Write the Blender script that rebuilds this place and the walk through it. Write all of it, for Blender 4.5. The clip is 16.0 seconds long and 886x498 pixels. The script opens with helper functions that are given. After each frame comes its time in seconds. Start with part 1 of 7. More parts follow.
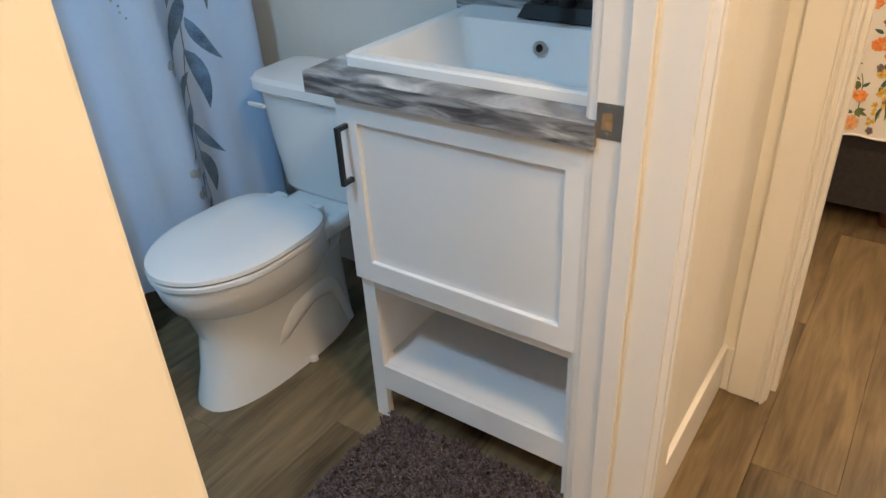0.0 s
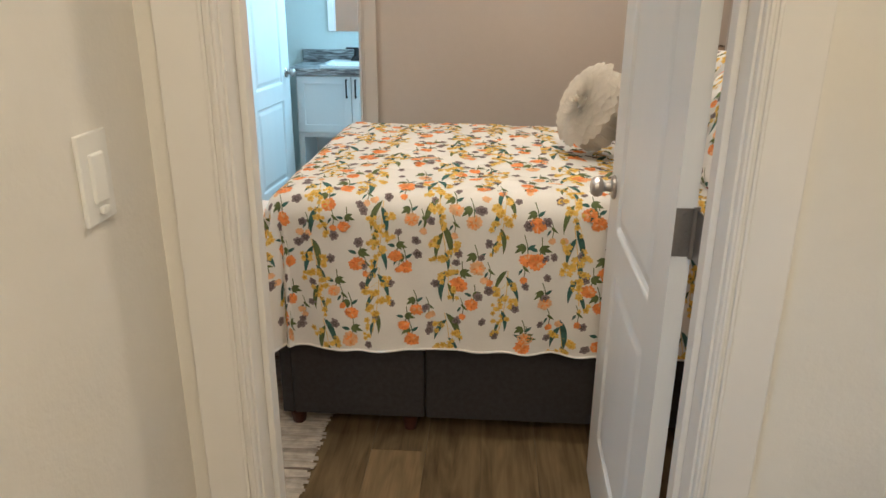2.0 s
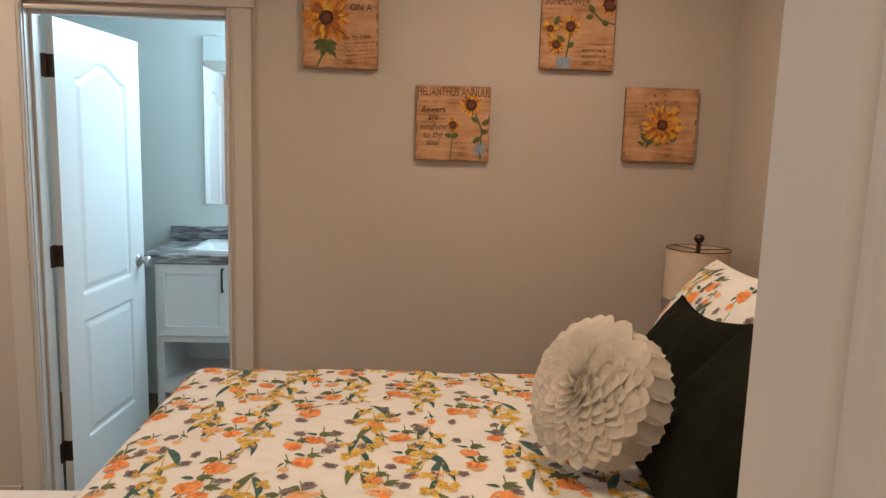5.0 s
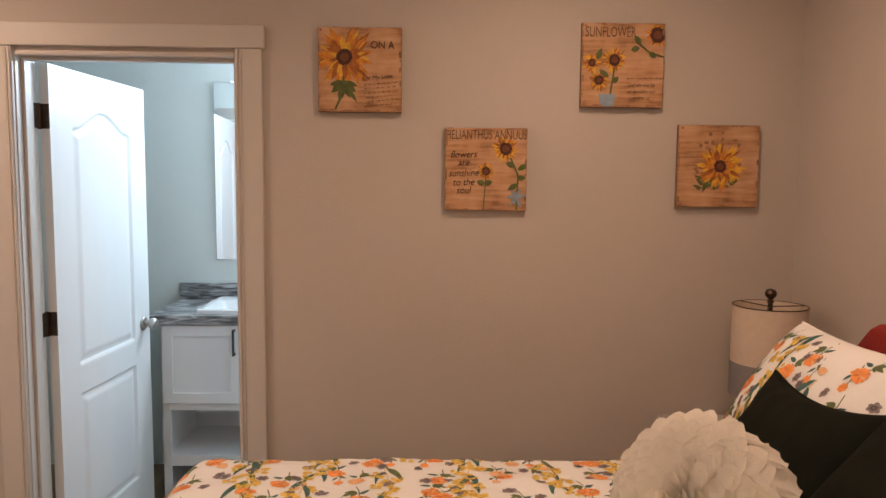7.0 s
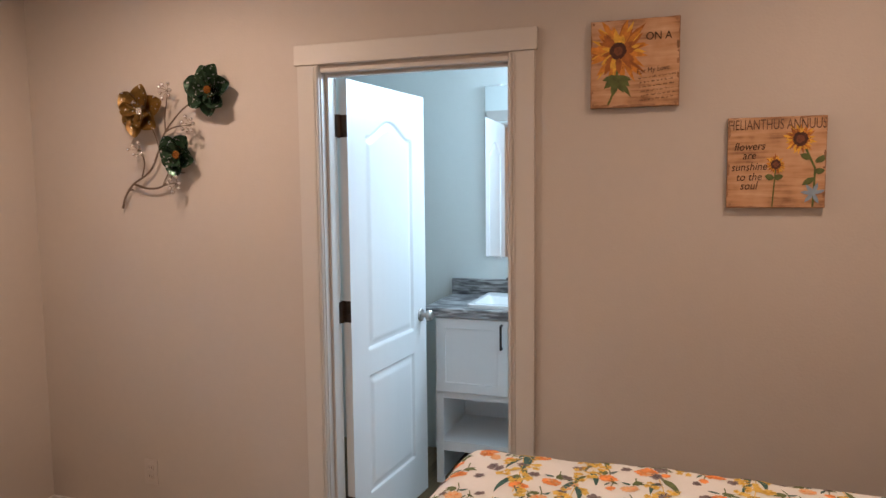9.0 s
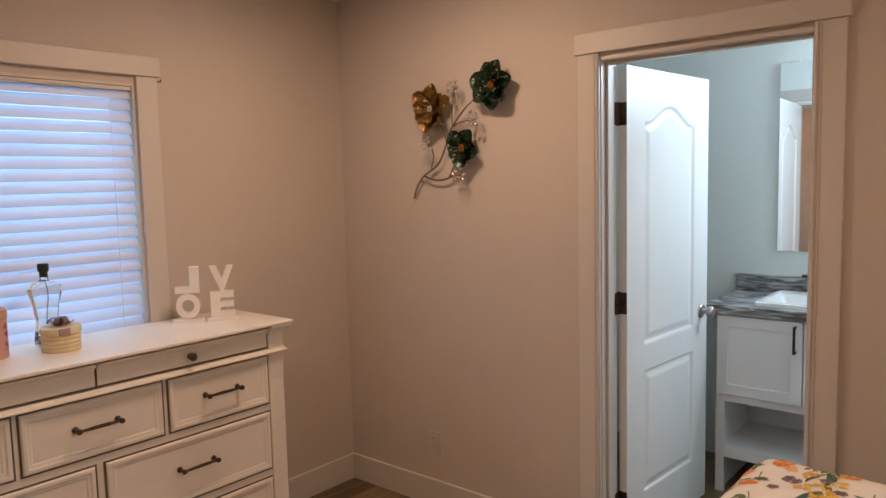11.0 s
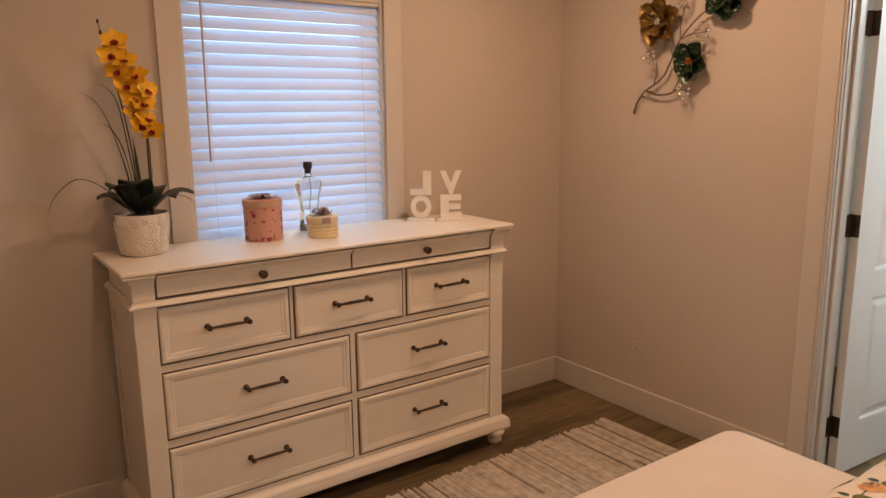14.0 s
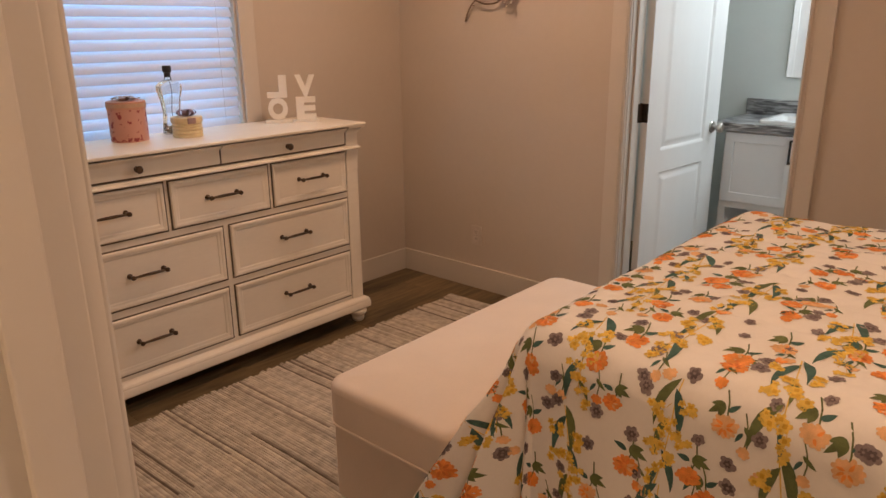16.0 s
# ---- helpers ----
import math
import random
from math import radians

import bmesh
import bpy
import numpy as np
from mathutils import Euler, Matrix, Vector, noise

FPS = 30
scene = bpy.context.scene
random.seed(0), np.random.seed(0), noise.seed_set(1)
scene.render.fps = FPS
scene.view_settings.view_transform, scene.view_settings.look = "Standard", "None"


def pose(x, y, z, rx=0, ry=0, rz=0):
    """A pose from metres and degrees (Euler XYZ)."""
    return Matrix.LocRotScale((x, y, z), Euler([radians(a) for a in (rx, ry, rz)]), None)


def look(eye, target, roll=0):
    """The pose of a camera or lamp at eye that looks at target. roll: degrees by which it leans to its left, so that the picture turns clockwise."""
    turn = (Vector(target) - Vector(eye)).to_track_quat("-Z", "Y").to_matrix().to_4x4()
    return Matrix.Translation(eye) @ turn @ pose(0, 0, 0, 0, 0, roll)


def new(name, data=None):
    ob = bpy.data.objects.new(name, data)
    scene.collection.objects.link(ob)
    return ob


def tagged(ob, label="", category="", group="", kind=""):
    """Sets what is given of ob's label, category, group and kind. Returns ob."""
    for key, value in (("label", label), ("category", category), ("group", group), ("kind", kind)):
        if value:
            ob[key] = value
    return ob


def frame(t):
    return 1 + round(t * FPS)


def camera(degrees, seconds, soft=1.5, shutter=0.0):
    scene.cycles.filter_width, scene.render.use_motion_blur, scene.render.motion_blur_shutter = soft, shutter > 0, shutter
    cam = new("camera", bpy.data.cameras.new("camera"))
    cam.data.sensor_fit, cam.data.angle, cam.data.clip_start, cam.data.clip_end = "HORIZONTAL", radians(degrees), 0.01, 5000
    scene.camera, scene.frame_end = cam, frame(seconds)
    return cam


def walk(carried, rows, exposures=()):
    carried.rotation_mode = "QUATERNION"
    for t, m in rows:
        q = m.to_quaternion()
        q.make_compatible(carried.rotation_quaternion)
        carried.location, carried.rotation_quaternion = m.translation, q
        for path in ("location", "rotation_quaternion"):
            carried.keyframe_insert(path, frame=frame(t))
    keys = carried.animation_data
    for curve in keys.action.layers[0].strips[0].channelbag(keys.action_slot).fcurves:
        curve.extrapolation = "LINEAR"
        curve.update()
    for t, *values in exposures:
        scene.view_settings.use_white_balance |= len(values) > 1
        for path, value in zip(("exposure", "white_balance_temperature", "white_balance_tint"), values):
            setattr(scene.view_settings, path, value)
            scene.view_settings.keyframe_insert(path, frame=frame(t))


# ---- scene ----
cam = camera(63.2, 16.0)
PATH = [
    (0, (0.562, 0.48, 1.332), (-0.438, 1.87, 0.298), -3.1),
    (0.5, (0.604, 0.487, 1.353), (-0.123, 2.079, 0.385), -2.7),
    (1, (0.698, 0.573, 1.394), (0.305, 2.329, 0.523), -2.3),
    (1.5, (0.764, 0.787, 1.41), (0.589, 2.624, 0.639), -0.7),
    (2, (0.813, 1.0, 1.466), (0.692, 2.878, 0.79), 0.4),
    (2.5, (0.803, 1.248, 1.477), (0.726, 3.159, 0.89), 0.2),
    (3, (0.789, 1.486, 1.506), (0.795, 3.42, 0.994), 0.8),
    (3.5, (0.796, 1.678, 1.512), (0.831, 3.627, 1.062), 1.5),
    (4, (0.812, 1.891, 1.541), (0.853, 3.851, 1.145), 1.8),
    (6.5, (0.739, 2.531, 1.59), (0.921, 4.514, 1.4), 1.0),
    (7, (0.739, 2.559, 1.596), (0.788, 4.551, 1.417), 0.5),
    (7.5, (0.733, 2.573, 1.6), (0.62, 4.562, 1.426), 0.1),
    (8, (0.72, 2.573, 1.597), (0.431, 4.544, 1.42), -0.3),
    (8.5, (0.707, 2.568, 1.594), (0.239, 4.504, 1.416), -0.6),
    (9, (0.699, 2.572, 1.596), (0.049, 4.455, 1.413), -0.6),
    (11.5, (0.645, 2.531, 1.584), (-0.755, 3.946, 1.387), -1.2),
    (12, (0.61, 2.493, 1.582), (-0.889, 3.801, 1.375), -0.7),
    (12.5, (0.608, 2.462, 1.569), (-0.984, 3.653, 1.353), -0.5),
    (13, (0.608, 2.453, 1.565), (-1.035, 3.565, 1.315), -0.2),
    (13.5, (0.63, 2.393, 1.544), (-1.01, 3.497, 1.239), -0.3),
    (14, (0.7, 2.314, 1.54), (-0.906, 3.444, 1.153), -0.6),
    (14.5, (0.764, 2.206, 1.519), (-0.779, 3.395, 1.066), -0.7),
    (15, (0.805, 2.13, 1.507), (-0.647, 3.407, 0.994), -0.5),
    (15.5, (0.867, 2.036, 1.489), (-0.493, 3.393, 0.933), -0.4),
    (16, (0.948, 1.969, 1.463), (-0.321, 3.399, 0.879), -0.6),
]
EXPOSURES = [(0.0, 0.94, 5750, -1), (0.5, 0.95, 5350, -2), (1.0, 0.76, 5250, -3), (2.0, 0.38, 4600, -7), (3.0, 0.10, 4650, -9), (4.0, -0.05, 4850, -7), (6.5, -0.1, 5900, 15), (9.0, -0.05, 5350, 11), (12.0, -0.45, 6400, 17), (13.5, -0.30, 6850, 18), (14.5, -0.26, 7200, 19), (16.0, -0.34, 6700, 18)]
walk(cam, [(t, look(eye, target, roll)) for t, eye, target, roll in PATH], EXPOSURES)

# ---------------------------------------------------------------- plan (metres)
XW, XE = -2.15, 2.06           # bedroom: window wall, headboard wall
YN, YF = 2.162, 5.10           # bedroom: doorway wall, far wall
YH = 2.06                      # hall side of the doorway wall
CEIL = 2.50
HX0, HX1 = 0.295, 1.50         # hall walls
BX = 0.150                     # small bathroom side of the hall's wall
DX0, DX1 = 0.408, 1.190         # bedroom doorway
FD0, FD1 = -0.681, 0.095       # far bathroom doorway
BY0, BY1 = 0.600, 1.497        # small bathroom doorway
WY0, WY1, WZ0, WZ1 = 3.124, 4.005, 0.95, 2.0   # window
DH = 2.04                      # door openings' height
Y2, Y2B = 5.215, 6.56          # far bathroom
TAU = math.tau

# ---------------------------------------------------------------- world and lights
world = bpy.data.worlds.new("world")
scene.world = world
world.use_nodes = True
wn = world.node_tree
sky = wn.nodes.new("ShaderNodeTexSky")
sky.sky_type, sky.sun_disc, sky.sun_elevation, sky.sun_rotation = "NISHITA", False, radians(40), radians(100)
wn.links.new(sky.outputs[0], wn.nodes["Background"].inputs[0])
wn.nodes["Background"].inputs[1].default_value = 0.12


def lamp(name, kind, m, watts, color, size=0.1, size_y=None, spot=None):
    data = bpy.data.lights.new(name, kind)
    data.energy, data.color = watts, color
    if kind == "AREA":
        data.size = size
        if size_y:
            data.shape, data.size_y = "RECTANGLE", size_y
        else:
            data.shape = "DISK"
    elif kind == "SUN":
        data.angle = size
    else:
        data.shadow_soft_size = size
        if kind == "SPOT":
            data.spot_size, data.spot_blend = radians(spot), 0.7
    ob = new(name, data)
    ob.matrix_world = m
    return ob


WARM, COOL = (1.0, 0.65, 0.40), (0.80, 0.95, 1.0)
lamp("sun", "SUN", look((10, -4, 10), (0, 3, 0)), 3.0, (1.0, 0.95, 0.88), radians(0.5))
# assumed bedroom downlights, added out of view; the hall's and the bathrooms' ceiling lamps
# the first also stands in for the window's glow on the far wall
DOWNLIGHTS = [(-1.12, 4.25), (1.2, 4.25), (-1.0, 2.9), (1.1, 2.85)]
for (dx, dy), watts in zip(DOWNLIGHTS, (18.0, 10.0, 8.0, 11.0)):
    lamp("downlight_lamp", "AREA", pose(dx, dy, CEIL - 0.012), watts, WARM, 0.14)
for hx, hy, watts in ((0.95, 0.95, 12.5), (0.62, -0.55, 14.0)):
    lamp("hall_lamp", "AREA", pose(hx, hy, CEIL - 0.075), watts, (1.0, 0.64, 0.36), 0.26)
lamp("bathroom_lamp", "AREA", pose(-0.45, 0.30, CEIL - 0.075), 11.0, (0.50, 0.73, 1.0), 0.26)
# added light for the far bathroom, as from an unseen, assumed side window
lamp("far_bathroom_daylight", "AREA", pose(1.23, 5.88, 1.55, 0, 90, 0), 8.5, COOL, 0.9, 0.9)
lamp("vanity_light_lamp", "AREA", look((0.30, 6.42, 2.20), (-1.0, 4.3, 1.3)), 20.0, COOL, 0.4, 0.08)
lamp("window_daylight", "AREA", pose(XW - 0.16, (WY0 + WY1) / 2, (WZ0 + WZ1) / 2, 0, -90, 0), 16.0, (0.44, 0.79, 1.0), 1.05, 0.88)


# ---------------------------------------------------------------- materials
def material(name, color, rough=0.6, metal=0.0, vary=0.08, scale=6.0, bump=0.0, bump_scale=80.0, spec=0.5, rnd=0.0, stretch=(1, 1, 1), **more):
    """A principled surface with two scales of variation and a fine relief."""
    m = bpy.data.materials.new(name)
    m.use_nodes = True
    nt = m.node_tree
    n, l = nt.nodes, nt.links
    b = n["Principled BSDF"]
    b.inputs["Roughness"].default_value, b.inputs["Metallic"].default_value = rough, metal
    b.inputs["Specular IOR Level"].default_value = spec
    tc = n.new("ShaderNodeTexCoord")
    mp = n.new("ShaderNodeMapping")
    mp.inputs["Scale"].default_value = stretch
    l.new(tc.outputs["Object"], mp.inputs[0])
    t1, t2 = n.new("ShaderNodeTexNoise"), n.new("ShaderNodeTexNoise")
    t1.inputs["Scale"].default_value, t2.inputs["Scale"].default_value = scale, scale * 14
    t1.inputs["Detail"].default_value = t2.inputs["Detail"].default_value = 4
    for t in (t1, t2):
        l.new(mp.outputs[0], t.inputs["Vector"])
    add = n.new("ShaderNodeMath")
    add.operation = "MULTIPLY_ADD"
    l.new(t2.outputs[0], add.inputs[0])
    add.inputs[1].default_value = 0.5
    l.new(t1.outputs[0], add.inputs[2])
    last = add.outputs[0]
    if rnd:
        oi = n.new("ShaderNodeObjectInfo")
        k = n.new("ShaderNodeMath")
        k.operation = "MULTIPLY_ADD"
        l.new(oi.outputs["Random"], k.inputs[0])
        k.inputs[1].default_value = rnd
        l.new(last, k.inputs[2])
        last = k.outputs[0]
    ramp = n.new("ShaderNodeMapRange")
    ramp.inputs[1].default_value, ramp.inputs[2].default_value = 0.45, 1.05 + rnd
    ramp.inputs[3].default_value, ramp.inputs[4].default_value = 1 - vary, 1 + vary
    l.new(last, ramp.inputs[0])
    mix = n.new("ShaderNodeVectorMath")
    mix.operation = "SCALE"
    mix.inputs[0].default_value = color
    l.new(ramp.outputs[0], mix.inputs["Scale"])
    l.new(mix.outputs[0], b.inputs["Base Color"])
    if bump:
        t3 = n.new("ShaderNodeTexNoise")
        t3.inputs["Scale"].default_value, t3.inputs["Detail"].default_value = bump_scale, 3
        l.new(mp.outputs[0], t3.inputs["Vector"])
        bp = n.new("ShaderNodeBump")
        bp.inputs["Strength"].default_value, bp.inputs["Distance"].default_value = 1.0, bump
        l.new(t3.outputs[0], bp.inputs["Height"])
        l.new(bp.outputs[0], b.inputs["Normal"])
    for key, v in more.items():
        b.inputs[key.replace("_", " ")].default_value = v
    return m


def marble(name):
    """Grey streaked laminate."""
    m = material(name, (0.5, 0.5, 0.5), 0.3)
    n, l = m.node_tree.nodes, m.node_tree.links
    tc = n.new("ShaderNodeTexCoord")
    mp = n.new("ShaderNodeMapping")
    mp.inputs["Scale"].default_value = (3.5, 6.0, 26.0)
    l.new(tc.outputs["Object"], mp.inputs[0])
    t = n.new("ShaderNodeTexNoise")
    t.inputs["Scale"].default_value, t.inputs["Detail"].default_value, t.inputs["Distortion"].default_value = 2.4, 12, 0.9
    l.new(mp.outputs[0], t.inputs["Vector"])
    r = n.new("ShaderNodeValToRGB")
    e = r.color_ramp.elements
    e[0].position, e[0].color = 0.38, (0.075, 0.072, 0.075, 1)
    e[1].position, e[1].color = 0.70, (0.60, 0.60, 0.60, 1)
    mid = e.new(0.5)
    mid.color = (0.23, 0.225, 0.225, 1)
    l.new(t.outputs[0], r.inputs[0])
    l.new(r.outputs[0], n["Principled BSDF"].inputs["Base Color"])
    return m


def wood(name, dark, light, rough=0.45):
    """Planks with grain along y, each of its own tone."""
    m = material(name, light, rough, spec=0.3)
    n, l = m.node_tree.nodes, m.node_tree.links
    b = n["Principled BSDF"]
    tc, oi = n.new("ShaderNodeTexCoord"), n.new("ShaderNodeObjectInfo")
    sh = n.new("ShaderNodeVectorMath")
    sh.operation = "MULTIPLY_ADD"
    l.new(oi.outputs["Random"], sh.inputs[0])
    sh.inputs[1].default_value = (17, 31, 7)
    l.new(tc.outputs["Object"], sh.inputs[2])
    outs = []
    for sc, stretch, dist in ((3.0, (7, 0.9, 1), 1.2), (18.0, (6, 0.35, 1), 0.4), (1.2, (1.5, 1.0, 1), 0.0)):
        mp = n.new("ShaderNodeMapping")
        mp.inputs["Scale"].default_value = stretch
        l.new(sh.outputs[0], mp.inputs[0])
        t = n.new("ShaderNodeTexNoise")
        t.inputs["Scale"].default_value, t.inputs["Detail"].default_value, t.inputs["Distortion"].default_value = sc, 6, dist
        l.new(mp.outputs[0], t.inputs["Vector"])
        outs.append(t.outputs[0])
    s = None
    for o, w in zip(outs, (0.42, 0.16, 0.42)):
        k = n.new("ShaderNodeMath")
        k.operation = "MULTIPLY_ADD"
        l.new(o, k.inputs[0])
        k.inputs[1].default_value = w
        if s:
            l.new(s, k.inputs[2])
        else:
            k.inputs[2].default_value = 0.0
        s = k.outputs[0]
    k = n.new("ShaderNodeMath")
    k.operation = "MULTIPLY_ADD"
    l.new(oi.outputs["Random"], k.inputs[0])
    k.inputs[1].default_value = 0.11
    l.new(s, k.inputs[2])
    r = n.new("ShaderNodeValToRGB")
    e = r.color_ramp.elements
    e[0].position, e[0].color = 0.40, (*dark, 1)
    e[1].position, e[1].color = 0.70, (*light, 1)
    l.new(k.outputs[0], r.inputs[0])
    l.new(r.outputs[0], b.inputs["Base Color"])
    bp = n.new("ShaderNodeBump")
    bp.inputs["Distance"].default_value, bp.inputs["Strength"].default_value = 0.0006, 0.6
    l.new(outs[1], bp.inputs["Height"])
    l.new(bp.outputs[0], b.inputs["Normal"])
    return m


WALL = material("wall_paint", (0.530, 0.470, 0.412), 0.75, vary=0.03, scale=2.0, bump=0.0007, bump_scale=110)
HALLWALL = material("hall_wall_paint", (0.76, 0.73, 0.67), 0.75, vary=0.03, scale=2.0, bump=0.0007, bump_scale=110)
BATHWALL = material("bathroom_paint", (0.79, 0.83, 0.80), 0.6, vary=0.02, scale=2.0, bump=0.0005, bump_scale=110)
CEILING = material("ceiling_paint", (0.78, 0.77, 0.74), 0.85, vary=0.02, bump=0.003, bump_scale=60)
# trim in two tones: HALLTRIM the paler, TRIM the darker and browner
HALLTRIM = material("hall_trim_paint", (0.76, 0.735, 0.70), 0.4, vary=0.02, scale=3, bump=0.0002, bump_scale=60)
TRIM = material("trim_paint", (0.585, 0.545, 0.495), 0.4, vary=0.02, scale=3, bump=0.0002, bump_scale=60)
DOORWHITE = material("door_paint", (0.80, 0.80, 0.79), 0.38, vary=0.02, scale=3, bump=0.0003, bump_scale=160, stretch=(3, 3, 0.3))
CAB = material("cabinet_paint", (0.80, 0.80, 0.80), 0.35, vary=0.02, scale=3)
DRESS = material("antique_white_paint", (0.76, 0.70, 0.61), 0.42, vary=0.05, scale=5, bump=0.0003, bump_scale=90, stretch=(1, 0.3, 1))
# dark glaze of the drawer outlines, also the shade in the drawer gaps
GLAZE_SHADE = material("dark_glaze", (0.10, 0.075, 0.05), 0.6, vary=0.2)
FLOOR = wood("oak_plank", (0.050, 0.035, 0.019), (0.252, 0.182, 0.096), 0.40)
SUB = material("subfloor", (0.085, 0.057, 0.033), 0.9, vary=0.2)
NICKEL = material("brushed_nickel", (0.46, 0.43, 0.40), 0.36, 0.9, vary=0.08, scale=20)
# oil-rubbed nickel, with the dark it reflects put into its colour
HINGE = material("worn_nickel", (0.30, 0.285, 0.275), 0.38, 0.9, vary=0.12, scale=20)
BRONZE = material("dark_bronze", (0.10, 0.07, 0.05), 0.38, 0.9, vary=0.35, scale=30)
BLACK = material("matte_black", (0.012, 0.012, 0.013), 0.4, vary=0.1)
PORCELAIN = material("porcelain", (0.82, 0.82, 0.81), 0.12, vary=0.01)
MARBLE = marble("grey_laminate")
COVER = material("comforter_cotton", (0.84, 0.815, 0.775), 0.85, vary=0.04, scale=9, bump=0.0012, bump_scale=26)
BASEFAB = material("bed_base_fabric", (0.040, 0.038, 0.042), 0.9, vary=0.25, scale=60, bump=0.0006, bump_scale=500)
OLIVE = material("olive_velvet", (0.009, 0.010, 0.006), 0.9, vary=0.25, spec=0.12, scale=12, bump=0.0008, bump_scale=300)
RED = material("red_fabric", (0.27, 0.018, 0.010), 0.8, vary=0.2, scale=10, bump=0.0008, bump_scale=250)
CREAM = material("cream_linen", (0.72, 0.62, 0.53), 0.85, vary=0.03, scale=8, bump=0.0008, bump_scale=420)
FELT = material("cream_felt", (0.93, 0.88, 0.79), 0.9, vary=0.06, scale=20, bump=0.0006, bump_scale=300)
DARKWOOD = material("dark_wood", (0.05, 0.015, 0.01), 0.4, vary=0.3, scale=10, stretch=(1, 1, 0.2))
PLASTIC = material("white_plastic", (0.80, 0.79, 0.76), 0.35, vary=0.01)
BLIND = material("blind_slat", (0.82, 0.84, 0.88), 0.45, vary=0.02, Transmission_Weight=0.0)


# ---------------------------------------------------------------- mesh helpers
def box(bm, x0, x1, y0, y1, z0, z1, bevel=0.0, seg=2):
    r = bmesh.ops.create_cube(bm, size=1.0, matrix=Matrix.LocRotScale(((x0 + x1) / 2, (y0 + y1) / 2, (z0 + z1) / 2), None, (x1 - x0, y1 - y0, z1 - z0)))
    if bevel:
        es = list({e for v in r["verts"] for e in v.link_edges})
        bmesh.ops.bevel(bm, geom=es, offset=bevel, segments=seg, affect="EDGES", profile=0.5)
    return bm


def boxed(*a, **k):
    return box(bmesh.new(), *a, **k)


def lathe(profile, seg=32, center=(0, 0), bm=None, axis=None, cap=True):
    """A turned shape from rows of (radius, height)."""
    bm = bm or bmesh.new()
    rings = []
    for r, z in profile:
        rings.append([bm.verts.new((center[0] + r * math.cos(TAU * i / seg), center[1] + r * math.sin(TAU * i / seg), z)) for i in range(seg)])
    for a, b in zip(rings, rings[1:]):
        for i in range(seg):
            bm.faces.new((a[i], a[(i + 1) % seg], b[(i + 1) % seg], b[i]))
    if cap and profile[0][0] > 1e-4:
        bm.faces.new(rings[0][::-1])
    if cap and profile[-1][0] > 1e-4:
        bm.faces.new(rings[-1])
    bmesh.ops.remove_doubles(bm, verts=bm.verts, dist=1e-5)
    bmesh.ops.recalc_face_normals(bm, faces=bm.faces)
    if axis:
        bmesh.ops.transform(bm, matrix=axis, verts=bm.verts)
    return bm


def tube(path, radius, seg=10, bm=None):
    """A round bar along a path; radius a number or one per point."""
    bm = bm or bmesh.new()
    pts = [Vector(p) for p in path]
    rad = radius if isinstance(radius, (list, tuple)) else [radius] * len(pts)
    rings, side = [], None
    for i, p in enumerate(pts):
        d = (pts[min(i + 1, len(pts) - 1)] - pts[max(i - 1, 0)]).normalized()
        if side is None:
            side = d.orthogonal().normalized()
        side = (side - d * side.dot(d)).normalized()
        up = d.cross(side)
        rings.append([bm.verts.new(p + rad[i] * (side * math.cos(TAU * k / seg) + up * math.sin(TAU * k / seg))) for k in range(seg)])
    for a, b in zip(rings, rings[1:]):
        for k in range(seg):
            bm.faces.new((a[k], a[(k + 1) % seg], b[(k + 1) % seg], b[k]))
    bm.faces.new(rings[0][::-1])
    bm.faces.new(rings[-1])
    return bm


def smooth_path(pts, n=8):
    """Catmull-Rom points through a few given ones."""
    p = [Vector(q) for q in pts]
    p = [2 * p[0] - p[1], *p, 2 * p[-1] - p[-2]]
    out = []
    for a, b, c, d in zip(p, p[1:], p[2:], p[3:]):
        for i in range(n):
            t = i / n
            out.append(0.5 * (2 * b + (c - a) * t + (2 * a - 5 * b + 4 * c - d) * t * t + (3 * b - a - 3 * c + d) * t ** 3))
    out.append(p[-2])
    return out


def prism(bm, outline, depth, m):
    """A flat outline (x, y) given a depth along z, put in place by m."""
    lo = [bm.verts.new(m @ Vector((x, y, 0))) for x, y in outline]
    hi = [bm.verts.new(m @ Vector((x, y, depth))) for x, y in outline]
    bm.faces.new(lo[::-1])
    bm.faces.new(hi)
    for i in range(len(lo)):
        j = (i + 1) % len(lo)
        bm.faces.new((lo[i], lo[j], hi[j], hi[i]))
    return bm


def grid(nu, nv, f):
    """A sheet of nu x nv cells with the points f(i / nu, j / nv)."""
    bm = bmesh.new()
    vs = [[bm.verts.new(f(i / nu, j / nv)) for j in range(nv + 1)] for i in range(nu + 1)]
    for i in range(nu):
        for j in range(nv):
            bm.faces.new((vs[i][j], vs[i + 1][j], vs[i + 1][j + 1], vs[i][j + 1]))
    return bm


def mesh_of(name, bm, *mats, smooth=True):
    """A mesh with smooth curves; edges stay sharp at corners and where a narrow bevel meets a broad face."""
    bmesh.ops.recalc_face_normals(bm, faces=bm.faces)
    if smooth:
        for f in bm.faces:
            f.smooth = True
        for e in bm.edges:
            if len(e.link_faces) == 2:
                a = e.calc_face_angle(0.0)
                if a > 0.2:
                    p, q = (f.calc_area() for f in e.link_faces)
                    e.smooth = a < 0.47 and max(p, q) < 8 * min(p, q)
    me = bpy.data.meshes.new(name)
    bm.to_mesh(me)
    bm.free()
    for m in mats:
        me.materials.append(m)
    return me


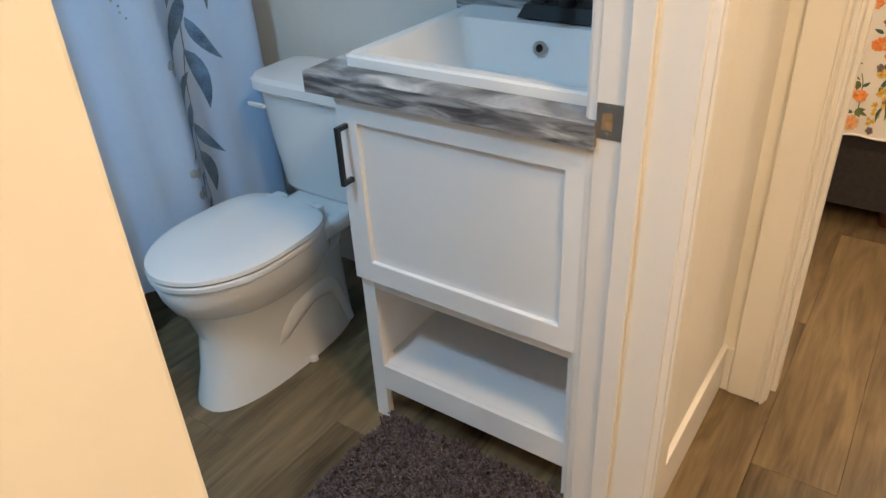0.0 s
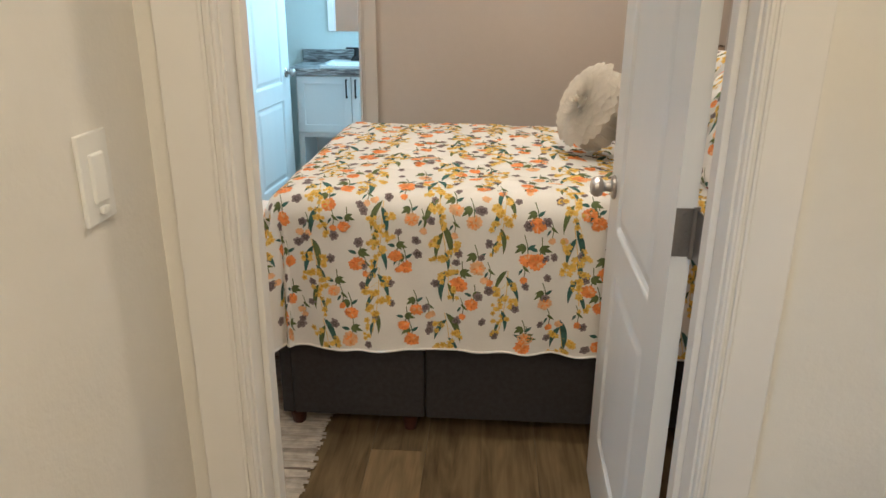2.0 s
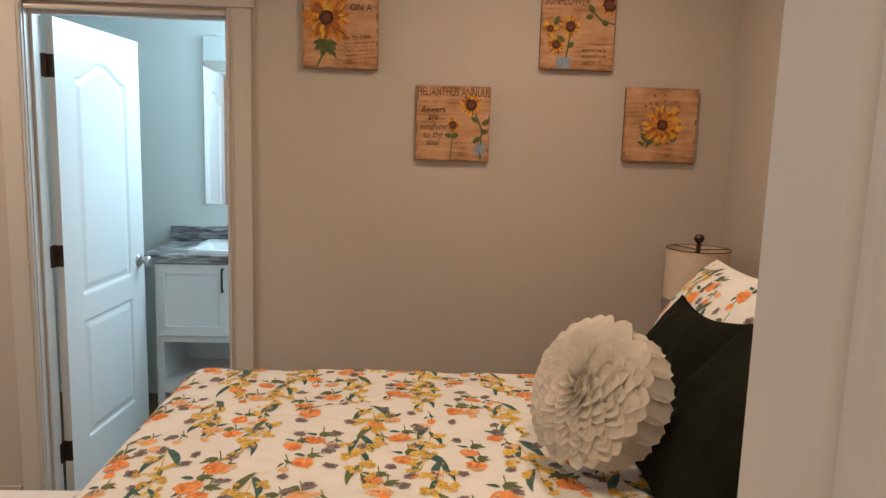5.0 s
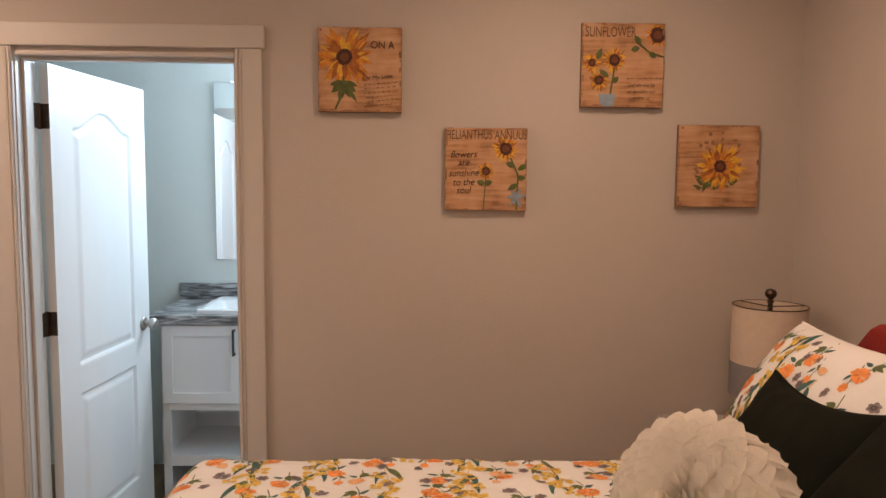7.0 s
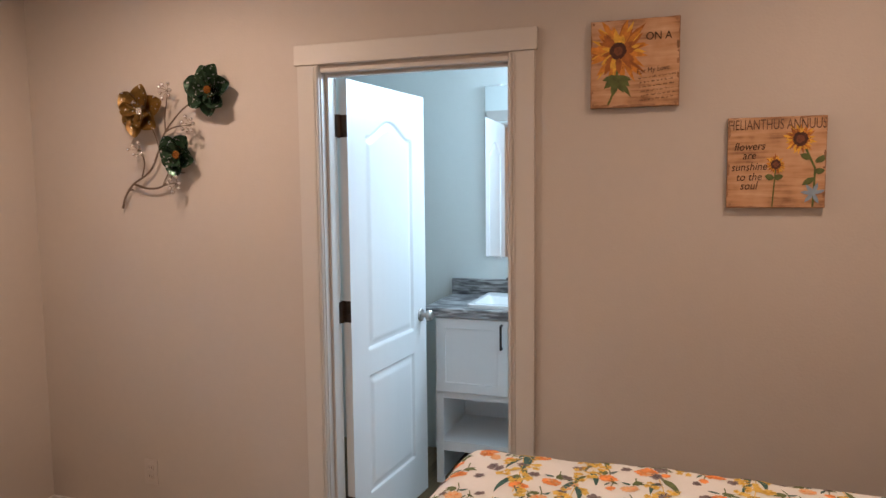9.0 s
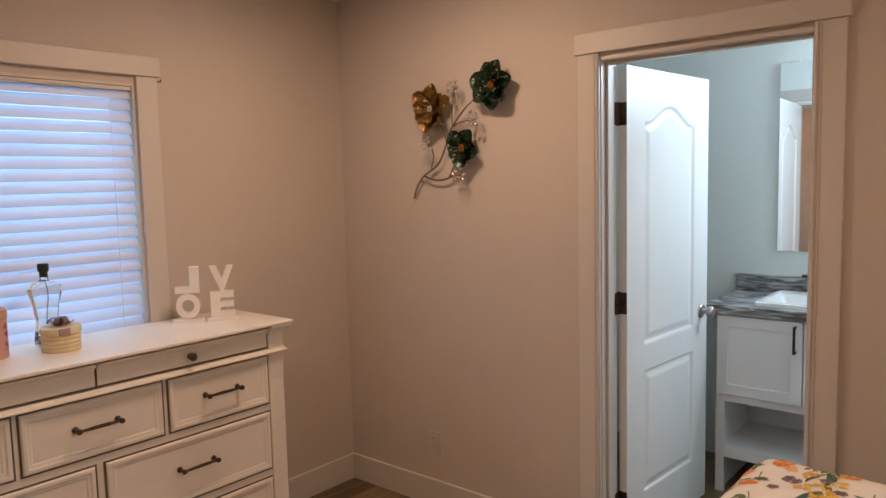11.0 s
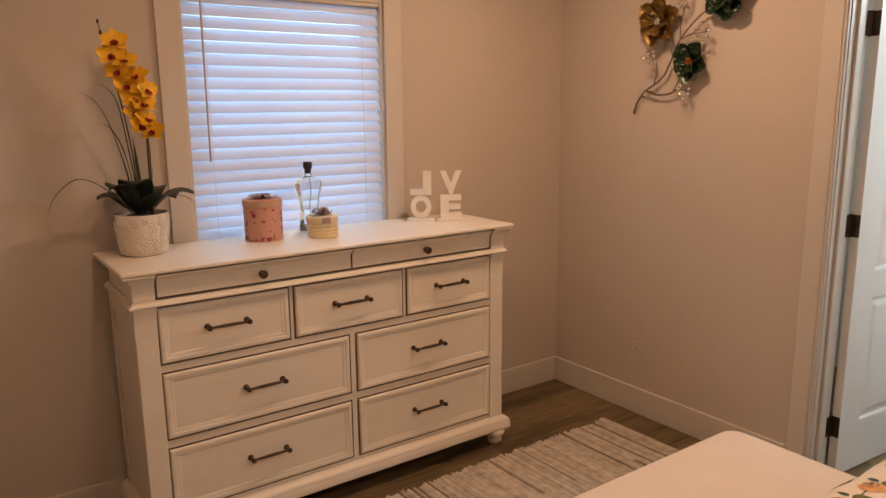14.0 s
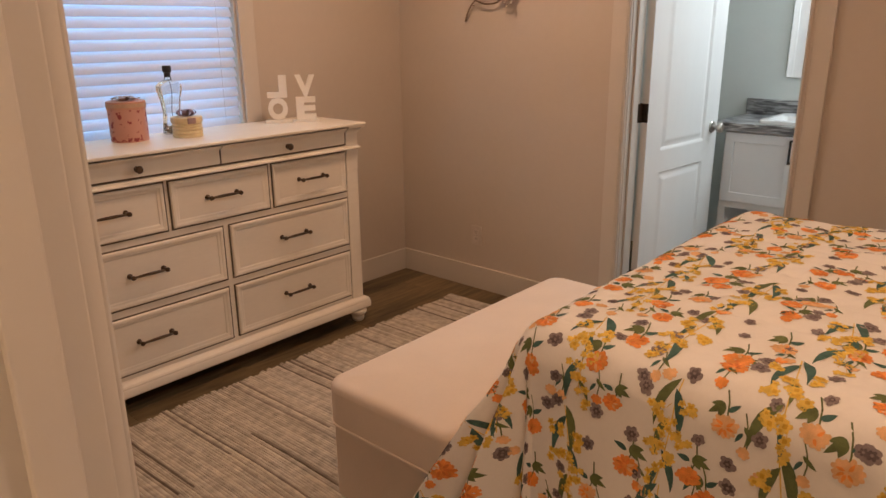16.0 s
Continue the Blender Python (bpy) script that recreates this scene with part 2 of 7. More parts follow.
def part(name, bm, mat, parent=None, label="", smooth=True):
    """One mesh object from a bmesh, under a thing or one of its parts."""
    mats = mat if isinstance(mat, (list, tuple)) else (mat,)
    ob = new(name, mesh_of(name, bm, *mats, smooth=smooth))
    ob.parent = parent
    if label:
        tagged(ob, label)
    return ob


def thing(name, m, label, category, group="", kind=""):
    ob = new(name)
    ob.empty_display_size = 0.05
    ob.matrix_world = m if isinstance(m, Matrix) else pose(*m)
    return tagged(ob, label, category, group, kind)


def shell(name, bm, mat, label, category, smooth=False):
    return tagged(part(name, bm, mat, smooth=smooth), label, category, kind="structure")


# ---------------------------------------------------------------- walls, ceilings, floor bed
def wall_y(bm, x0, x1, y0, y1, openings=(), top=CEIL):
    """A wall that runs along x, with openings (x0, x1, z0, z1)."""
    x = x0
    for a, b, z0, z1 in sorted(openings):
        box(bm, x, a, y0, y1, 0, top)
        box(bm, a, b, y0, y1, z1, top)
        if z0 > 0:
            box(bm, a, b, y0, y1, 0, z0)
        x = b
    return box(bm, x, x1, y0, y1, 0, top)


def wall_x(bm, y0, y1, x0, x1, openings=(), top=CEIL):
    y = y0
    for a, b, z0, z1 in sorted(openings):
        box(bm, x0, x1, y, a, 0, top)
        box(bm, x0, x1, a, b, z1, top)
        if z0 > 0:
            box(bm, x0, x1, a, b, 0, z0)
        y = b
    return box(bm, x0, x1, y, y1, 0, top)


def two_faced(bm, axis, mid):
    """Second material on the faces past mid, for a wall painted differently on its two sides."""
    for f in bm.faces:
        if f.calc_center_median()[axis] > mid:
            f.material_index = 1
    return bm


def fix(bm):
    bmesh.ops.recalc_face_normals(bm, faces=bm.faces)
    return bm


shell("wall_far", two_faced(fix(wall_y(bmesh.new(), XW, XE, YF, Y2, [(FD0, FD1, 0, DH)])), 1, YF + 0.06), (WALL, BATHWALL), "beige painted bedroom wall with a bathroom doorway", "wall")
shell("wall_window", fix(wall_x(bmesh.new(), 2.06, 6.7, XW - 0.14, XW, [(WY0, WY1, WZ0, WZ1)])), WALL, "beige painted bedroom wall with a window", "wall")
shell("wall_headboard", fix(wall_x(bmesh.new(), 2.06, 6.7, XE, XE + 0.12)), WALL, "beige painted wall behind the headboard", "wall")
shell("wall_doorway", two_faced(fix(wall_y(bmesh.new(), XW, XE, YH, YN, [(DX0, DX1, 0, DH)])), 1, YH + 0.06), (HALLWALL, WALL), "painted wall with the bedroom doorway", "wall")
shell("wall_hall_left", two_faced(fix(wall_x(bmesh.new(), -1.5, YH, BX, HX0, [(BY0, BY1, 0, DH)])), 0, BX + 0.06), (BATHWALL, HALLWALL), "cream painted hall wall with a bathroom doorway", "wall")
shell("wall_hall_right", fix(wall_x(bmesh.new(), -1.5, YH, HX1, HX1 + 0.12)), HALLWALL, "cream painted plain hall wall", "wall")
shell("wall_hall_end", fix(wall_y(bmesh.new(), -2.2, HX1, -1.62, -1.5)), HALLWALL, "cream painted plain hall end wall", "wall")
shell("wall_bathroom_outer", fix(wall_x(bmesh.new(), -1.5, YH, -2.2, -2.08)), BATHWALL, "pale painted bathroom outer wall", "wall")
shell("wall_far_bathroom_back", fix(wall_y(bmesh.new(), XW, XE, Y2B, Y2B + 0.12)), BATHWALL, "pale painted bathroom wall behind the vanity", "wall")
# side wall out of view; its opening is assumed, to hold the daylight lamp
shell("wall_far_bathroom_side", fix(wall_x(bmesh.new(), Y2, Y2B, 1.2, 1.3, [(5.43, 6.33, 1.1, 2.0)])), BATHWALL, "pale painted bathroom side wall", "wall")
shell("ceiling", boxed(-2.4, 2.3, -1.7, 6.8, CEIL, CEIL + 0.1), CEILING, "white textured plaster ceiling", "ceiling")
floor = shell("floor", boxed(-2.3, 2.2, -1.7, 6.8, -0.12, -0.006), SUB, "brown wood plank floor", "floor")


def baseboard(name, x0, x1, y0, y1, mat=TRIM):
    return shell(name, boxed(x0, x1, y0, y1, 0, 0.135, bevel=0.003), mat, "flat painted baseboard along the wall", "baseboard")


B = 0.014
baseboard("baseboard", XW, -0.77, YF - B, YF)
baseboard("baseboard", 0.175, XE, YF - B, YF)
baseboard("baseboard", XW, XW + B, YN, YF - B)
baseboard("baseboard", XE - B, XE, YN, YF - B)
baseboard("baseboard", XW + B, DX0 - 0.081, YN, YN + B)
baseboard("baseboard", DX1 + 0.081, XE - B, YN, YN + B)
baseboard("baseboard", HX0, HX0 + B, BY1 + 0.081, YH, HALLTRIM)
baseboard("baseboard", HX0 + B, DX0 - 0.081, YH - B, YH, HALLTRIM)
baseboard("baseboard", DX1 + 0.081, HX1, YH - B, YH, HALLTRIM)
baseboard("baseboard", -1.3, BX, YH - B, YH)


# ---------------------------------------------------------------- door casings
def casing(name, axis, face, out, a, b, label, mat, back=None):
    """Jamb lining, stops, two side boards and a head board round an opening from a to b. out: the two faces of the wall."""
    t = thing(name, (0, 0, 0), label, "door frame", kind="structure")

    def put(nm, u0, u1, v0, v1, z0, z1, bev=0.002, mat=mat):
        part(nm, boxed(u0, u1, v0, v1, z0, z1, bevel=bev) if axis == "y" else boxed(v0, v1, u0, u1, z0, z1, bevel=bev), mat, t)

    f0, f1 = face
    put("jamb", a, a + 0.016, f0 - 0.004, f1 + 0.004, 0, DH)
    put("jamb", b - 0.016, b, f0 - 0.004, f1 + 0.004, 0, DH)
    put("head_jamb", a + 0.016, b - 0.016, f0 - 0.004, f1 + 0.004, DH - 0.016, DH)
    mid = out
    put("stop", a + 0.016, a + 0.028, mid, mid + 0.035, 0, DH - 0.016)
    put("stop", b - 0.028, b - 0.016, mid, mid + 0.035, 0, DH - 0.016)
    put("head_stop", a + 0.028, b - 0.028, mid, mid + 0.035, DH - 0.028, DH - 0.016)
    for s, f in ((-1, f0), (1, f1)):
        lo, hi = (f - 0.018, f) if s < 0 else (f, f + 0.018)
        put("side_casing", a - 0.080, a + 0.012, lo, hi, 0, DH + 0.012, 0.003, back if back and s > 0 else mat)
        put("side_casing", b - 0.012, b + 0.080, lo, hi, 0, DH + 0.012, 0.003, back if back and s > 0 else mat)
        for k, out_by in ((0.004, 0.0235), (0.016, 0.0215)):
            bl, bh = (f - out_by, f - 0.0175) if s < 0 else (f + 0.0175, f + out_by)
            if axis == "y":
                put("bead", a + 0.012 - k - 0.007, a + 0.012 - k, bl, bh, 0, DH + 0.006, 0.0025, back if back and s > 0 else mat)
            put("bead", b - 0.012 + k, b - 0.012 + k + 0.007, bl, bh, 0, DH + 0.006, 0.0025, back if back and s > 0 else mat)
        lo, hi = (f - 0.024, f) if s < 0 else (f, f + 0.024)
        put("head_casing", a - 0.090, b + 0.090, lo, hi, DH + 0.013, DH + 0.090, 0.003)
    return t


casing("door_frame_bedroom", "y", (YH, YN), YH + 0.045, DX0, DX1, "cream painted flat door frame of the bedroom", HALLTRIM)
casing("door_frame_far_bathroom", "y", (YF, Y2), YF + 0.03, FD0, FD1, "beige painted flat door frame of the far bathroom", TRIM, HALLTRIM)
casing("door_frame_small_bathroom", "x", (BX, HX0), BX + 0.045, BY0, BY1, "cream painted flat door frame of the small bathroom", HALLTRIM)

# ---------------------------------------------------------------- doors
def panel_dip(x, z, w):
    """How far the face of a moulded two-panel door lies back at (x, z)."""
    best = -1.0
    c = (x - w / 2) / (w / 2 - 0.145)
    arch = 1.80 + 0.075 * (0.5 + 0.5 * math.cos(math.pi * min(1, abs(c) * 1.05))) if abs(c) < 1 else 1.80
    for z0, z1 in ((0.215, 0.752), (0.868, arch)):
        best = max(best, min(x - 0.145, w - 0.145 - x, z - z0, z1 - z))
    d = best
    if d <= 0:
        return 0.0
    if d < 0.008:
        return 0.009 * d / 0.008
    if d < 0.020:
        return 0.009
    if d < 0.042:
        return 0.009 - 0.0075 * (d - 0.020) / 0.022
    return 0.0015


def hinge(parent, z, x, y, s, jamb, mat):
    """Door-edge leaf, jamb leaf and knuckle with screws."""
    h = part("hinge", boxed(x - 0.0022, x - 0.0002, min(y, y + s * 0.033), max(y, y + s * 0.033), z - 0.045, z + 0.045, bevel=0.0006), mat, parent, "metal butt hinge")
    part("knuckle", lathe([(0.006, z - 0.047), (0.006, z + 0.047)], 12, (x - 0.006, y + jamb + (0.004 if s > 0 else 0.002))), mat, h)
    part("jamb_leaf", boxed(x - 0.052, x - 0.014, y + jamb, y + jamb + 0.002, z - 0.045, z + 0.045), mat, h)
    for dz, dy in ((0.032, 0.016), (0.0, 0.022), (-0.032, 0.013)):
        part("screw", lathe([(0.004, 0.0), (0.0036, 0.0012), (0.0, 0.0012)], 10, axis=Matrix.Translation((x - 0.0022, y + s * dy, z + dz)) @ pose(0, 0, 0, 0, -90, 0)), mat, h)
    return h


KNOB = [(0.032, 0.0), (0.033, 0.004), (0.029, 0.009), (0.014, 0.012), (0.011, 0.026), (0.013, 0.031), (0.024, 0.036), (0.028, 0.046), (0.027, 0.056), (0.020, 0.064), (0.0, 0.068)]


def door(name, m, s, knob_z, label, jamb, hinge_mat, w=0.745, h=2.02):
    """A moulded door hung at the local origin, opened by its pose; the face on the local y = 0 plane, its thickness towards s."""
    t = thing(name, m, label, "door", kind="structure")
    th = 0.035
    nx, nz = 110, 290
    bm = grid(nx, nz, lambda a, b: (a * w, s * panel_dip(a * w, b * h, w), 0.008 + b * (h - 0.008)))
    back = grid(4, 4, lambda a, b: (a * w, s * th, 0.008 + b * (h - 0.008)))
    me = bpy.data.meshes.new("tmp")
    back.to_mesh(me)
    back.free()
    bm.from_mesh(me)
    bpy.data.meshes.remove(me)
    for a, b in (((0, 0), (0, h)), ((w, 0), (w, h))):
        x = a[0]
        vs = [bm.verts.new(p) for p in ((x, 0, 0.008), (x, s * th, 0.008), (x, s * th, h), (x, 0, h))]
        bm.faces.new(vs)
    for z in (0.008, h):
        vs = [bm.verts.new(p) for p in ((0, 0, z), (w, 0, z), (w, s * th, z), (0, s * th, z))]
        bm.faces.new(vs)
    part("leaf", bm, DOORWHITE, t)
    for z in (0.22, 1.065, 1.83):
        hinge(t, z, 0.0, 0.0, s, jamb, hinge_mat)
    for side, y in ((-s, 0.0), (s, s * th)):
        k = part("door_knob", lathe(KNOB, 28, axis=Matrix.Translation((w - 0.065, y, knob_z)) @ pose(0, 0, 0, -90 * side, 0, 0)), NICKEL, t, "satin nickel round door knob")
    part("latch_plate", boxed(w, w + 0.0015, min(s * 0.005, s * 0.03), max(s * 0.005, s * 0.03), knob_z - 0.028, knob_z + 0.028, bevel=0.0006), NICKEL, t)
    return t


door("door_bedroom", pose(1.143, 2.237, 0, 0, 0, 89.0), -1, 0.968, "white moulded two-panel bedroom door standing open", -0.036, HINGE)
door("door_far_bathroom", pose(-0.630, 5.243, 0, 0, 0, 85.8), 1, 0.935, "white arched two-panel bathroom door standing open", 0.032, BRONZE)

# strike plate on the small bathroom's jamb
sp = thing("strike_plate", pose(0.166, BY1 - 0.0165, 0.915, 90, 0, 0), "brushed nickel strike plate screwed to the door jamb", "strike plate")
bm = bmesh.new()
for a in ((-0.017, 0.034, -0.029, -0.014), (-0.017, 0.034, 0.014, 0.029), (-0.017, -0.008, -0.014, 0.014), (0.010, 0.034, -0.014, 0.014)):
    box(bm, *a, 0.0, 0.0016)
part("plate", bm, NICKEL, sp)
RAWPINE = material("raw_pine", (0.26, 0.17, 0.08), 0.8, vary=0.5, scale=60)
part("latch_hole", boxed(-0.008, 0.010, -0.014, 0.014, 0.0002, 0.0008), RAWPINE, sp, "dark latch hole")
for y in (-0.022, 0.022):
    part("screw", lathe([(0.004, 0.0016), (0.0035, 0.0026), (0.0, 0.0026)], 10, (0.0, y)), NICKEL, sp)


# ---------------------------------------------------------------- window and blind
GLASS = material("window_glass", (0.9, 0.95, 1.0), 0.02, vary=0.0, Transmission_Weight=1.0, IOR=1.45)
SLATTRANS = bpy.data.materials.new("blind_slat_vinyl")
SLATTRANS.use_nodes = True
_n, _l = SLATTRANS.node_tree.nodes, SLATTRANS.node_tree.links
_t = _n.new("ShaderNodeBsdfTranslucent")
_t.inputs[0].default_value = (0.70, 0.78, 0.92, 1)
_m = _n.new("ShaderNodeMixShader")
_m.inputs[0].default_value = 0.33
_n["Principled BSDF"].inputs["Base Color"].default_value = (0.78, 0.80, 0.84, 1)
_n["Principled BSDF"].inputs["Roughness"].default_value = 0.4
_l.new(_n["Principled BSDF"].outputs[0], _m.inputs[1])
_l.new(_t.outputs[0], _m.inputs[2])
_l.new(_m.outputs[0], _n["Material Output"].inputs[0])

win = thing("window_1", (XW, (WY0 + WY1) / 2, WZ0), "white vinyl single-hung window in a painted frame", "window", kind="structure")
hw, hh = (WY1 - WY0) / 2, WZ1 - WZ0
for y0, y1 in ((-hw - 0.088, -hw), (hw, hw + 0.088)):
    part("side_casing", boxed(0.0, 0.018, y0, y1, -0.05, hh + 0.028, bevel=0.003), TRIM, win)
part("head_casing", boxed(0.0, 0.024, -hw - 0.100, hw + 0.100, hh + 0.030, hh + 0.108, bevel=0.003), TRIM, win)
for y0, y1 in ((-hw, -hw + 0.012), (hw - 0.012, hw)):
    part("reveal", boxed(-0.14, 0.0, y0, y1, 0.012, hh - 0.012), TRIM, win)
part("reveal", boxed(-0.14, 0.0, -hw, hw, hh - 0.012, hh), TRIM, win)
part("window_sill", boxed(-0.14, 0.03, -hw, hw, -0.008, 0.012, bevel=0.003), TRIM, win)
for y0, y1 in ((-hw + 0.012, -hw + 0.05), (hw - 0.05, hw - 0.012)):
    part("window_frame", boxed(-0.13, -0.095, y0, y1, 0.012, hh - 0.012, bevel=0.002), PLASTIC, win)
part("window_frame", boxed(-0.13, -0.095, -hw + 0.05, hw - 0.05, 0.012, 0.052, bevel=0.002), PLASTIC, win)
part("window_frame", boxed(-0.13, -0.095, -hw + 0.05, hw - 0.05, hh - 0.052, hh - 0.012, bevel=0.002), PLASTIC, win)
part("meeting_rail", boxed(-0.13, -0.090, -hw + 0.05, hw - 0.05, 0.34, 0.385, bevel=0.002), PLASTIC, win)
for z0, z1 in ((0.052, 0.34), (0.385, hh - 0.052)):
    p = part("pane", boxed(-0.115, -0.111, -hw + 0.05, hw - 0.05, z0, z1), GLASS, win)
    p.visible_shadow = False

blind = thing("window_blind", (XW - 0.030, (WY0 + WY1) / 2, WZ0), "white slatted window blind, half closed", "blind")
# the headrail's shade is put into its colour: trim tan, not blind white
part("headrail", boxed(-0.026, 0.026, -hw + 0.014, hw - 0.014, hh - 0.030, hh - 0.013, bevel=0.003), TRIM, blind)
part("bottom_rail", boxed(-0.022, 0.022, -hw + 0.016, hw - 0.016, 0.014, 0.030, bevel=0.003), BLIND, blind)
slat_bm = bmesh.new()
prof = [(-0.0255, 0.0), (-0.018, 0.0028), (-0.009, 0.0048), (0.0, 0.0055), (0.009, 0.0048), (0.018, 0.0028), (0.0255, 0.0)]
rows = []
for x, z in prof:
    rows.append([slat_bm.verts.new((x, y, z)) for y in (-hw + 0.0135, hw - 0.0135)])
low = []
for x, z in prof:
    low.append([slat_bm.verts.new((x, y, z - 0.0022)) for y in (-hw + 0.0135, hw - 0.0135)])
for a, b in zip(rows, rows[1:]):
    slat_bm.faces.new((a[0], a[1], b[1], b[0]))
for a, b in zip(low, low[1:]):
    slat_bm.faces.new((a[0], b[0], b[1], a[1]))
for a, b in ((rows[0], low[0]), (rows[-1], low[-1])):
    slat_bm.faces.new((a[0], b[0], b[1], a[1]))
slat_mesh = mesh_of("slat", slat_bm, SLATTRANS)
NS = 22
slat_rnd = random.Random(17)
for k in range(NS):
    z = 0.050 + (hh - 0.088) * k / (NS - 1)
    ob = new("slat", slat_mesh)
    ob.parent = blind
    ob.matrix_basis = pose(0, 0, z, 0, 64 + slat_rnd.uniform(-1.2, 1.2), 0)
for y in (-hw + 0.10, hw - 0.10):
    for x in (-0.017, 0.019):
        part("ladder_cord", tube([(x, y, 0.03), (x, y, hh - 0.06)], 0.0011, 6), BLIND, blind)
part("tilt_wand", tube([(0.034, -hw + 0.085, hh - 0.065), (0.036, -hw + 0.083, 0.39)], 0.0042, 8), material("wand_plastic", (0.55, 0.45, 0.42), 0.25, vary=0.05), blind)
part("wand_hook", tube(smooth_path([(0.02, -hw + 0.085, hh - 0.03), (0.032, -hw + 0.085, hh - 0.03), (0.034, -hw + 0.085, hh - 0.066)], 5), 0.002, 6), NICKEL, blind)
bk = thing("curtain_rod_bracket", (XW + 0.020, WY1 + 0.088, WZ1 + 0.012), "small bronze screw hook in the window trim", "hook")
part("hook", tube([(-0.004, 0, 0), (0.018, 0.004, -0.002), (0.020, 0.004, 0.008)], 0.0025, 8), BRONZE, bk)


# ---------------------------------------------------------------- dresser
def framed(u0, u1, v0, v1, rings, place):
    """A moulded front in one piece: mitred rings of (inset, height), closed behind and in the middle."""
    bm = bmesh.new()
    loops = [[bm.verts.new(place(u, v, h)) for u, v in ((u0 + o, v0 + o), (u1 - o, v0 + o), (u1 - o, v1 - o), (u0 + o, v1 - o))] for o, h in rings]
    for p, q in zip(loops, loops[1:]):
        for k in range(4):
            bm.faces.new((p[k], p[(k + 1) % 4], q[(k + 1) % 4], q[k]))
    bm.faces.new(loops[0][::-1])
    bm.faces.new(loops[-1])
    return bm


def sweep(bm, path, profile):
    """A moulding: profile rows of (out, z), carried round a plan path of (x, y, nx, ny) corners."""
    rows = [[bm.verts.new((x + nx * o, y + ny * o, z)) for o, z in profile] for x, y, nx, ny in path]
    n = len(profile)
    for p, q in zip(rows, rows[1:]):
        for k in range(n):
            bm.faces.new((p[k], p[(k + 1) % n], q[(k + 1) % n], q[k]))
    bm.faces.new(rows[0])
    bm.faces.new(rows[-1][::-1])
    return bm


def dresser():
    D = thing("dresser", (-2.13, 3.565, 0), "antique white wooden dresser with nine drawers and bronze pulls", "dresser")
    W, fx = 0.765, 0.402      # half width, front plane
    for s in (-1, 1):
        ya, yb = sorted((s * (W + 0.004), s * (W - 0.016)))
        side = part("side_panel", boxed(0.0, fx - 0.03, ya, yb, 0.10, 0.985, bevel=0.002), DRESS, D)
        yc, yd = sorted((s * (W + 0.004), s * (W + 0.012)))
        part("side_stile", boxed(0.0, 0.045, yc, yd, 0.13, 0.905, bevel=0.002), DRESS, side)
        part("side_stile", boxed(fx - 0.062, fx - 0.028, yc, yd, 0.13, 0.905, bevel=0.002), DRESS, side)
    part("back_panel", boxed(0.0, 0.012, -W + 0.016, W - 0.016, 0.10, 0.985), DRESS, D)
    # solid filling; the shade of the drawer gaps is put into its colour
    part("carcass", boxed(0.012, fx - 0.016, -W + 0.016, W - 0.016, 0.10, 0.985), GLAZE_SHADE, D, "dark recesses between the drawers")
    for s in (-1, 1):
        ya, yb = sorted((s * (W + 0.014), s * (W - 0.058)))
        bm = bmesh.new()
        box(bm, fx - 0.028, fx + 0.006, ya, yb, 0.13, 0.800, bevel=0.004)
        # the post swells out in a small bracket under the waist moulding
        pts = [(0.006, 0.800), (0.007, 0.845), (0.010, 0.875), (0.017, 0.895), (0.018, 0.905), (-0.026, 0.905), (-0.026, 0.800)]
        lo = [bm.verts.new((fx + x, ya, z)) for x, z in pts]
        hi = [bm.verts.new((fx + x, yb, z)) for x, z in pts]
        bm.faces.new(lo)
        bm.faces.new(hi[::-1])
        for k in range(len(pts)):
            j = (k + 1) % len(pts)
            bm.faces.new((lo[k], lo[j], hi[j], hi[k]))
        part("corner_post", bm, DRESS, D)
        part("frieze_block", boxed(fx - 0.042, fx + 0.012, min(ya, yb), max(ya, yb), 0.925, 0.990, bevel=0.003), DRESS, D)
    # rails and dividers between the drawers
    for z0, z1 in ((0.125, 0.150), (0.394, 0.424), (0.668, 0.696)):
        part("rail", boxed(fx - 0.03, fx - 0.002, -W + 0.058, W - 0.058, z0, z1), DRESS, D)
    for z0, z1 in ((0.15, 0.394), (0.424, 0.668)):
        part("stile", boxed(fx - 0.03, fx - 0.003, 0.004, 0.032, z0, z1), DRESS, D)
    for y in (-0.23, 0.262):
        part("stile", boxed(fx - 0.03, fx - 0.003, y - 0.010, y + 0.010, 0.696, 0.905), DRESS, D)

    def around():
        """Plan of the three free sides, from the back of one end to the back of the other."""
        e, f = W + 0.012, fx + 0.010
        return [(0.0, -e, 0, -1), (f, -e, 1, -1), (f, e, 1, 1), (0.0, e, 0, 1)]

    # moulded top: a thin slab over a cove that breaks forward at the corners only
    bm = bmesh.new()
    box(bm, -0.012, fx + 0.044, -W - 0.048, W + 0.048, 1.019, 1.033, bevel=0.005, seg=3)
    box(bm, 0.0, fx - 0.004, -W - 0.010, W + 0.010, 0.985, 1.019)
    part("top", bm, DRESS, D)
    cove = [(-0.014, 0.985), (0.004, 0.985), (0.005, 0.991), (0.010, 0.998), (0.018, 1.006), (0.028, 1.011), (0.028, 1.0185), (-0.014, 1.0185)]
    for s in (-1, 1):
        e = W + 0.014
        bm = sweep(bmesh.new(), [(0.0, s * e, 0, s), (fx + 0.012, s * e, 1, s), (fx + 0.012, s * (W - 0.058), 1, 0)], cove)
        part("cove_moulding", bm, DRESS, D)
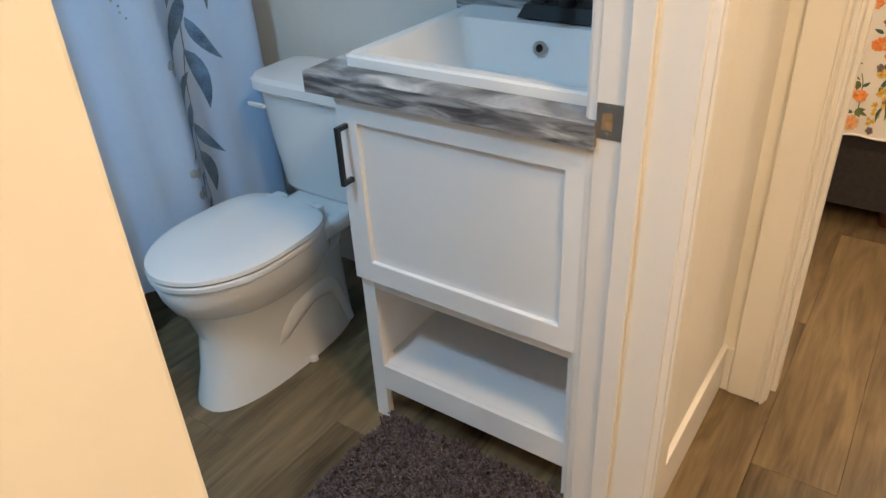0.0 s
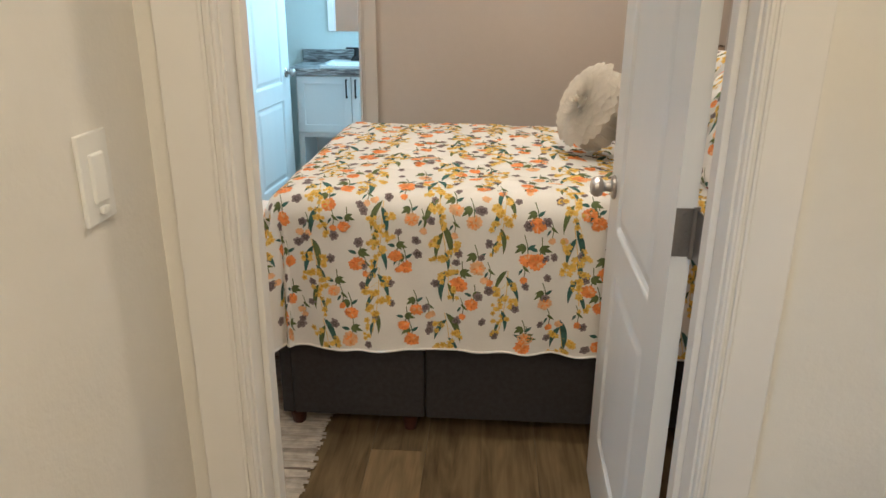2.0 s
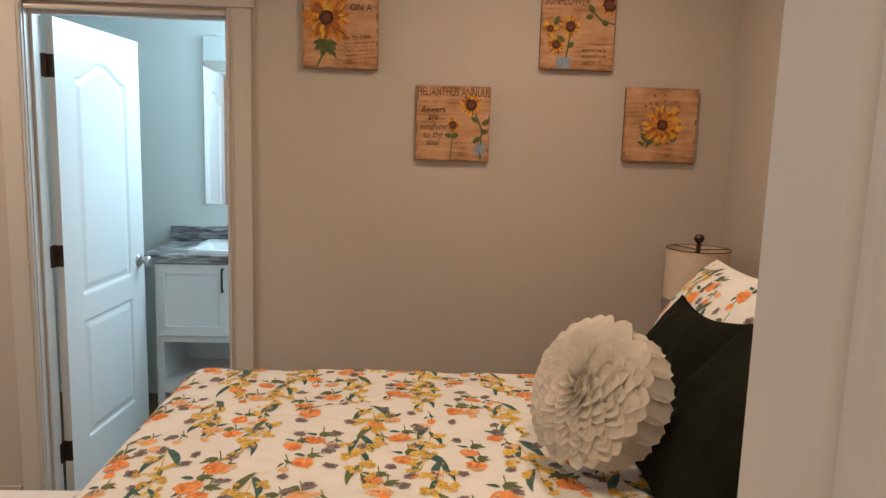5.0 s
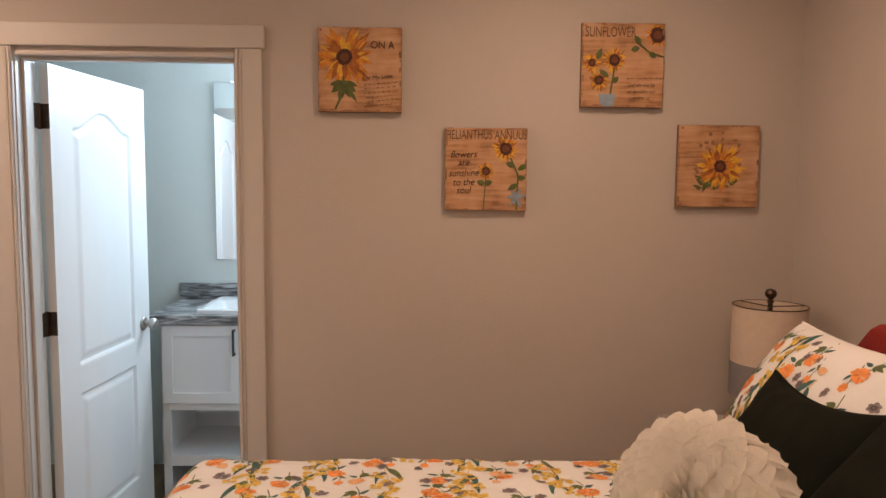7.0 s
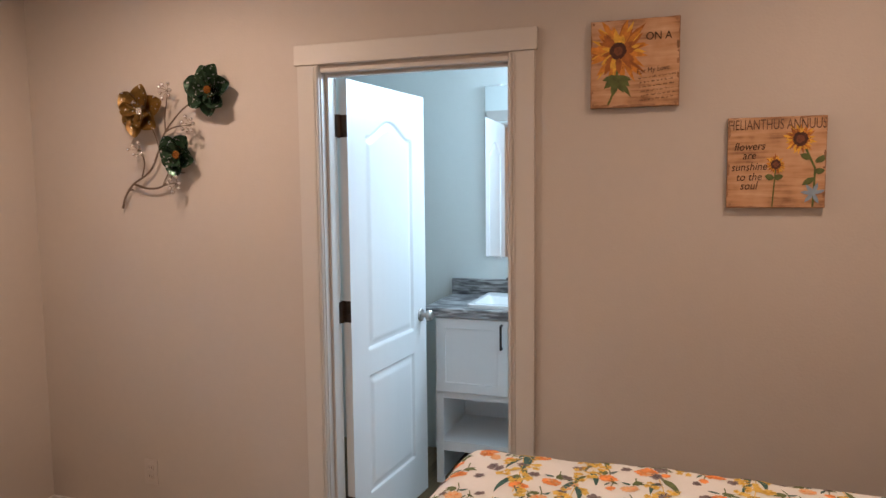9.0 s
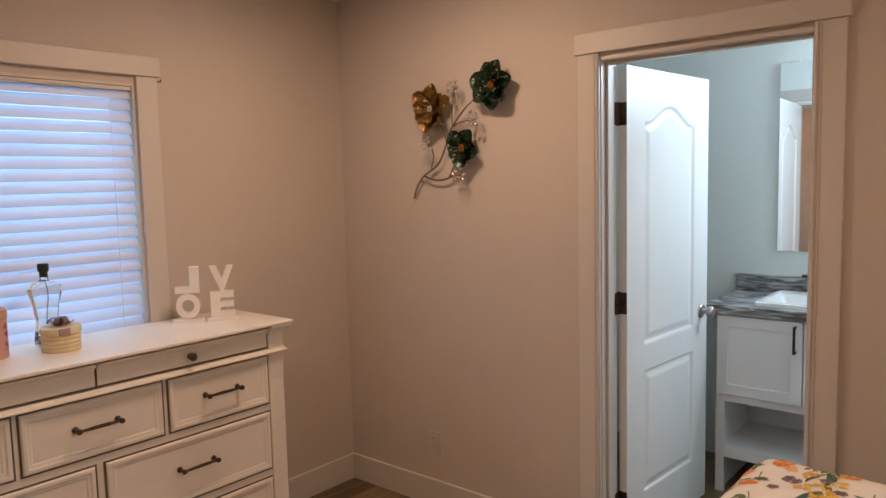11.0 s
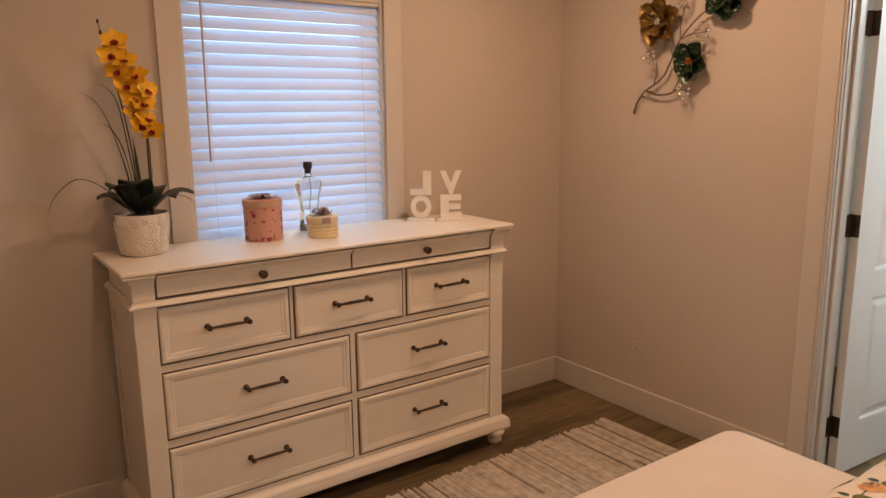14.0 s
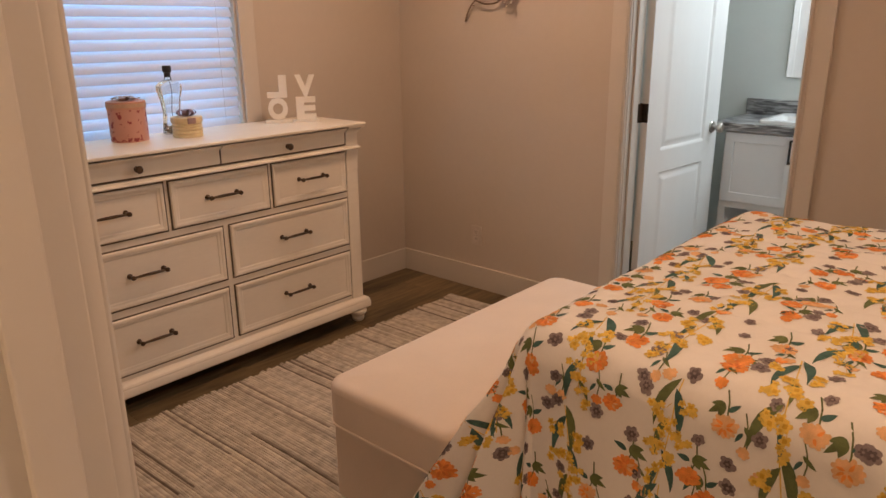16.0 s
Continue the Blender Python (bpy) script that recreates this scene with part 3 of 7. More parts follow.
    bm = sweep(bmesh.new(), around(), [(-0.012, 0.905), (0.010, 0.905), (0.015, 0.909), (0.013, 0.914), (0.006, 0.917), (0.004, 0.925), (-0.012, 0.925)])
    part("waist_moulding", bm, DRESS, D)
    bm = sweep(bmesh.new(), around(), [(-0.03, 0.070), (0.022, 0.070), (0.027, 0.076), (0.027, 0.100), (0.023, 0.108), (0.024, 0.113), (0.020, 0.121), (0.010, 0.128), (0.002, 0.131), (-0.03, 0.131)])
    part("base_moulding", bm, DRESS, D)
    foot = mesh_of("bun_foot", lathe([(0.024, 0.0), (0.030, 0.006), (0.034, 0.018), (0.028, 0.028), (0.036, 0.034), (0.046, 0.048), (0.046, 0.058), (0.036, 0.068), (0.036, 0.072)], 28), DRESS)
    for x in (0.05, fx - 0.004):
        for y in (-W + 0.02, W - 0.02):
            ob = new("bun_foot", foot)
            ob.parent = D
            ob.location = (x, y, 0)

    def drawer(y0, y1, z0, z1, slim=False):
        bm = bmesh.new()
        if slim:
            sweep(bm, [(fx, y0, 1, 0), (fx, y1, 1, 0)], [(-0.012, z0), (0.009, z0), (0.010, z0 + 0.002), (0.010, z1 - 0.026), (0.013, z1 - 0.020), (0.022, z1 - 0.012), (0.030, z1 - 0.006), (0.030, z1), (-0.012, z1)])
        else:
            bm.free()
            bm = framed(y0, y1, z0, z1, [(0.0, -0.014), (0.0, 0.0015), (0.0015, 0.005), (0.005, 0.0078), (0.010, 0.0085), (0.015, 0.0078), (0.019, 0.005), (0.0215, 0.0045), (0.026, 0.0042), (0.029, 0.0025), (0.032, 0.0012)], lambda u, v, h: (fx + h, u, v))
        front = part("drawer_front", bm, DRESS, D)
        part("glaze_line", boxed(fx - 0.015, fx + (0.0088 if slim else 0.0006), y0 - 0.006, y1 + 0.006, z0 - 0.006, z1 + (0.005 if slim else 0.006)), GLAZE_SHADE, front, "dark glazed outline of the drawer")
        yc, zc = (y0 + y1) / 2, (z0 + z1) / 2
        if slim:
            k = part("knob", lathe([(0.011, 0), (0.012, 0.003), (0.006, 0.006), (0.006, 0.014), (0.014, 0.019), (0.0155, 0.025), (0.012, 0.031), (0.0, 0.033)], 22, axis=Matrix.Translation((fx + 0.010, yc, zc - 0.008)) @ pose(0, 0, 0, 0, 90, 0)), BRONZE, front, "bronze knob")
            return
        zc += 0.006
        hx = fx + 0.030
        hl = 0.070
        pull = part("pull", tube([(hx, yc - hl, zc), (hx + 0.001, yc - hl * 0.8, zc), (hx + 0.003, yc - 0.02, zc + 0.001), (hx + 0.003, yc + 0.02, zc + 0.001), (hx + 0.001, yc + hl * 0.8, zc), (hx, yc + hl, zc)], [0.0045, 0.0045, 0.0062, 0.0062, 0.0045, 0.0045], 10), BRONZE, front, "bronze bar pull")
        for sy in (-1, 1):
            part("post", lathe([(0.011, 0), (0.011, 0.003), (0.005, 0.006), (0.005, 0.026), (0.0085, 0.029), (0.010, 0.034), (0.008, 0.040), (0.0, 0.042)], 14, axis=Matrix.Translation((fx + 0.001, yc + sy * hl, zc)) @ pose(0, 0, 0, 0, 90, 0)), BRONZE, pull)

    a, b = -0.703, 0.703
    drawer(a + 0.004, 0.0160, 0.935, 1.012, True)
    drawer(0.0240, b - 0.004, 0.935, 1.012, True)
    for y0, y1 in ((a, -0.243), (-0.217, 0.249), (0.275, b)):
        drawer(y0, y1, 0.702, 0.895)
    for y0, y1 in ((a, 0.000), (0.036, b)):
        drawer(y0, y1, 0.430, 0.664)
        drawer(y0, y1, 0.154, 0.390)
    return D


dresser()
TOPZ = 1.032

# ---------------------------------------------------------------- things on the dresser
POT = material("glazed_ceramic", (0.76, 0.70, 0.63), 0.2, vary=0.05, scale=8)
LEAFDARK = material("dark_leaf", (0.014, 0.022, 0.014), 0.35, vary=0.3, scale=14)
GRASS = material("grass_blade", (0.06, 0.09, 0.035), 0.5, vary=0.3, scale=20)
STEM = material("orchid_stem", (0.07, 0.055, 0.03), 0.5, vary=0.3, scale=40)
ORCHID = material("yellow_orchid_petal", (0.84, 0.47, 0.02), 0.6, vary=0.15, scale=60)
ORCHIDRED = material("red_orchid_lip", (0.30, 0.02, 0.012), 0.5, vary=0.3, scale=80)
SOIL = material("potting_moss", (0.03, 0.022, 0.014), 0.95, vary=0.5, scale=60, bump=0.004, bump_scale=120)


def petal_shape(length, width, cup=0.2, n=6, tip=0.0, round_tip=False):
    """A petal sheet from the local origin along x, cupped towards z, as rows of points."""
    rows = []
    for i in range(n + 1):
        a = i / n
        w = width * math.sin(math.pi * min(1.0, 0.08 + a * 0.92) ** 0.8) ** 0.75 if a < 1 else width * 0.12
        if round_tip:
            w = width * (0.25 + 0.75 * math.sin(math.pi * min(1, a * 1.0 + 0.02) ** 1.2)) if a < 0.99 else width * 0.12
            w = max(w, width * 0.12)
        rows.append([Vector((length * a, w * 0.5 * k, cup * length * (a * a + 0.8 * (k * k) * math.sin(math.pi * a) * width / length) + tip * length * a ** 3)) for k in (-1, -0.5, 0, 0.5, 1)])
    return rows


def put_sheet(bm, rows, m, mat=0, double=0.0):
    vs = [[bm.verts.new(m @ p) for p in r] for r in rows]
    for a, b in zip(vs, vs[1:]):
        for i in range(len(a) - 1):
            bm.faces.new((a[i], a[i + 1], b[i + 1], b[i])).material_index = mat


def leaf_blade(path, width, bm):
    """A long strap leaf along a path, widest in the middle."""
    p = smooth_path(path, 6)
    up = Vector((0, 0, 1))
    prev = None
    for i, q in enumerate(p):
        d = (p[min(i + 1, len(p) - 1)] - p[max(i - 1, 0)]).normalized()
        s = d.cross(up)
        s = s.normalized() if s.length > 0.05 else Vector((0, 1, 0))
        a = i / (len(p) - 1)
        w = width * (0.25 + 0.75 * math.sin(math.pi * min(1, a * 0.9 + 0.12))) * (1 - a ** 6) + 0.0004
        n = s.cross(d)
        row = [bm.verts.new(q + s * w * 0.5), bm.verts.new(q - n * w * 0.18), bm.verts.new(q - s * w * 0.5)]
        if prev:
            for k in (0, 1):
                bm.faces.new((prev[k], prev[k + 1], row[k + 1], row[k]))
        prev = row


def orchid():
    T = thing("potted_orchid", (-2.0, 2.900, TOPZ), "artificial yellow orchid in a cream textured ceramic pot on the dresser", "plant")
    pot = part("pot", lathe([(0.060, 0.0), (0.068, 0.004), (0.078, 0.03), (0.086, 0.08), (0.089, 0.125), (0.090, 0.148), (0.087, 0.150), (0.083, 0.140), (0.080, 0.10)], 48), POT, T, "cream glazed pot with raised blossoms")
    bm = bmesh.new()
    rnd = random.Random(4)
    for _ in range(120):
        a, z = rnd.uniform(-1.7, 1.3), rnd.uniform(0.015, 0.138)
        r = 0.0775 + 0.0125 * min(1, (z - 0.02) / 0.1)
        c = Vector((r * math.cos(a), r * math.sin(a), z))
        for k in range(5):
            b = TAU * k / 5 + z * 40
            tang = Vector((-math.sin(a), math.cos(a), 0))
            p = c + 0.007 * (tang * math.cos(b) + Vector((0, 0, 1)) * math.sin(b))
            bmesh.ops.create_icosphere(bm, subdivisions=1, radius=0.0046, matrix=Matrix.Translation(p))
    part("raised_blossoms", bm, POT, pot)
    part("moss", lathe([(0.081, 0.128), (0.05, 0.142), (0.0, 0.146)], 24), SOIL, T)
    # broad leaves
    for ang, ln, lift in ((200, 0.155, 0.05), (250, 0.12, 0.055), (300, 0.105, 0.09), (30, 0.15, 0.06), (75, 0.16, 0.06), (130, 0.10, 0.07), (340, 0.10, 0.10)):
        bm = bmesh.new()
        prev = None
        for i in range(9):
            a = i / 8
            w = 0.104 * math.sqrt(max(0.0, 1 - (2 * a - 1) ** 2)) + 0.008
            z = lift * 1.25 * math.sin(a * 2.1)
            row = [bm.verts.new((0.014 + 1.05 * ln * a, w * 0.5 * k, z + 0.010 * abs(k))) for k in (-1, -0.5, 0, 0.5, 1)]
            if prev:
                for k in range(4):
                    bm.faces.new((prev[k], prev[k + 1], row[k + 1], row[k]))
            prev = row
        bmesh.ops.transform(bm, matrix=pose(0, 0, 0.142, 0, 0, ang), verts=bm.verts)
        bmesh.ops.solidify(bm, geom=bm.faces[:], thickness=0.003)
        part("broad_leaf", bm, LEAFDARK, T)
    for path in (((0.0, -0.02, 0.14), (0.02, -0.10, 0.235), (0.03, -0.19, 0.285), (0.04, -0.265, 0.24), (0.045, -0.300, 0.175)),
                 ((0.0, -0.01, 0.14), (0.01, -0.05, 0.36), (0.0, -0.10, 0.52), (-0.01, -0.18, 0.585)),
                 ((0.01, -0.01, 0.14), (0.0, -0.03, 0.34), (0.0, -0.075, 0.45), (0.0, -0.135, 0.47)),
                 ((0.0, 0.0, 0.14), (0.0, -0.02, 0.36), (0.0, -0.05, 0.55), (0.0, -0.12, 0.61)),
                 ((0.0, 0.01, 0.14), (0.01, 0.0, 0.30), (0.02, -0.01, 0.42)),
                 ((0.01, 0.01, 0.14), (0.01, 0.04, 0.25), (0.01, 0.05, 0.31)),
                 ((0.01, 0.02, 0.14), (0.02, 0.09, 0.205), (0.02, 0.15, 0.20), (0.02, 0.19, 0.165)),
                 ((0.02, 0.01, 0.14), (0.03, 0.02, 0.22), (0.03, 0.025, 0.27))):
        bm = bmesh.new()
        leaf_blade(path, 0.015, bm)
        part("grass_blade", bm, GRASS, T)
    s1 = smooth_path([(0, -0.005, 0.14), (0.0, -0.010, 0.35), (0.0, -0.035, 0.55), (0.0, -0.065, 0.70), (0.0, -0.082, 0.80)], 8)
    s2 = smooth_path([(0.01, 0.03, 0.14), (0.01, 0.045, 0.35), (0.01, 0.035, 0.50), (0.01, 0.02, 0.64), (0.01, -0.004, 0.705)], 8)
    for s in (s1, s2):
        part("flower_stem", tube(s, [0.0032 * (1 - 0.5 * i / len(s)) for i in range(len(s))], 8), STEM, T)
    part("support_stick", tube([(0.012, 0.036, 0.14), (0.012, 0.040, 0.44)], 0.004, 8), STEM, T)
    rnd = random.Random(9)
    spots = [(0, -0.040, 0.735), (0, -0.055, 0.690), (0.01, -0.015, 0.670), (0, -0.035, 0.640), (0.01, 0.020, 0.620), (0, -0.010, 0.590), (0.01, 0.045, 0.575), (0.0, 0.005, 0.545),
             (0.012, 0.030, 0.525), (0, 0.0, 0.495), (0.012, 0.035, 0.475), (0.014, 0.055, 0.435), (0.012, 0.015, 0.455)]
    for x, y, z in spots:
        bm = bmesh.new()
        m0 = Matrix.Translation((x + 0.022, y, z)) @ pose(0, 0, 0, 0, 70 + rnd.uniform(-25, 25), rnd.uniform(-45, 40))
        for k, (ln, wd) in enumerate(((0.046, 0.040), (0.044, 0.030), (0.044, 0.030), (0.048, 0.048), (0.048, 0.048))):
            ang = (180, 60, -60, 110, -110)[k]
            put_sheet(bm, petal_shape(ln, wd, 0.15 + rnd.uniform(-0.1, 0.2)), m0 @ pose(0, 0, 0, 0, 0, ang + rnd.uniform(-8, 8)))
        fl = part("orchid_flower", bm, ORCHID, T)
        bm = bmesh.new()
        for ang in (0, 35, -35):
            put_sheet(bm, petal_shape(0.021, 0.014, 0.6), m0 @ Matrix.Translation((0, 0, 0.002)) @ pose(0, 0, 0, 0, 0, ang))
        bmesh.ops.create_icosphere(bm, subdivisions=1, radius=0.006, matrix=m0 @ Matrix.Translation((0, 0, 0.006)))
        part("lip", bm, ORCHIDRED, fl)
    for q, r in ((s1[-1], 0.006), (s1[-4], 0.007), (s1[-7] + Vector((0, 0.02, 0)), 0.009), (s2[-1], 0.006), (s2[-3] + Vector((0.004, 0.01, 0)), 0.008)):
        bm = bmesh.new()
        bmesh.ops.create_icosphere(bm, subdivisions=2, radius=r, matrix=Matrix.Translation(q) @ Matrix.Diagonal((0.8, 0.8, 1.3, 1)))
        part("bud", bm, STEM, T)


orchid()


def print_material(name, ground, spots, scale=22.0, cut=0.62):
    """Paper with soft printed blotches."""
    m = material(name, ground, 0.6, vary=0.08)
    n, l = m.node_tree.nodes, m.node_tree.links
    tc = n.new("ShaderNodeTexCoord")
    t = n.new("ShaderNodeTexNoise")
    t.inputs["Scale"].default_value, t.inputs["Detail"].default_value = scale, 3
    l.new(tc.outputs["Object"], t.inputs["Vector"])
    r = n.new("ShaderNodeValToRGB")
    e = r.color_ramp.elements
    e[0].position, e[0].color = cut - 0.05, (*ground, 1)
    e[1].position, e[1].color = cut, (*spots, 1)
    l.new(t.outputs[0], r.inputs[0])
    l.new(r.outputs[0], n["Principled BSDF"].inputs["Base Color"])
    return m


PINKBOX = print_material("pink_floral_paper", (0.56, 0.30, 0.25), (0.28, 0.05, 0.06), 42, 0.62)
PINKLID = material("pink_paper_lid", (0.55, 0.30, 0.22), 0.6, vary=0.15, scale=25)
RIBBON = material("tan_ribbon", (0.50, 0.34, 0.25), 0.45, vary=0.15, scale=40)
STRIPE = material("cream_ribbed_paper", (0.70, 0.60, 0.38), 0.6, vary=0.12, scale=30)
MAUVE = material("mauve_ribbon", (0.33, 0.22, 0.23), 0.45, vary=0.15, scale=40)


def bow(parent, z, r, mat, lift):
    bm = bmesh.new()
    for ang in (10, 75, 140, 205, 270, 320):
        pts = smooth_path([(0, 0, 0), (r * 0.5, 0, lift), (r, 0, lift * 0.55), (r * 0.55, 0, 0.002)], 5)
        m = Matrix.Translation((0, 0, z)) @ pose(0, 0, 0, 0, 0, ang)
        prev = None
        for p in pts:
            row = [bm.verts.new(m @ (p + Vector((0, w, 0)))) for w in (-r * 0.22, r * 0.22)]
            if prev:
                bm.faces.new((prev[0], prev[1], row[1], row[0]))
            prev = row
    bmesh.ops.solidify(bm, geom=bm.faces[:], thickness=0.0015)
    part("bow", bm, mat, parent, "folded ribbon bow")


pb = thing("round_gift_box", (-2.013, 3.355, TOPZ), "round pink floral paper gift box with a ribbon on the dresser", "box")
part("body", lathe([(0.073, 0.0), (0.074, 0.003), (0.074, 0.140), (0.070, 0.140)], 48), PINKBOX, pb)
part("lid", lathe([(0.0755, 0.132), (0.0765, 0.134), (0.0765, 0.160), (0.074, 0.163), (0.0, 0.164)], 48), PINKLID, pb, "plain pink lid")
part("ribbon", lathe([(0.0772, 0.140), (0.0776, 0.141), (0.0776, 0.154), (0.0772, 0.155)], 48, cap=False), RIBBON, pb)
bow(pb, 0.1645, 0.055, RIBBON, 0.016)

sb = thing("small_gift_box", (-1.93, 3.570, TOPZ), "small cream ribbed gift box with a mauve bow on the dresser", "box")
bm = bmesh.new()
for i in range(5):
    lathe([(0.060, 0.001 + i * 0.014), (0.0625, 0.004 + i * 0.014), (0.0625, 0.011 + i * 0.014), (0.060, 0.014 + i * 0.014)], 40, bm=bm)
part("body", bm, STRIPE, sb)
part("lid", lathe([(0.0645, 0.064), (0.0650, 0.066), (0.0650, 0.082), (0.063, 0.085), (0.0, 0.086)], 40), STRIPE, sb)
bow(sb, 0.0862, 0.042, MAUVE, 0.028)
part("ribbon_tab", boxed(0.058, 0.066, -0.030, 0.006, 0.060, 0.084, bevel=0.002), MAUVE, sb)

BOTTLE = material("bottle_glass", (0.92, 0.97, 0.96), 0.03, vary=0.0, Transmission_Weight=1.0, IOR=1.45)
bt = thing("glass_bottle", pose(-2.072, 3.582, TOPZ, 0, 0, 6), "clear waisted glass bottle with a black cap on the dresser", "bottle")


def bottle_rings(bm, scale):
    prof = [(0.0, 0.040, 0.022), (0.004, 0.045, 0.026), (0.03, 0.043, 0.025), (0.09, 0.036, 0.021), (0.15, 0.044, 0.026), (0.190, 0.055, 0.031), (0.210, 0.054, 0.030), (0.222, 0.040, 0.024), (0.230, 0.016, 0.014), (0.236, 0.0125, 0.0125), (0.246, 0.0125, 0.0125)]
    rings = []
    for z, a, b in prof:
        ring = []
        for k in range(36):
            c, s = math.cos(TAU * k / 36), math.sin(TAU * k / 36)
            e = 0.55
            ring.append(bm.verts.new((b * scale * math.copysign(abs(c) ** e, c), a * scale * math.copysign(abs(s) ** e, s), z)))
        rings.append(ring)
    for p, q in zip(rings, rings[1:]):
        for k in range(36):
            bm.faces.new((p[k], p[(k + 1) % 36], q[(k + 1) % 36], q[k]))
    bm.faces.new(rings[0][::-1])
    bm.faces.new(rings[-1])
    return bm


p = part("glass", bottle_rings(bmesh.new(), 1.0), BOTTLE, bt)
p.visible_shadow = False
part("cap", lathe([(0.0135, 0.244), (0.0135, 0.262), (0.0175, 0.264), (0.019, 0.270), (0.019, 0.288), (0.017, 0.292), (0.0, 0.292)], 24), BLACK, bt, "black stopper")
bm = bmesh.new()
rnd = random.Random(3)
for _ in range(60):
    bmesh.ops.create_icosphere(bm, subdivisions=1, radius=rnd.uniform(0.004, 0.007), matrix=Matrix.Translation((rnd.uniform(-0.014, 0.014), rnd.uniform(-0.030, 0.030), rnd.uniform(0.008, 0.040))))
tagged(part("pebbles", bm, material("pebbles", (0.20, 0.14, 0.08), 0.5, vary=0.4, scale=60), bt), kind="stuff")
part("twig", tube(smooth_path([(0, 0.004, 0.03), (0.003, -0.004, 0.10), (-0.003, 0.006, 0.17), (0, 0, 0.235)], 6), 0.0016, 6), STEM, bt)


def text_mesh(body, size, depth, bold=0.0):
    cu = bpy.data.curves.new("lettering", "FONT")
    cu.body, cu.size, cu.extrude, cu.align_x = body, size, depth / 2, "CENTER"
    cu.resolution_u, cu.offset = 3, bold
    ob = bpy.data.objects.new("lettering", cu)
    scene.collection.objects.link(ob)
    me = bpy.data.meshes.new_from_object(ob)
    bpy.data.objects.remove(ob)
    return me


LETTER = material("white_letter_paint", (0.80, 0.77, 0.72), 0.5, vary=0.04, scale=20)
lv = thing("love_letters", pose(-1.968, 4.155, TOPZ, 0, 0, -35) @ Matrix.Diagonal((1.08, 1.08, 1.06, 1)), "white wooden block letters LOVE in two stacks on the dresser", "letters")
for y in (-0.0625, 0.0625):
    part("base", boxed(-0.022, 0.022, y - 0.058, y + 0.058, 0.0, 0.014, bevel=0.002), LETTER, lv)


def block_letter(ch, y, z, size=0.118):
    me = text_mesh(ch, size, 0.030, 0.006)
    bm = bmesh.new()
    bm.from_mesh(me)
    bpy.data.meshes.remove(me)
    xs = [v.co.x for v in bm.verts]
    ys = [v.co.y for v in bm.verts]
    cx, y0, hgt, wid = (min(xs) + max(xs)) / 2, min(ys), max(ys) - min(ys), max(xs) - min(xs)
    for v in bm.verts:
        a, b = (v.co.x - cx) / wid * 0.088, (v.co.y - y0) / hgt * 0.100
        if ch == "L":
            a = -a
        v.co = Vector((v.co.z, y + a, z + b))
    bmesh.ops.remove_doubles(bm, verts=bm.verts, dist=1e-5)
    part("letter", bm, LETTER, lv, "white block letter " + ch)


block_letter("O", -0.0625, 0.014)
block_letter("E", 0.0625, 0.014)
block_letter("L", -0.0625, 0.114)
block_letter("V", 0.0625, 0.114)

# ---------------------------------------------------------------- bed
ORANGE = material("print_orange", (0.84, 0.31, 0.075), 0.85, vary=0.35, scale=45)
PEACH = material("print_peach", (0.80, 0.48, 0.24), 0.85, vary=0.25, scale=45)
YELLOW = material("print_yellow", (0.76, 0.52, 0.10), 0.85, vary=0.30, scale=60)
TEAL = material("print_teal_leaf", (0.055, 0.13, 0.115), 0.85, vary=0.4, scale=40)
GREEN = material("print_green_leaf", (0.13, 0.16, 0.06), 0.85, vary=0.4, scale=40)
GREYP = material("print_grey", (0.25, 0.205, 0.205), 0.85, vary=0.35, scale=50)
RUST = material("print_rust", (0.72, 0.21, 0.05), 0.85, vary=0.3, scale=50)
GREYDARK = material("print_dark_grey", (0.125, 0.095, 0.10), 0.85, vary=0.4, scale=60)
OCHRE = material("print_ochre", (0.62, 0.36, 0.04), 0.85, vary=0.3, scale=60)
PRINTS = (ORANGE, PEACH, YELLOW, TEAL, GREEN, GREYP, RUST, GREYDARK, OCHRE)


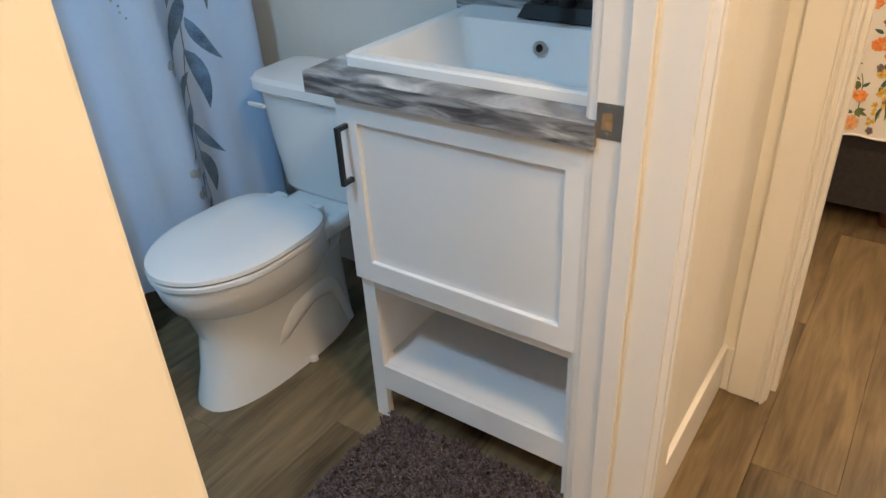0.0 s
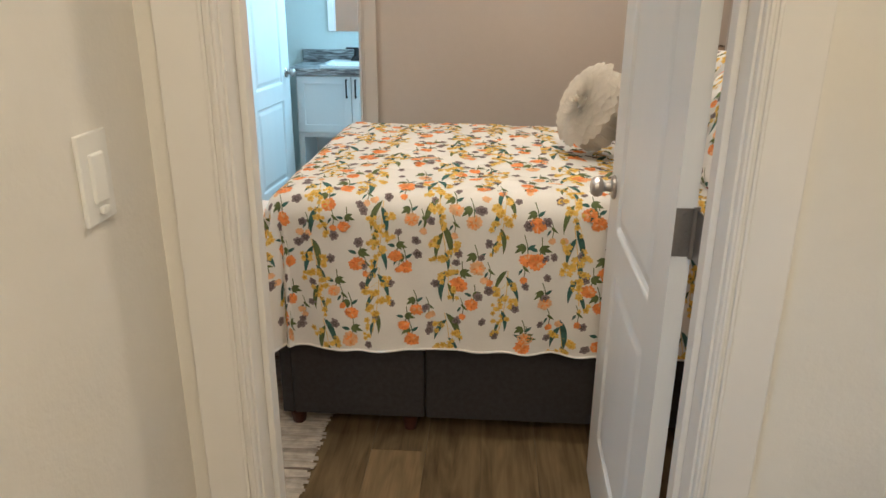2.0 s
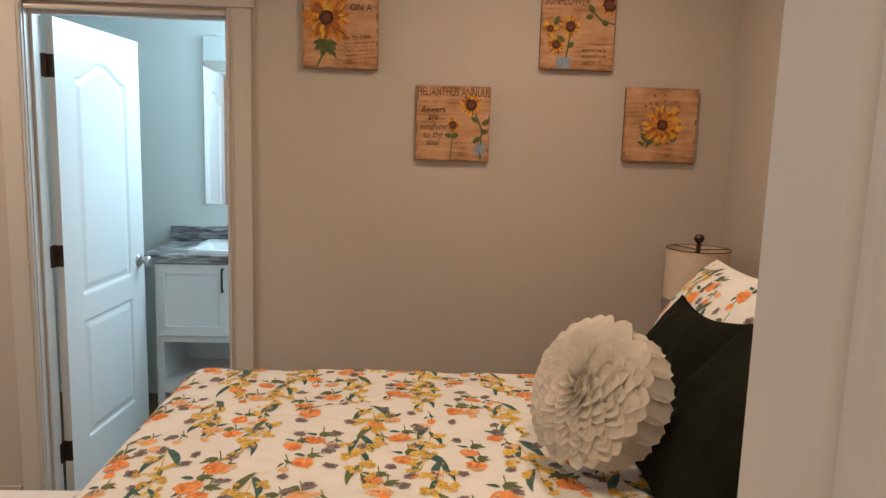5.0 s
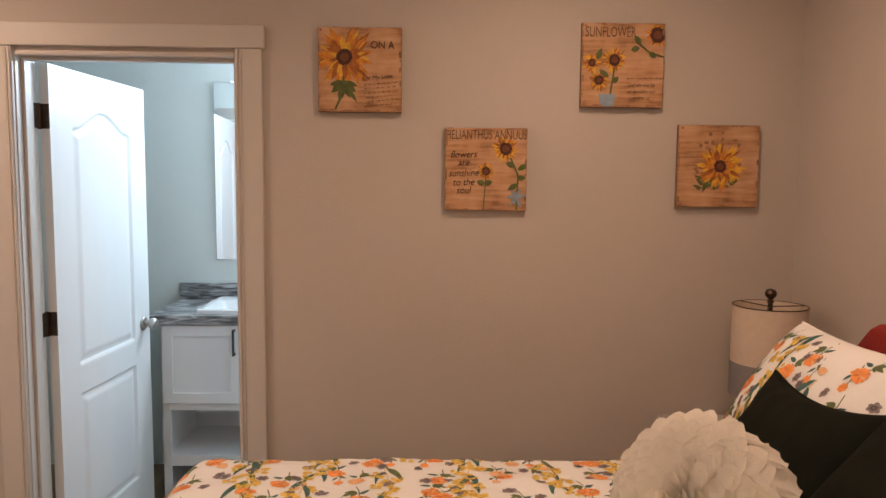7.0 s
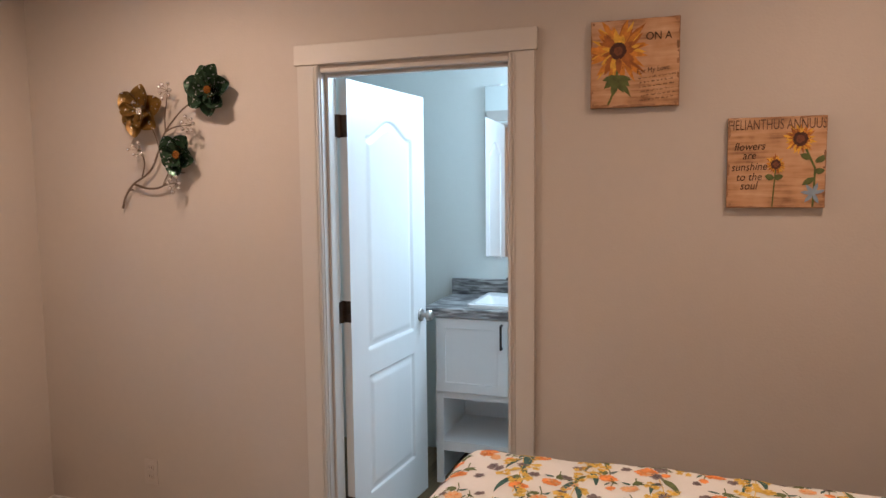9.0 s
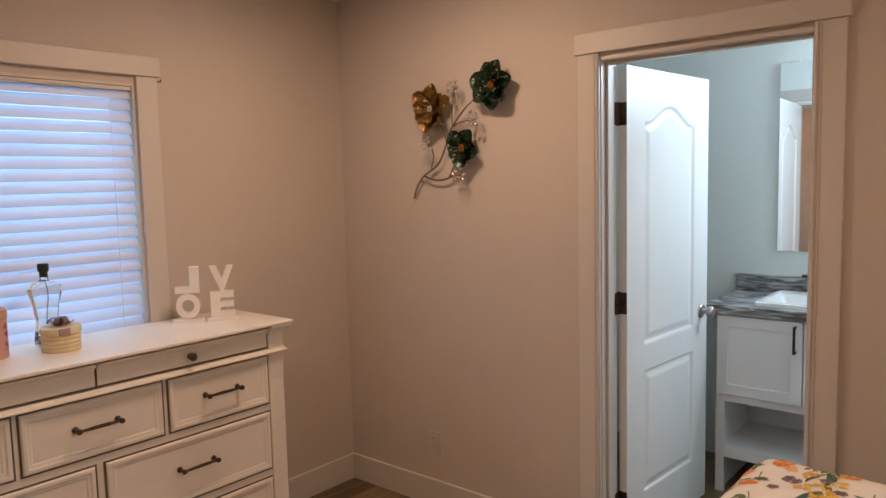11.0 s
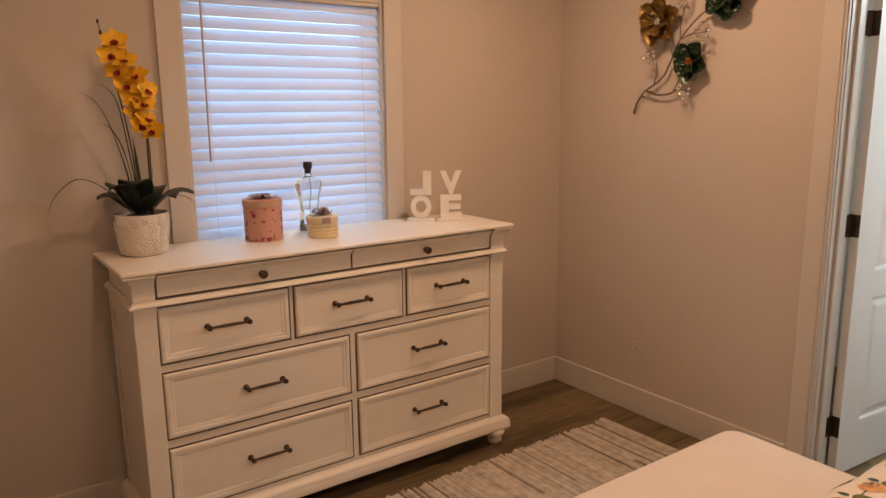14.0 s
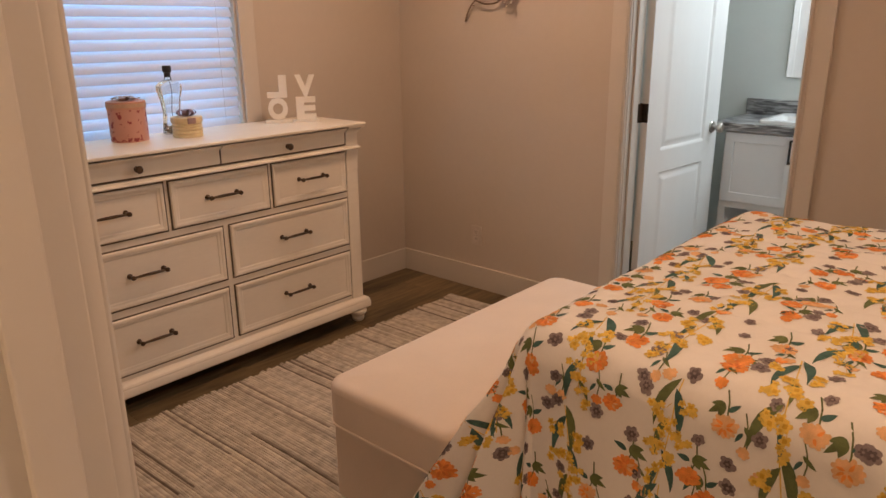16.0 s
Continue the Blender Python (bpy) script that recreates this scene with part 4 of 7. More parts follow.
class Print:
    """Flat printed motifs laid on a curved cloth: surf(u, v) gives a point of the cloth."""

    def __init__(self, surf, seed, lift=0.0009, bounds=None):
        self.bounds = bounds
        self.surf, self.lift, self.r, self.bm = surf, lift, random.Random(seed), bmesh.new()
        self.level = 0

    def vert(self, u, v):
        if self.bounds:
            u0, u1, v0, v1 = self.bounds
            u, v = min(max(u, u0), u1), min(max(v, v0), v1)
        e = 0.004
        p = Vector(self.surf(u, v))
        n = (Vector(self.surf(u + e, v)) - p).cross(Vector(self.surf(u, v + e)) - p)
        n = n.normalized() if n.length > 1e-12 else Vector((0, 0, 1))
        return self.bm.verts.new(p + n * (self.lift + 0.00025 * self.level))

    def fan(self, u, v, radius, mat, lobes=6, rough=0.22, flat=1.0, turn=0.0):
        """A blossom with rounded lobes and a slightly irregular outline."""
        n = lobes * 4
        c = self.vert(u, v)
        ring = []
        size = [self.r.uniform(0.86, 1.10) for _ in range(lobes)]
        for k in range(n):
            a = TAU * k / n
            rr = radius * size[k // 4] * (1 - rough * (1 - abs(math.sin(lobes * a / 2)) ** 0.7))
            x, y = rr * math.cos(a), rr * math.sin(a) * flat
            ring.append(self.vert(u + x * math.cos(turn) - y * math.sin(turn), v + x * math.sin(turn) + y * math.cos(turn)))
        for k in range(n):
            self.bm.faces.new((c, ring[k], ring[(k + 1) % n])).material_index = mat

    def leaf(self, u, v, ang, length, width, mat, bend=0.15):
        n = 7
        prev = None
        for i in range(n + 1):
            a = i / n
            w = width * (math.sin(math.pi * a ** 0.75) ** 0.9 * 0.5 if 0 < a < 1 else 0.02)
            t = ang + bend * a
            cx, cy = u + length * a * math.cos(t), v + length * a * math.sin(t)
            row = [self.vert(cx - w * k * math.sin(t), cy + w * k * math.cos(t)) for k in (-1, 0, 1)]
            if prev:
                for k in (0, 1):
                    self.bm.faces.new((prev[k], prev[k + 1], row[k + 1], row[k])).material_index = mat
            prev = row

    def stem(self, u0, v0, u1, v1, mat, w=0.0022):
        n = max(2, int(math.hypot(u1 - u0, v1 - v0) / 0.02))
        prev = None
        for i in range(n + 1):
            a = i / n
            b = 0.006 * math.sin(math.pi * a)
            row = [self.vert(u0 + (u1 - u0) * a + b + k * w / 2, v0 + (v1 - v0) * a) for k in (-1, 1)]
            if prev:
                self.bm.faces.new((prev[0], prev[1], row[1], row[0])).material_index = mat
            prev = row

    def sprig(self, u, v, s=1.0, flip=1, d=-1):
        """Yellow mimosa spray hanging along d: thin stem, long teal leaves, clusters of small blossoms."""
        r = self.r
        self.level = 0
        self.stem(u, v, u + 0.022 * flip * s, v + d * 0.20 * s, 2)
        for a, side, big in ((0.0, 1, 1.0), (0.02, -1, 0.9), (0.075, 1, 0.7), (0.13, -1, 0.95), (0.165, 1, 0.6)):
            ang = math.atan2(d, 0) + side * flip * r.uniform(0.45, 0.85)
            self.level = 1
            ln = r.uniform(0.074, 0.098) * s * big
            self.leaf(u + (0.004 + 0.1 * a) * flip, v + d * a * s, ang, ln, ln * 0.19, 3 if r.random() < 0.7 else 4, -0.35 * side * flip)
        for a0, side in ((0.045, -0.8), (0.065, 1), (0.09, 0.1), (0.105, -1), (0.125, 0.7), (0.15, -0.3), (0.175, 0.5), (0.205, 0.6)):
            cu, cv = u + (side * 0.026 + 0.1 * a0) * flip * s, v + d * a0 * s
            self.level = 0
            self.stem(u + 0.1 * a0 * flip * s, v + d * (a0 - 0.02) * s, cu, cv, 2, 0.0014)
            for _ in range(6 if a0 < 0.17 else 3):
                self.level = r.choice((1, 2))
                x, y, q = cu + r.uniform(-0.013, 0.013) * s, cv + r.uniform(-0.015, 0.015) * s, r.uniform(0.0065, 0.0105) * s
                self.fan(x, y, q, 2, 5, 0.38, 1.0, r.uniform(0, 3))
                if r.random() < 0.5:
                    self.level = 3
                    self.fan(x, y, q * 0.42, 8, 4, 0.2)

    def bloom(self, u, v, s=1.0, d=-1):
        """Ruffled orange flower hanging from a green stem with a three-lobed leaf."""
        r = self.r
        self.level = 0
        side = r.choice((-1, 1))
        self.stem(u, v, u + side * 0.010 * s, v - d * 0.070 * s, 4, 0.003)
        for turn, ln in ((-0.55, 0.026), (0.0, 0.036), (0.55, 0.026)):
            self.leaf(u + side * 0.006 * s, v - d * 0.040 * s, math.atan2(d * 0.6, side) + turn, ln * s, 0.013 * s, 4)
        self.leaf(u, v - d * 0.030 * s, math.atan2(-d * 0.5, -side), 0.026 * s, 0.011 * s, 3)
        R = r.uniform(0.021, 0.027) * s
        flat, turn = r.uniform(0.80, 0.98), r.uniform(-0.4, 0.4)
        tone = r.choice((0, 0, 0, 1))
        self.level = 1
        self.fan(u, v, R, tone, r.choice((10, 12, 13)), 0.16, flat, turn)
        for k in range(7):
            self.level = 2 + k % 2
            a = TAU * k / 7 + turn
            self.leaf(u + 0.15 * R * math.cos(a), v + 0.15 * R * math.sin(a), a + r.uniform(-0.2, 0.2), R * r.uniform(0.45, 0.72), R * 0.24, r.choice((6, 6, 1, 0)) if tone == 0 else r.choice((0, 1)))

    def bud(self, u, v, s=1.0, d=-1):
        self.level = 0
        self.stem(u, v, u + 0.006 * s, v + d * 0.055 * s, 4, 0.0026)
        self.leaf(u + 0.002, v + d * 0.02 * s, math.atan2(d, 0.8), 0.028 * s, 0.008 * s, 4)
        self.leaf(u + 0.002, v + d * 0.03 * s, math.atan2(d, -0.8), 0.022 * s, 0.007 * s, 3)
        self.level = 1
        self.fan(u + 0.006 * s, v + d * 0.062 * s, 0.011 * s, self.r.choice((0, 0, 1)), 7, 0.2)

    def grey(self, u, v, s=1.0):
        """Small grey anemone with a darker eye."""
        r = self.r
        self.level = 1
        R, t = r.uniform(0.012, 0.018) * s, r.uniform(0, 3)
        flat = r.uniform(0.78, 0.96)
        self.fan(u, v, R, 5, r.choice((5, 6)), 0.26, flat, t)
        self.level = 2
        self.fan(u, v, R * r.uniform(0.45, 0.6), 7, 6, 0.35, flat, t)
        self.level = 3
        self.fan(u, v, R * 0.16, 5, 5, 0.1)

    def cover(self, u0, u1, v0, v1, s=1.09, d=-1, keep=None):
        """A whole field of motifs in a half-drop repeat."""
        r = self.r
        du, dv = 0.180 * s, 0.245 * s
        i = 0
        u = u0 + 0.06 * s
        while u < u1 - 0.04 * s:
            v = v1 - (0.05 if i % 2 else 0.17) * s
            while v > v0 - 0.02:
                def ok(a, b):
                    return u0 + 0.02 < a < u1 - 0.02 and v0 + 0.015 < b < v1 - 0.015 and (keep is None or keep(a, b))
                j = lambda k: r.uniform(-k, k) * s
                if ok(u, v) and (self.bounds or ok(u, v + d * 0.20 * s)):
                    self.sprig(u + j(0.028), v + j(0.04), s * r.uniform(0.95, 1.12), 1 if i % 2 else -1, d)
                for a, b, what in ((0.085, 0.030, "o"), (0.104, -0.100, "o"), (0.060, -0.165, "o"), (0.146, -0.070, "b"), (0.060, 0.075, "b"), (0.050, -0.030, "g"), (0.128, 0.085, "g"), (0.148, -0.010, "g"), (0.064, -0.095, "g"), (0.134, -0.170, "g"), (-0.040, 0.045, "g"), (0.150, -0.130, "p")):
                    x, y = u + a * s + j(0.024), v + b * s + j(0.024)
                    if not ok(x, y):
                        continue
                    if what == "o":
                        self.bloom(x, y, s * r.uniform(0.85, 1.1), d)
                    elif what == "b" and ok(x, y + d * 0.07 * s):
                        self.bud(x, y, s, d)
                    elif what == "g":
                        self.grey(x, y, s)
                    elif what == "p":
                        self.level = 1
                        self.fan(x, y, 0.014 * s, 1, 8, 0.2, 0.8)
                v -= dv
            u += du
            i += 1
        return self.bm


BX0, BX1, BY0c, BY1c = 0.185, 1.93, 3.200, 4.385     # flat top of the comforter
BR, BZ = 0.085, 0.872


def cloth(u, v):
    """The comforter: u along the bed, v across it; past the flat top it rolls over the edge and hangs."""
    du = BX0 - u if u < BX0 else 0.0
    dv = BY0c - v if v < BY0c else (BY1c - v if v > BY1c else 0.0)
    d = math.hypot(du, dv)
    puff = 0.0012 * noise.noise((u * 60, v * 52, 4.4)) + 0.007 * noise.noise((u * 5.1, v * 5.1, 0.3)) + 0.005 * noise.noise((u * 12, v * 10, 1.7)) + 0.0022 * noise.noise((u * 28, v * 34, 2.2)) - 0.0035 * max(0.0, 1 - abs(noise.noise((u * 6.0, v * 9.0, 7.7))) * 7)
    puff += 0.0045 * max(0.0, 1 - abs(noise.noise((u * 15, v * 4.5, 3.1))) * 6) * max(0.0, noise.noise((u * 2.2, v * 2.2, 6.1))) - 0.004 * max(0.0, 1 - abs(noise.noise((u * 4.0, v * 16, 8.3))) * 6) * max(0.0, noise.noise((u * 2.4, v * 2.1, 2.6)))
    cu, cv = max(u, BX0), min(max(v, BY0c), BY1c)
    edge = min(1.0, min(u - BX0, v - BY0c, BY1c - v) / 0.35) if d == 0 else 0.0
    z = BZ + 0.016 * max(edge, 0) + puff
    if d < 1e-9:
        return (u, v, z)
    nx, ny = -du / d, -dv / d
    q = math.pi * BR / 2
    if d < q:
        out, drop = BR * math.sin(d / BR), BR * (1 - math.cos(d / BR))
    else:
        out, drop = BR + (0.035 + 0.30 * nx * nx * min(1, (d - q) / 0.2)) * (d - q), BR + (d - q)
    hang = max(0.0, d - 0.10)
    corner = min(1.0, 2 * min(du, abs(dv)) / max(d, 1e-6))
    ang = math.atan2(abs(dv), du)
    along = u if abs(dv) > du else v
    wave = hang * (0.016 * math.sin(along * 17 + 1.3 * math.sin(along * 6)) + 0.010 * math.sin(along * 39 + 2) + 0.022 * noise.noise((u * 4, v * 4, 5.0)))
    wave = wave * (1 - corner) + corner * hang * (0.16 * math.cos(ang * 12) + 0.10)
    out += wave
    drop *= 1 - 0.10 * corner + 0.045 * hang * noise.noise((along * 5.0, 1.1, 0.4)) + 0.03 * hang * noise.noise((along * 14.0, 2.1, 0.7))
    return (cu + nx * out, cv + ny * out, BZ + puff * (1 - min(1, d / 0.3)) - drop + 0.004 * noise.noise((u * 8, v * 8, 9)))


HEM = 0.565
bed = thing("bed", (0, 0, 0), "dark grey upholstered platform bed with a red headboard", "bed")
for x0, x1 in ((0.15, 0.612), (0.616, 1.30), (1.304, 1.96)):
    part("side_rail", boxed(x0, x1, 3.165, 3.205, 0.055, 0.365, bevel=0.008), BASEFAB, bed)
    part("side_rail", boxed(x0, x1, 4.385, 4.425, 0.055, 0.365, bevel=0.008), BASEFAB, bed)
part("foot_rail", boxed(0.11, 0.15, 3.165, 4.425, 0.055, 0.365, bevel=0.008), BASEFAB, bed)
part("slat_deck", boxed(0.15, 1.96, 3.205, 4.385, 0.30, 0.36), DARKWOOD, bed)
leg = mesh_of("leg", lathe([(0.021, 0.0), (0.030, 0.056)], 16), DARKWOOD)
for x in (0.16, 0.56, 1.30, 1.92):
    for y in (3.192, 4.40):
        ob = new("leg", leg)
        ob.parent = bed
        ob.location = (x, y, 0)


def board_top(t):
    """Outline of the headboard's camel-backed top, t across the bed."""
    return 1.135 + 0.095 * math.exp(-((abs(t) - 0.83) / 0.30) ** 2)


bm = bmesh.new()
rows = []
for i in range(41):
    t = -1 + i / 20
    y = 3.795 + 0.76 * t
    z1 = board_top(t) - 0.06 * max(0, abs(t) - 0.9) * 10
    rows.append([(1.970, y, 0.02), (1.955, y, 0.5), (1.952, y, z1 - 0.06), (1.962, y, z1 - 0.015), (1.990, y, z1), (2.025, y, z1 - 0.012), (2.040, y, z1 - 0.06), (2.040, y, 0.02)])
vs = [[bm.verts.new(p) for p in r] for r in rows]
for a, b in zip(vs, vs[1:]):
    for k in range(8):
        bm.faces.new((a[k], a[(k + 1) % 8], b[(k + 1) % 8], b[k]))
bm.faces.new(vs[0])
bm.faces.new(vs[-1][::-1])
part("headboard", bm, RED, bed, "red upholstered headboard with a curved top")

mat_t = thing("mattress", (0, 0, 0), "white mattress hidden under the floral comforter", "mattress")
part("body", boxed(0.135, 1.95, 3.155, 4.43, 0.366, 0.80, bevel=0.05, seg=3), COVER, mat_t)
com = thing("comforter", (0, 0, 0), "white cotton comforter printed with orange, yellow and grey flowers", "comforter")
U0, U1, V0, V1 = BX0 - HEM, 1.93, BY0c - HEM, BY1c + HEM
part("cloth", grid(250, 250, lambda a, b: cloth(U0 + (U1 - U0) * a, V0 + (V1 - V0) * b)), COVER, com)
pr = Print(cloth, 11, 0.0010, (U0 + 0.004, U1 - 0.004, V0 + 0.004, V1 - 0.004))
tagged(part("floral_print", pr.cover(U0, U1, V0, V1), PRINTS, com, "printed orange, yellow and grey flowers"), kind="stuff")
part("hem", tube([cloth(U1 + (U0 - U1) * k / 90, V0) for k in range(91)] + [cloth(U0, V0 + (V1 - V0) * k / 120) for k in range(1, 121)], 0.004, 6), COVER, com)


# ---------------------------------------------------------------- pillows
def pillow_surface(W, H, T, seed, dip=0.07):
    def f(u, v):
        s, t = max(-1, min(1, u / (W / 2))), max(-1, min(1, v / (H / 2)))
        x = W / 2 * s * (1 - dip * (1 - t * t) * s * s)
        y = H / 2 * t * (1 - dip * (1 - s * s) * t * t * (1.6 if t > 0 else 1.0))
        d = T / 2 * (max(0, (1 - s * s) * (1 - t * t))) ** 0.42
        d += 0.010 * noise.noise((x * 7 + seed, y * 7, seed)) * (1 - s * s) * (1 - t * t) + 0.006 * noise.noise((x * 19, y * 15 + seed, seed)) * min(1, 4 * (1 - max(abs(s), abs(t))))
        return (x, y, d)
    return f


def pillow(name, m, W, H, T, mat, label, seed, piping=None, prints=0, dip=0.055):
    t = thing(name, m, label, "pillow")
    f = pillow_surface(W, H, T, seed, dip)
    bm = grid(72, 72, lambda a, b: f((a - 0.5) * W, (b - 0.5) * H))
    back = [(v.co.x, v.co.y, -v.co.z) for v in bm.verts]
    n = len(bm.verts)
    bm.verts.ensure_lookup_table()
    faces = [[v.index for v in fc.verts] for fc in bm.faces]
    bm.verts.index_update()
    faces = [[v.index for v in fc.verts] for fc in bm.faces]
    bv = [bm.verts.new(p) for p in back]
    for fc in faces:
        bm.faces.new([bv[i] for i in reversed(fc)])
    bmesh.ops.remove_doubles(bm, verts=bm.verts, dist=0.0006)
    part("cushion", bm, mat, t)
    if piping:
        loop = [f(W / 2 * a, H / 2 * b) for a, b in [(-1 + 2 * k / 24, -1) for k in range(24)] + [(1, -1 + 2 * k / 24) for k in range(24)] + [(1 - 2 * k / 24, 1) for k in range(24)] + [(-1, 1 - 2 * k / 24) for k in range(25)]]
        part("piping", tube([(x, y, 0) for x, y, z in loop], 0.0045, 6), piping, t)
    if prints:
        pr = Print(f, prints, 0.0009, (-W / 2 + 0.012, W / 2 - 0.012, -H / 2 + 0.012, H / 2 - 0.012))
        tagged(part("floral_print", pr.cover(-W / 2 - 0.04, W / 2 + 0.04, -H / 2 - 0.04, H / 2 + 0.06, 1.08), PRINTS, t, "printed orange, yellow and grey flowers"), kind="stuff")
    return t


def lean(x, y, z, tilt, turn=0.0, spin=0.0):
    """Pose of a pillow that faces the foot of the bed, leaning back by tilt from upright; local x runs across the bed, local y up."""
    return Matrix.Translation((x, y, z)) @ pose(0, 0, 0, 0, 0, -90 + turn) @ pose(0, 0, 0, 90 - tilt, 0, 0) @ pose(0, 0, 0, 0, 0, spin)


BEDTOP = BZ + 0.012
pillow("floral_pillow_sham", lean(1.625, 4.12, BEDTOP + 0.168, 32, -4, 3), 0.66, 0.46, 0.23, COVER, "plump white pillow sham printed with orange and yellow flowers", 1.0, COVER, 21)
pillow("floral_pillow_sham", lean(1.64, 3.47, BEDTOP + 0.165, 33, 4, -2), 0.64, 0.46, 0.23, COVER, "plump white pillow sham printed with orange and yellow flowers", 2.0, COVER, 22)
pillow("olive_throw_pillow", lean(1.445, 3.925, BEDTOP + 0.140, 32, 2, 4), 0.40, 0.40, 0.15, OLIVE, "dark olive velvet throw pillow leaning on the shams", 3.0, OLIVE, 0, 0.115)
pillow("olive_throw_pillow", lean(1.395, 3.545, BEDTOP + 0.145, 34, -3, -4), 0.41, 0.40, 0.15, OLIVE, "dark olive velvet throw pillow leaning on the shams", 4.0, OLIVE, 0, 0.115)


def rosette():
    T = thing("rosette_pillow", Matrix.Translation((1.192, 3.685, BEDTOP + 0.180)) @ Vector((-0.80, -0.42, 0.42)).to_track_quat("Z", "Y").to_matrix().to_4x4() @ Matrix.Diagonal((0.86, 0.86, 0.98, 1)), "round cream felt pillow covered in petals like a dahlia", "pillow")
    R, dep = 0.165, 0.075
    part("cushion", lathe([(0.0, -dep), (0.08, -dep * 0.9), (0.13, -dep * 0.6), (R * 0.95, -0.01), (R * 0.95, 0.02), (0.12, 0.055), (0.06, 0.065), (0.0, 0.066)], 40), FELT, T)
    rnd = random.Random(12)
    for ring in range(12):
        a = ring / 11
        r = 0.155 - 0.146 * a
        nn = max(4, int(TAU * r / 0.037))
        h = math.sqrt(max(0.02, 1 - (r / 0.178) ** 2))
        zc = 0.010 + 0.058 * h
        slope = math.degrees(math.atan(0.058 * r / 0.178 ** 2 / h))
        for i in range(nn):
            th = 360 * (i + 0.5 * (ring % 2)) / nn + rnd.uniform(-5, 5)
            w = 0.058 - 0.022 * a
            ln = 0.068 - 0.028 * a
            bm = bmesh.new()
            rows = []
            for u in range(8):
                q = u / 7
                half = w / 2 * (0.70 + 0.30 * math.sin(math.pi * min(1, 0.1 + 0.8 * q))) * math.sqrt(max(0.03, 1 - (max(0, q - 0.5) / 0.5) ** 2))
                rows.append([Vector((ln * (q - 0.45), half * c, 0.0015 * math.sin(math.pi * q) + 0.0015 * c * c)) for c in (-1, -0.5, 0, 0.5, 1)])
            tilt = slope - 15 - 56 * a ** 3 + rnd.uniform(-7, 5)
            m = pose(0, 0, 0, 0, 0, th) @ Matrix.Translation((r, 0, zc + 0.006 + 0.012 * a)) @ pose(0, 0, 0, rnd.uniform(-5, 5), tilt, 0)
            put_sheet(bm, rows, m)
            bmesh.ops.solidify(bm, geom=bm.faces[:], thickness=0.0022)
            part("petal", bm, FELT, T)
    for ring, (r, nn) in enumerate(((0.132, 16), (0.160, 20))):
        for i in range(nn):
            th = 360 * i / nn + 7 * ring
            bm = bmesh.new()
            rows = [[Vector((0.066 * (q / 4 - 0.4), 0.034 * c * (1 if q < 3 else (0.85 if q == 3 else 0.4)), 0.006 * c * c)) for c in (-1, -0.4, 0.4, 1)] for q in range(5)]
            m = pose(0, 0, 0, 0, 0, th) @ Matrix.Translation((r + 0.004, 0, -0.045 + 0.03 * ring)) @ pose(0, 0, 0, 0, 105 - 25 * ring, 0)
            put_sheet(bm, rows, m)
            bmesh.ops.solidify(bm, geom=bm.faces[:], thickness=0.0022)
            part("petal", bm, FELT, T)


rosette()
WOVEN = material("woven_gold_stripe", (0.42, 0.28, 0.12), 0.8, vary=0.5, scale=26, bump=0.002, bump_scale=200, stretch=(1, 0.2, 3))
pillow("woven_pillow", lean(1.70, 3.30, BEDTOP + 0.070, 66, 0, 0), 0.36, 0.30, 0.10, WOVEN, "small gold and brown striped woven pillow", 6.0, WOVEN)

rs = thing("red_sheet", (0, 0, 0), "dark red sheet hanging over the bed's side by the pillows", "sheet")


def red_drape(a, b):
    x, y, z = cloth(1.50 + 0.44 * a, BY0c - 0.62 + 0.70 * b)
    return (x, y - 0.012 + 0.006 * math.sin(a * 30) * (1 - b), z + 0.008)


bm = grid(24, 40, red_drape)
bmesh.ops.solidify(bm, geom=bm.faces[:], thickness=0.003)
part("cloth", bm, RED, rs)

# ---------------------------------------------------------------- bench at the foot of the bed
bench = thing("storage_bench", (0, 0, 0), "cream linen storage bench at the foot of the bed", "bench")
part("body", boxed(-0.585, -0.10, 3.185, 4.392, 0.075, 0.337, bevel=0.020, seg=3), CREAM, bench)


def padded(x0, x1, y0, y1, z0, z1, corner, edge, crown):
    """A cushion: rounded corners in plan, rolled top edges, a slightly crowned top."""
    bm = bmesh.new()
    rings = [(0.006, z0), (0.0, z0 + 0.010), (0.0, z1 - edge)]
    rings += [(edge * (1 - math.cos(a)), z1 - edge + edge * math.sin(a)) for a in (0.4, 0.8, 1.2, 1.5708)]
    rings += [(edge + 0.03 * k, z1 + crown * (1 - (1 - k / 6) ** 2)) for k in range(1, 7)]
    loops = []
    for o, z in rings:
        r = max(0.012, corner - o)
        loop = []
        for cx, cy, st in ((x1 - o - r, y1 - o - r, 0), (x0 + o + r, y1 - o - r, 90), (x0 + o + r, y0 + o + r, 180), (x1 - o - r, y0 + o + r, 270)):
            for k in range(7):
                a = radians(st + 15 * k)
                x, y = cx + r * math.cos(a), cy + r * math.sin(a)
                loop.append(bm.verts.new((x, y, z + 0.0015 * noise.noise((x * 9, y * 9, z * 9)))))
        loops.append(loop)
    for p, q in zip(loops, loops[1:]):
        for k in range(len(p)):
            bm.faces.new((p[k], p[(k + 1) % len(p)], q[(k + 1) % len(q)], q[k]))
    bm.faces.new(loops[0][::-1])
    bm.faces.new(loops[-1])
    return bm


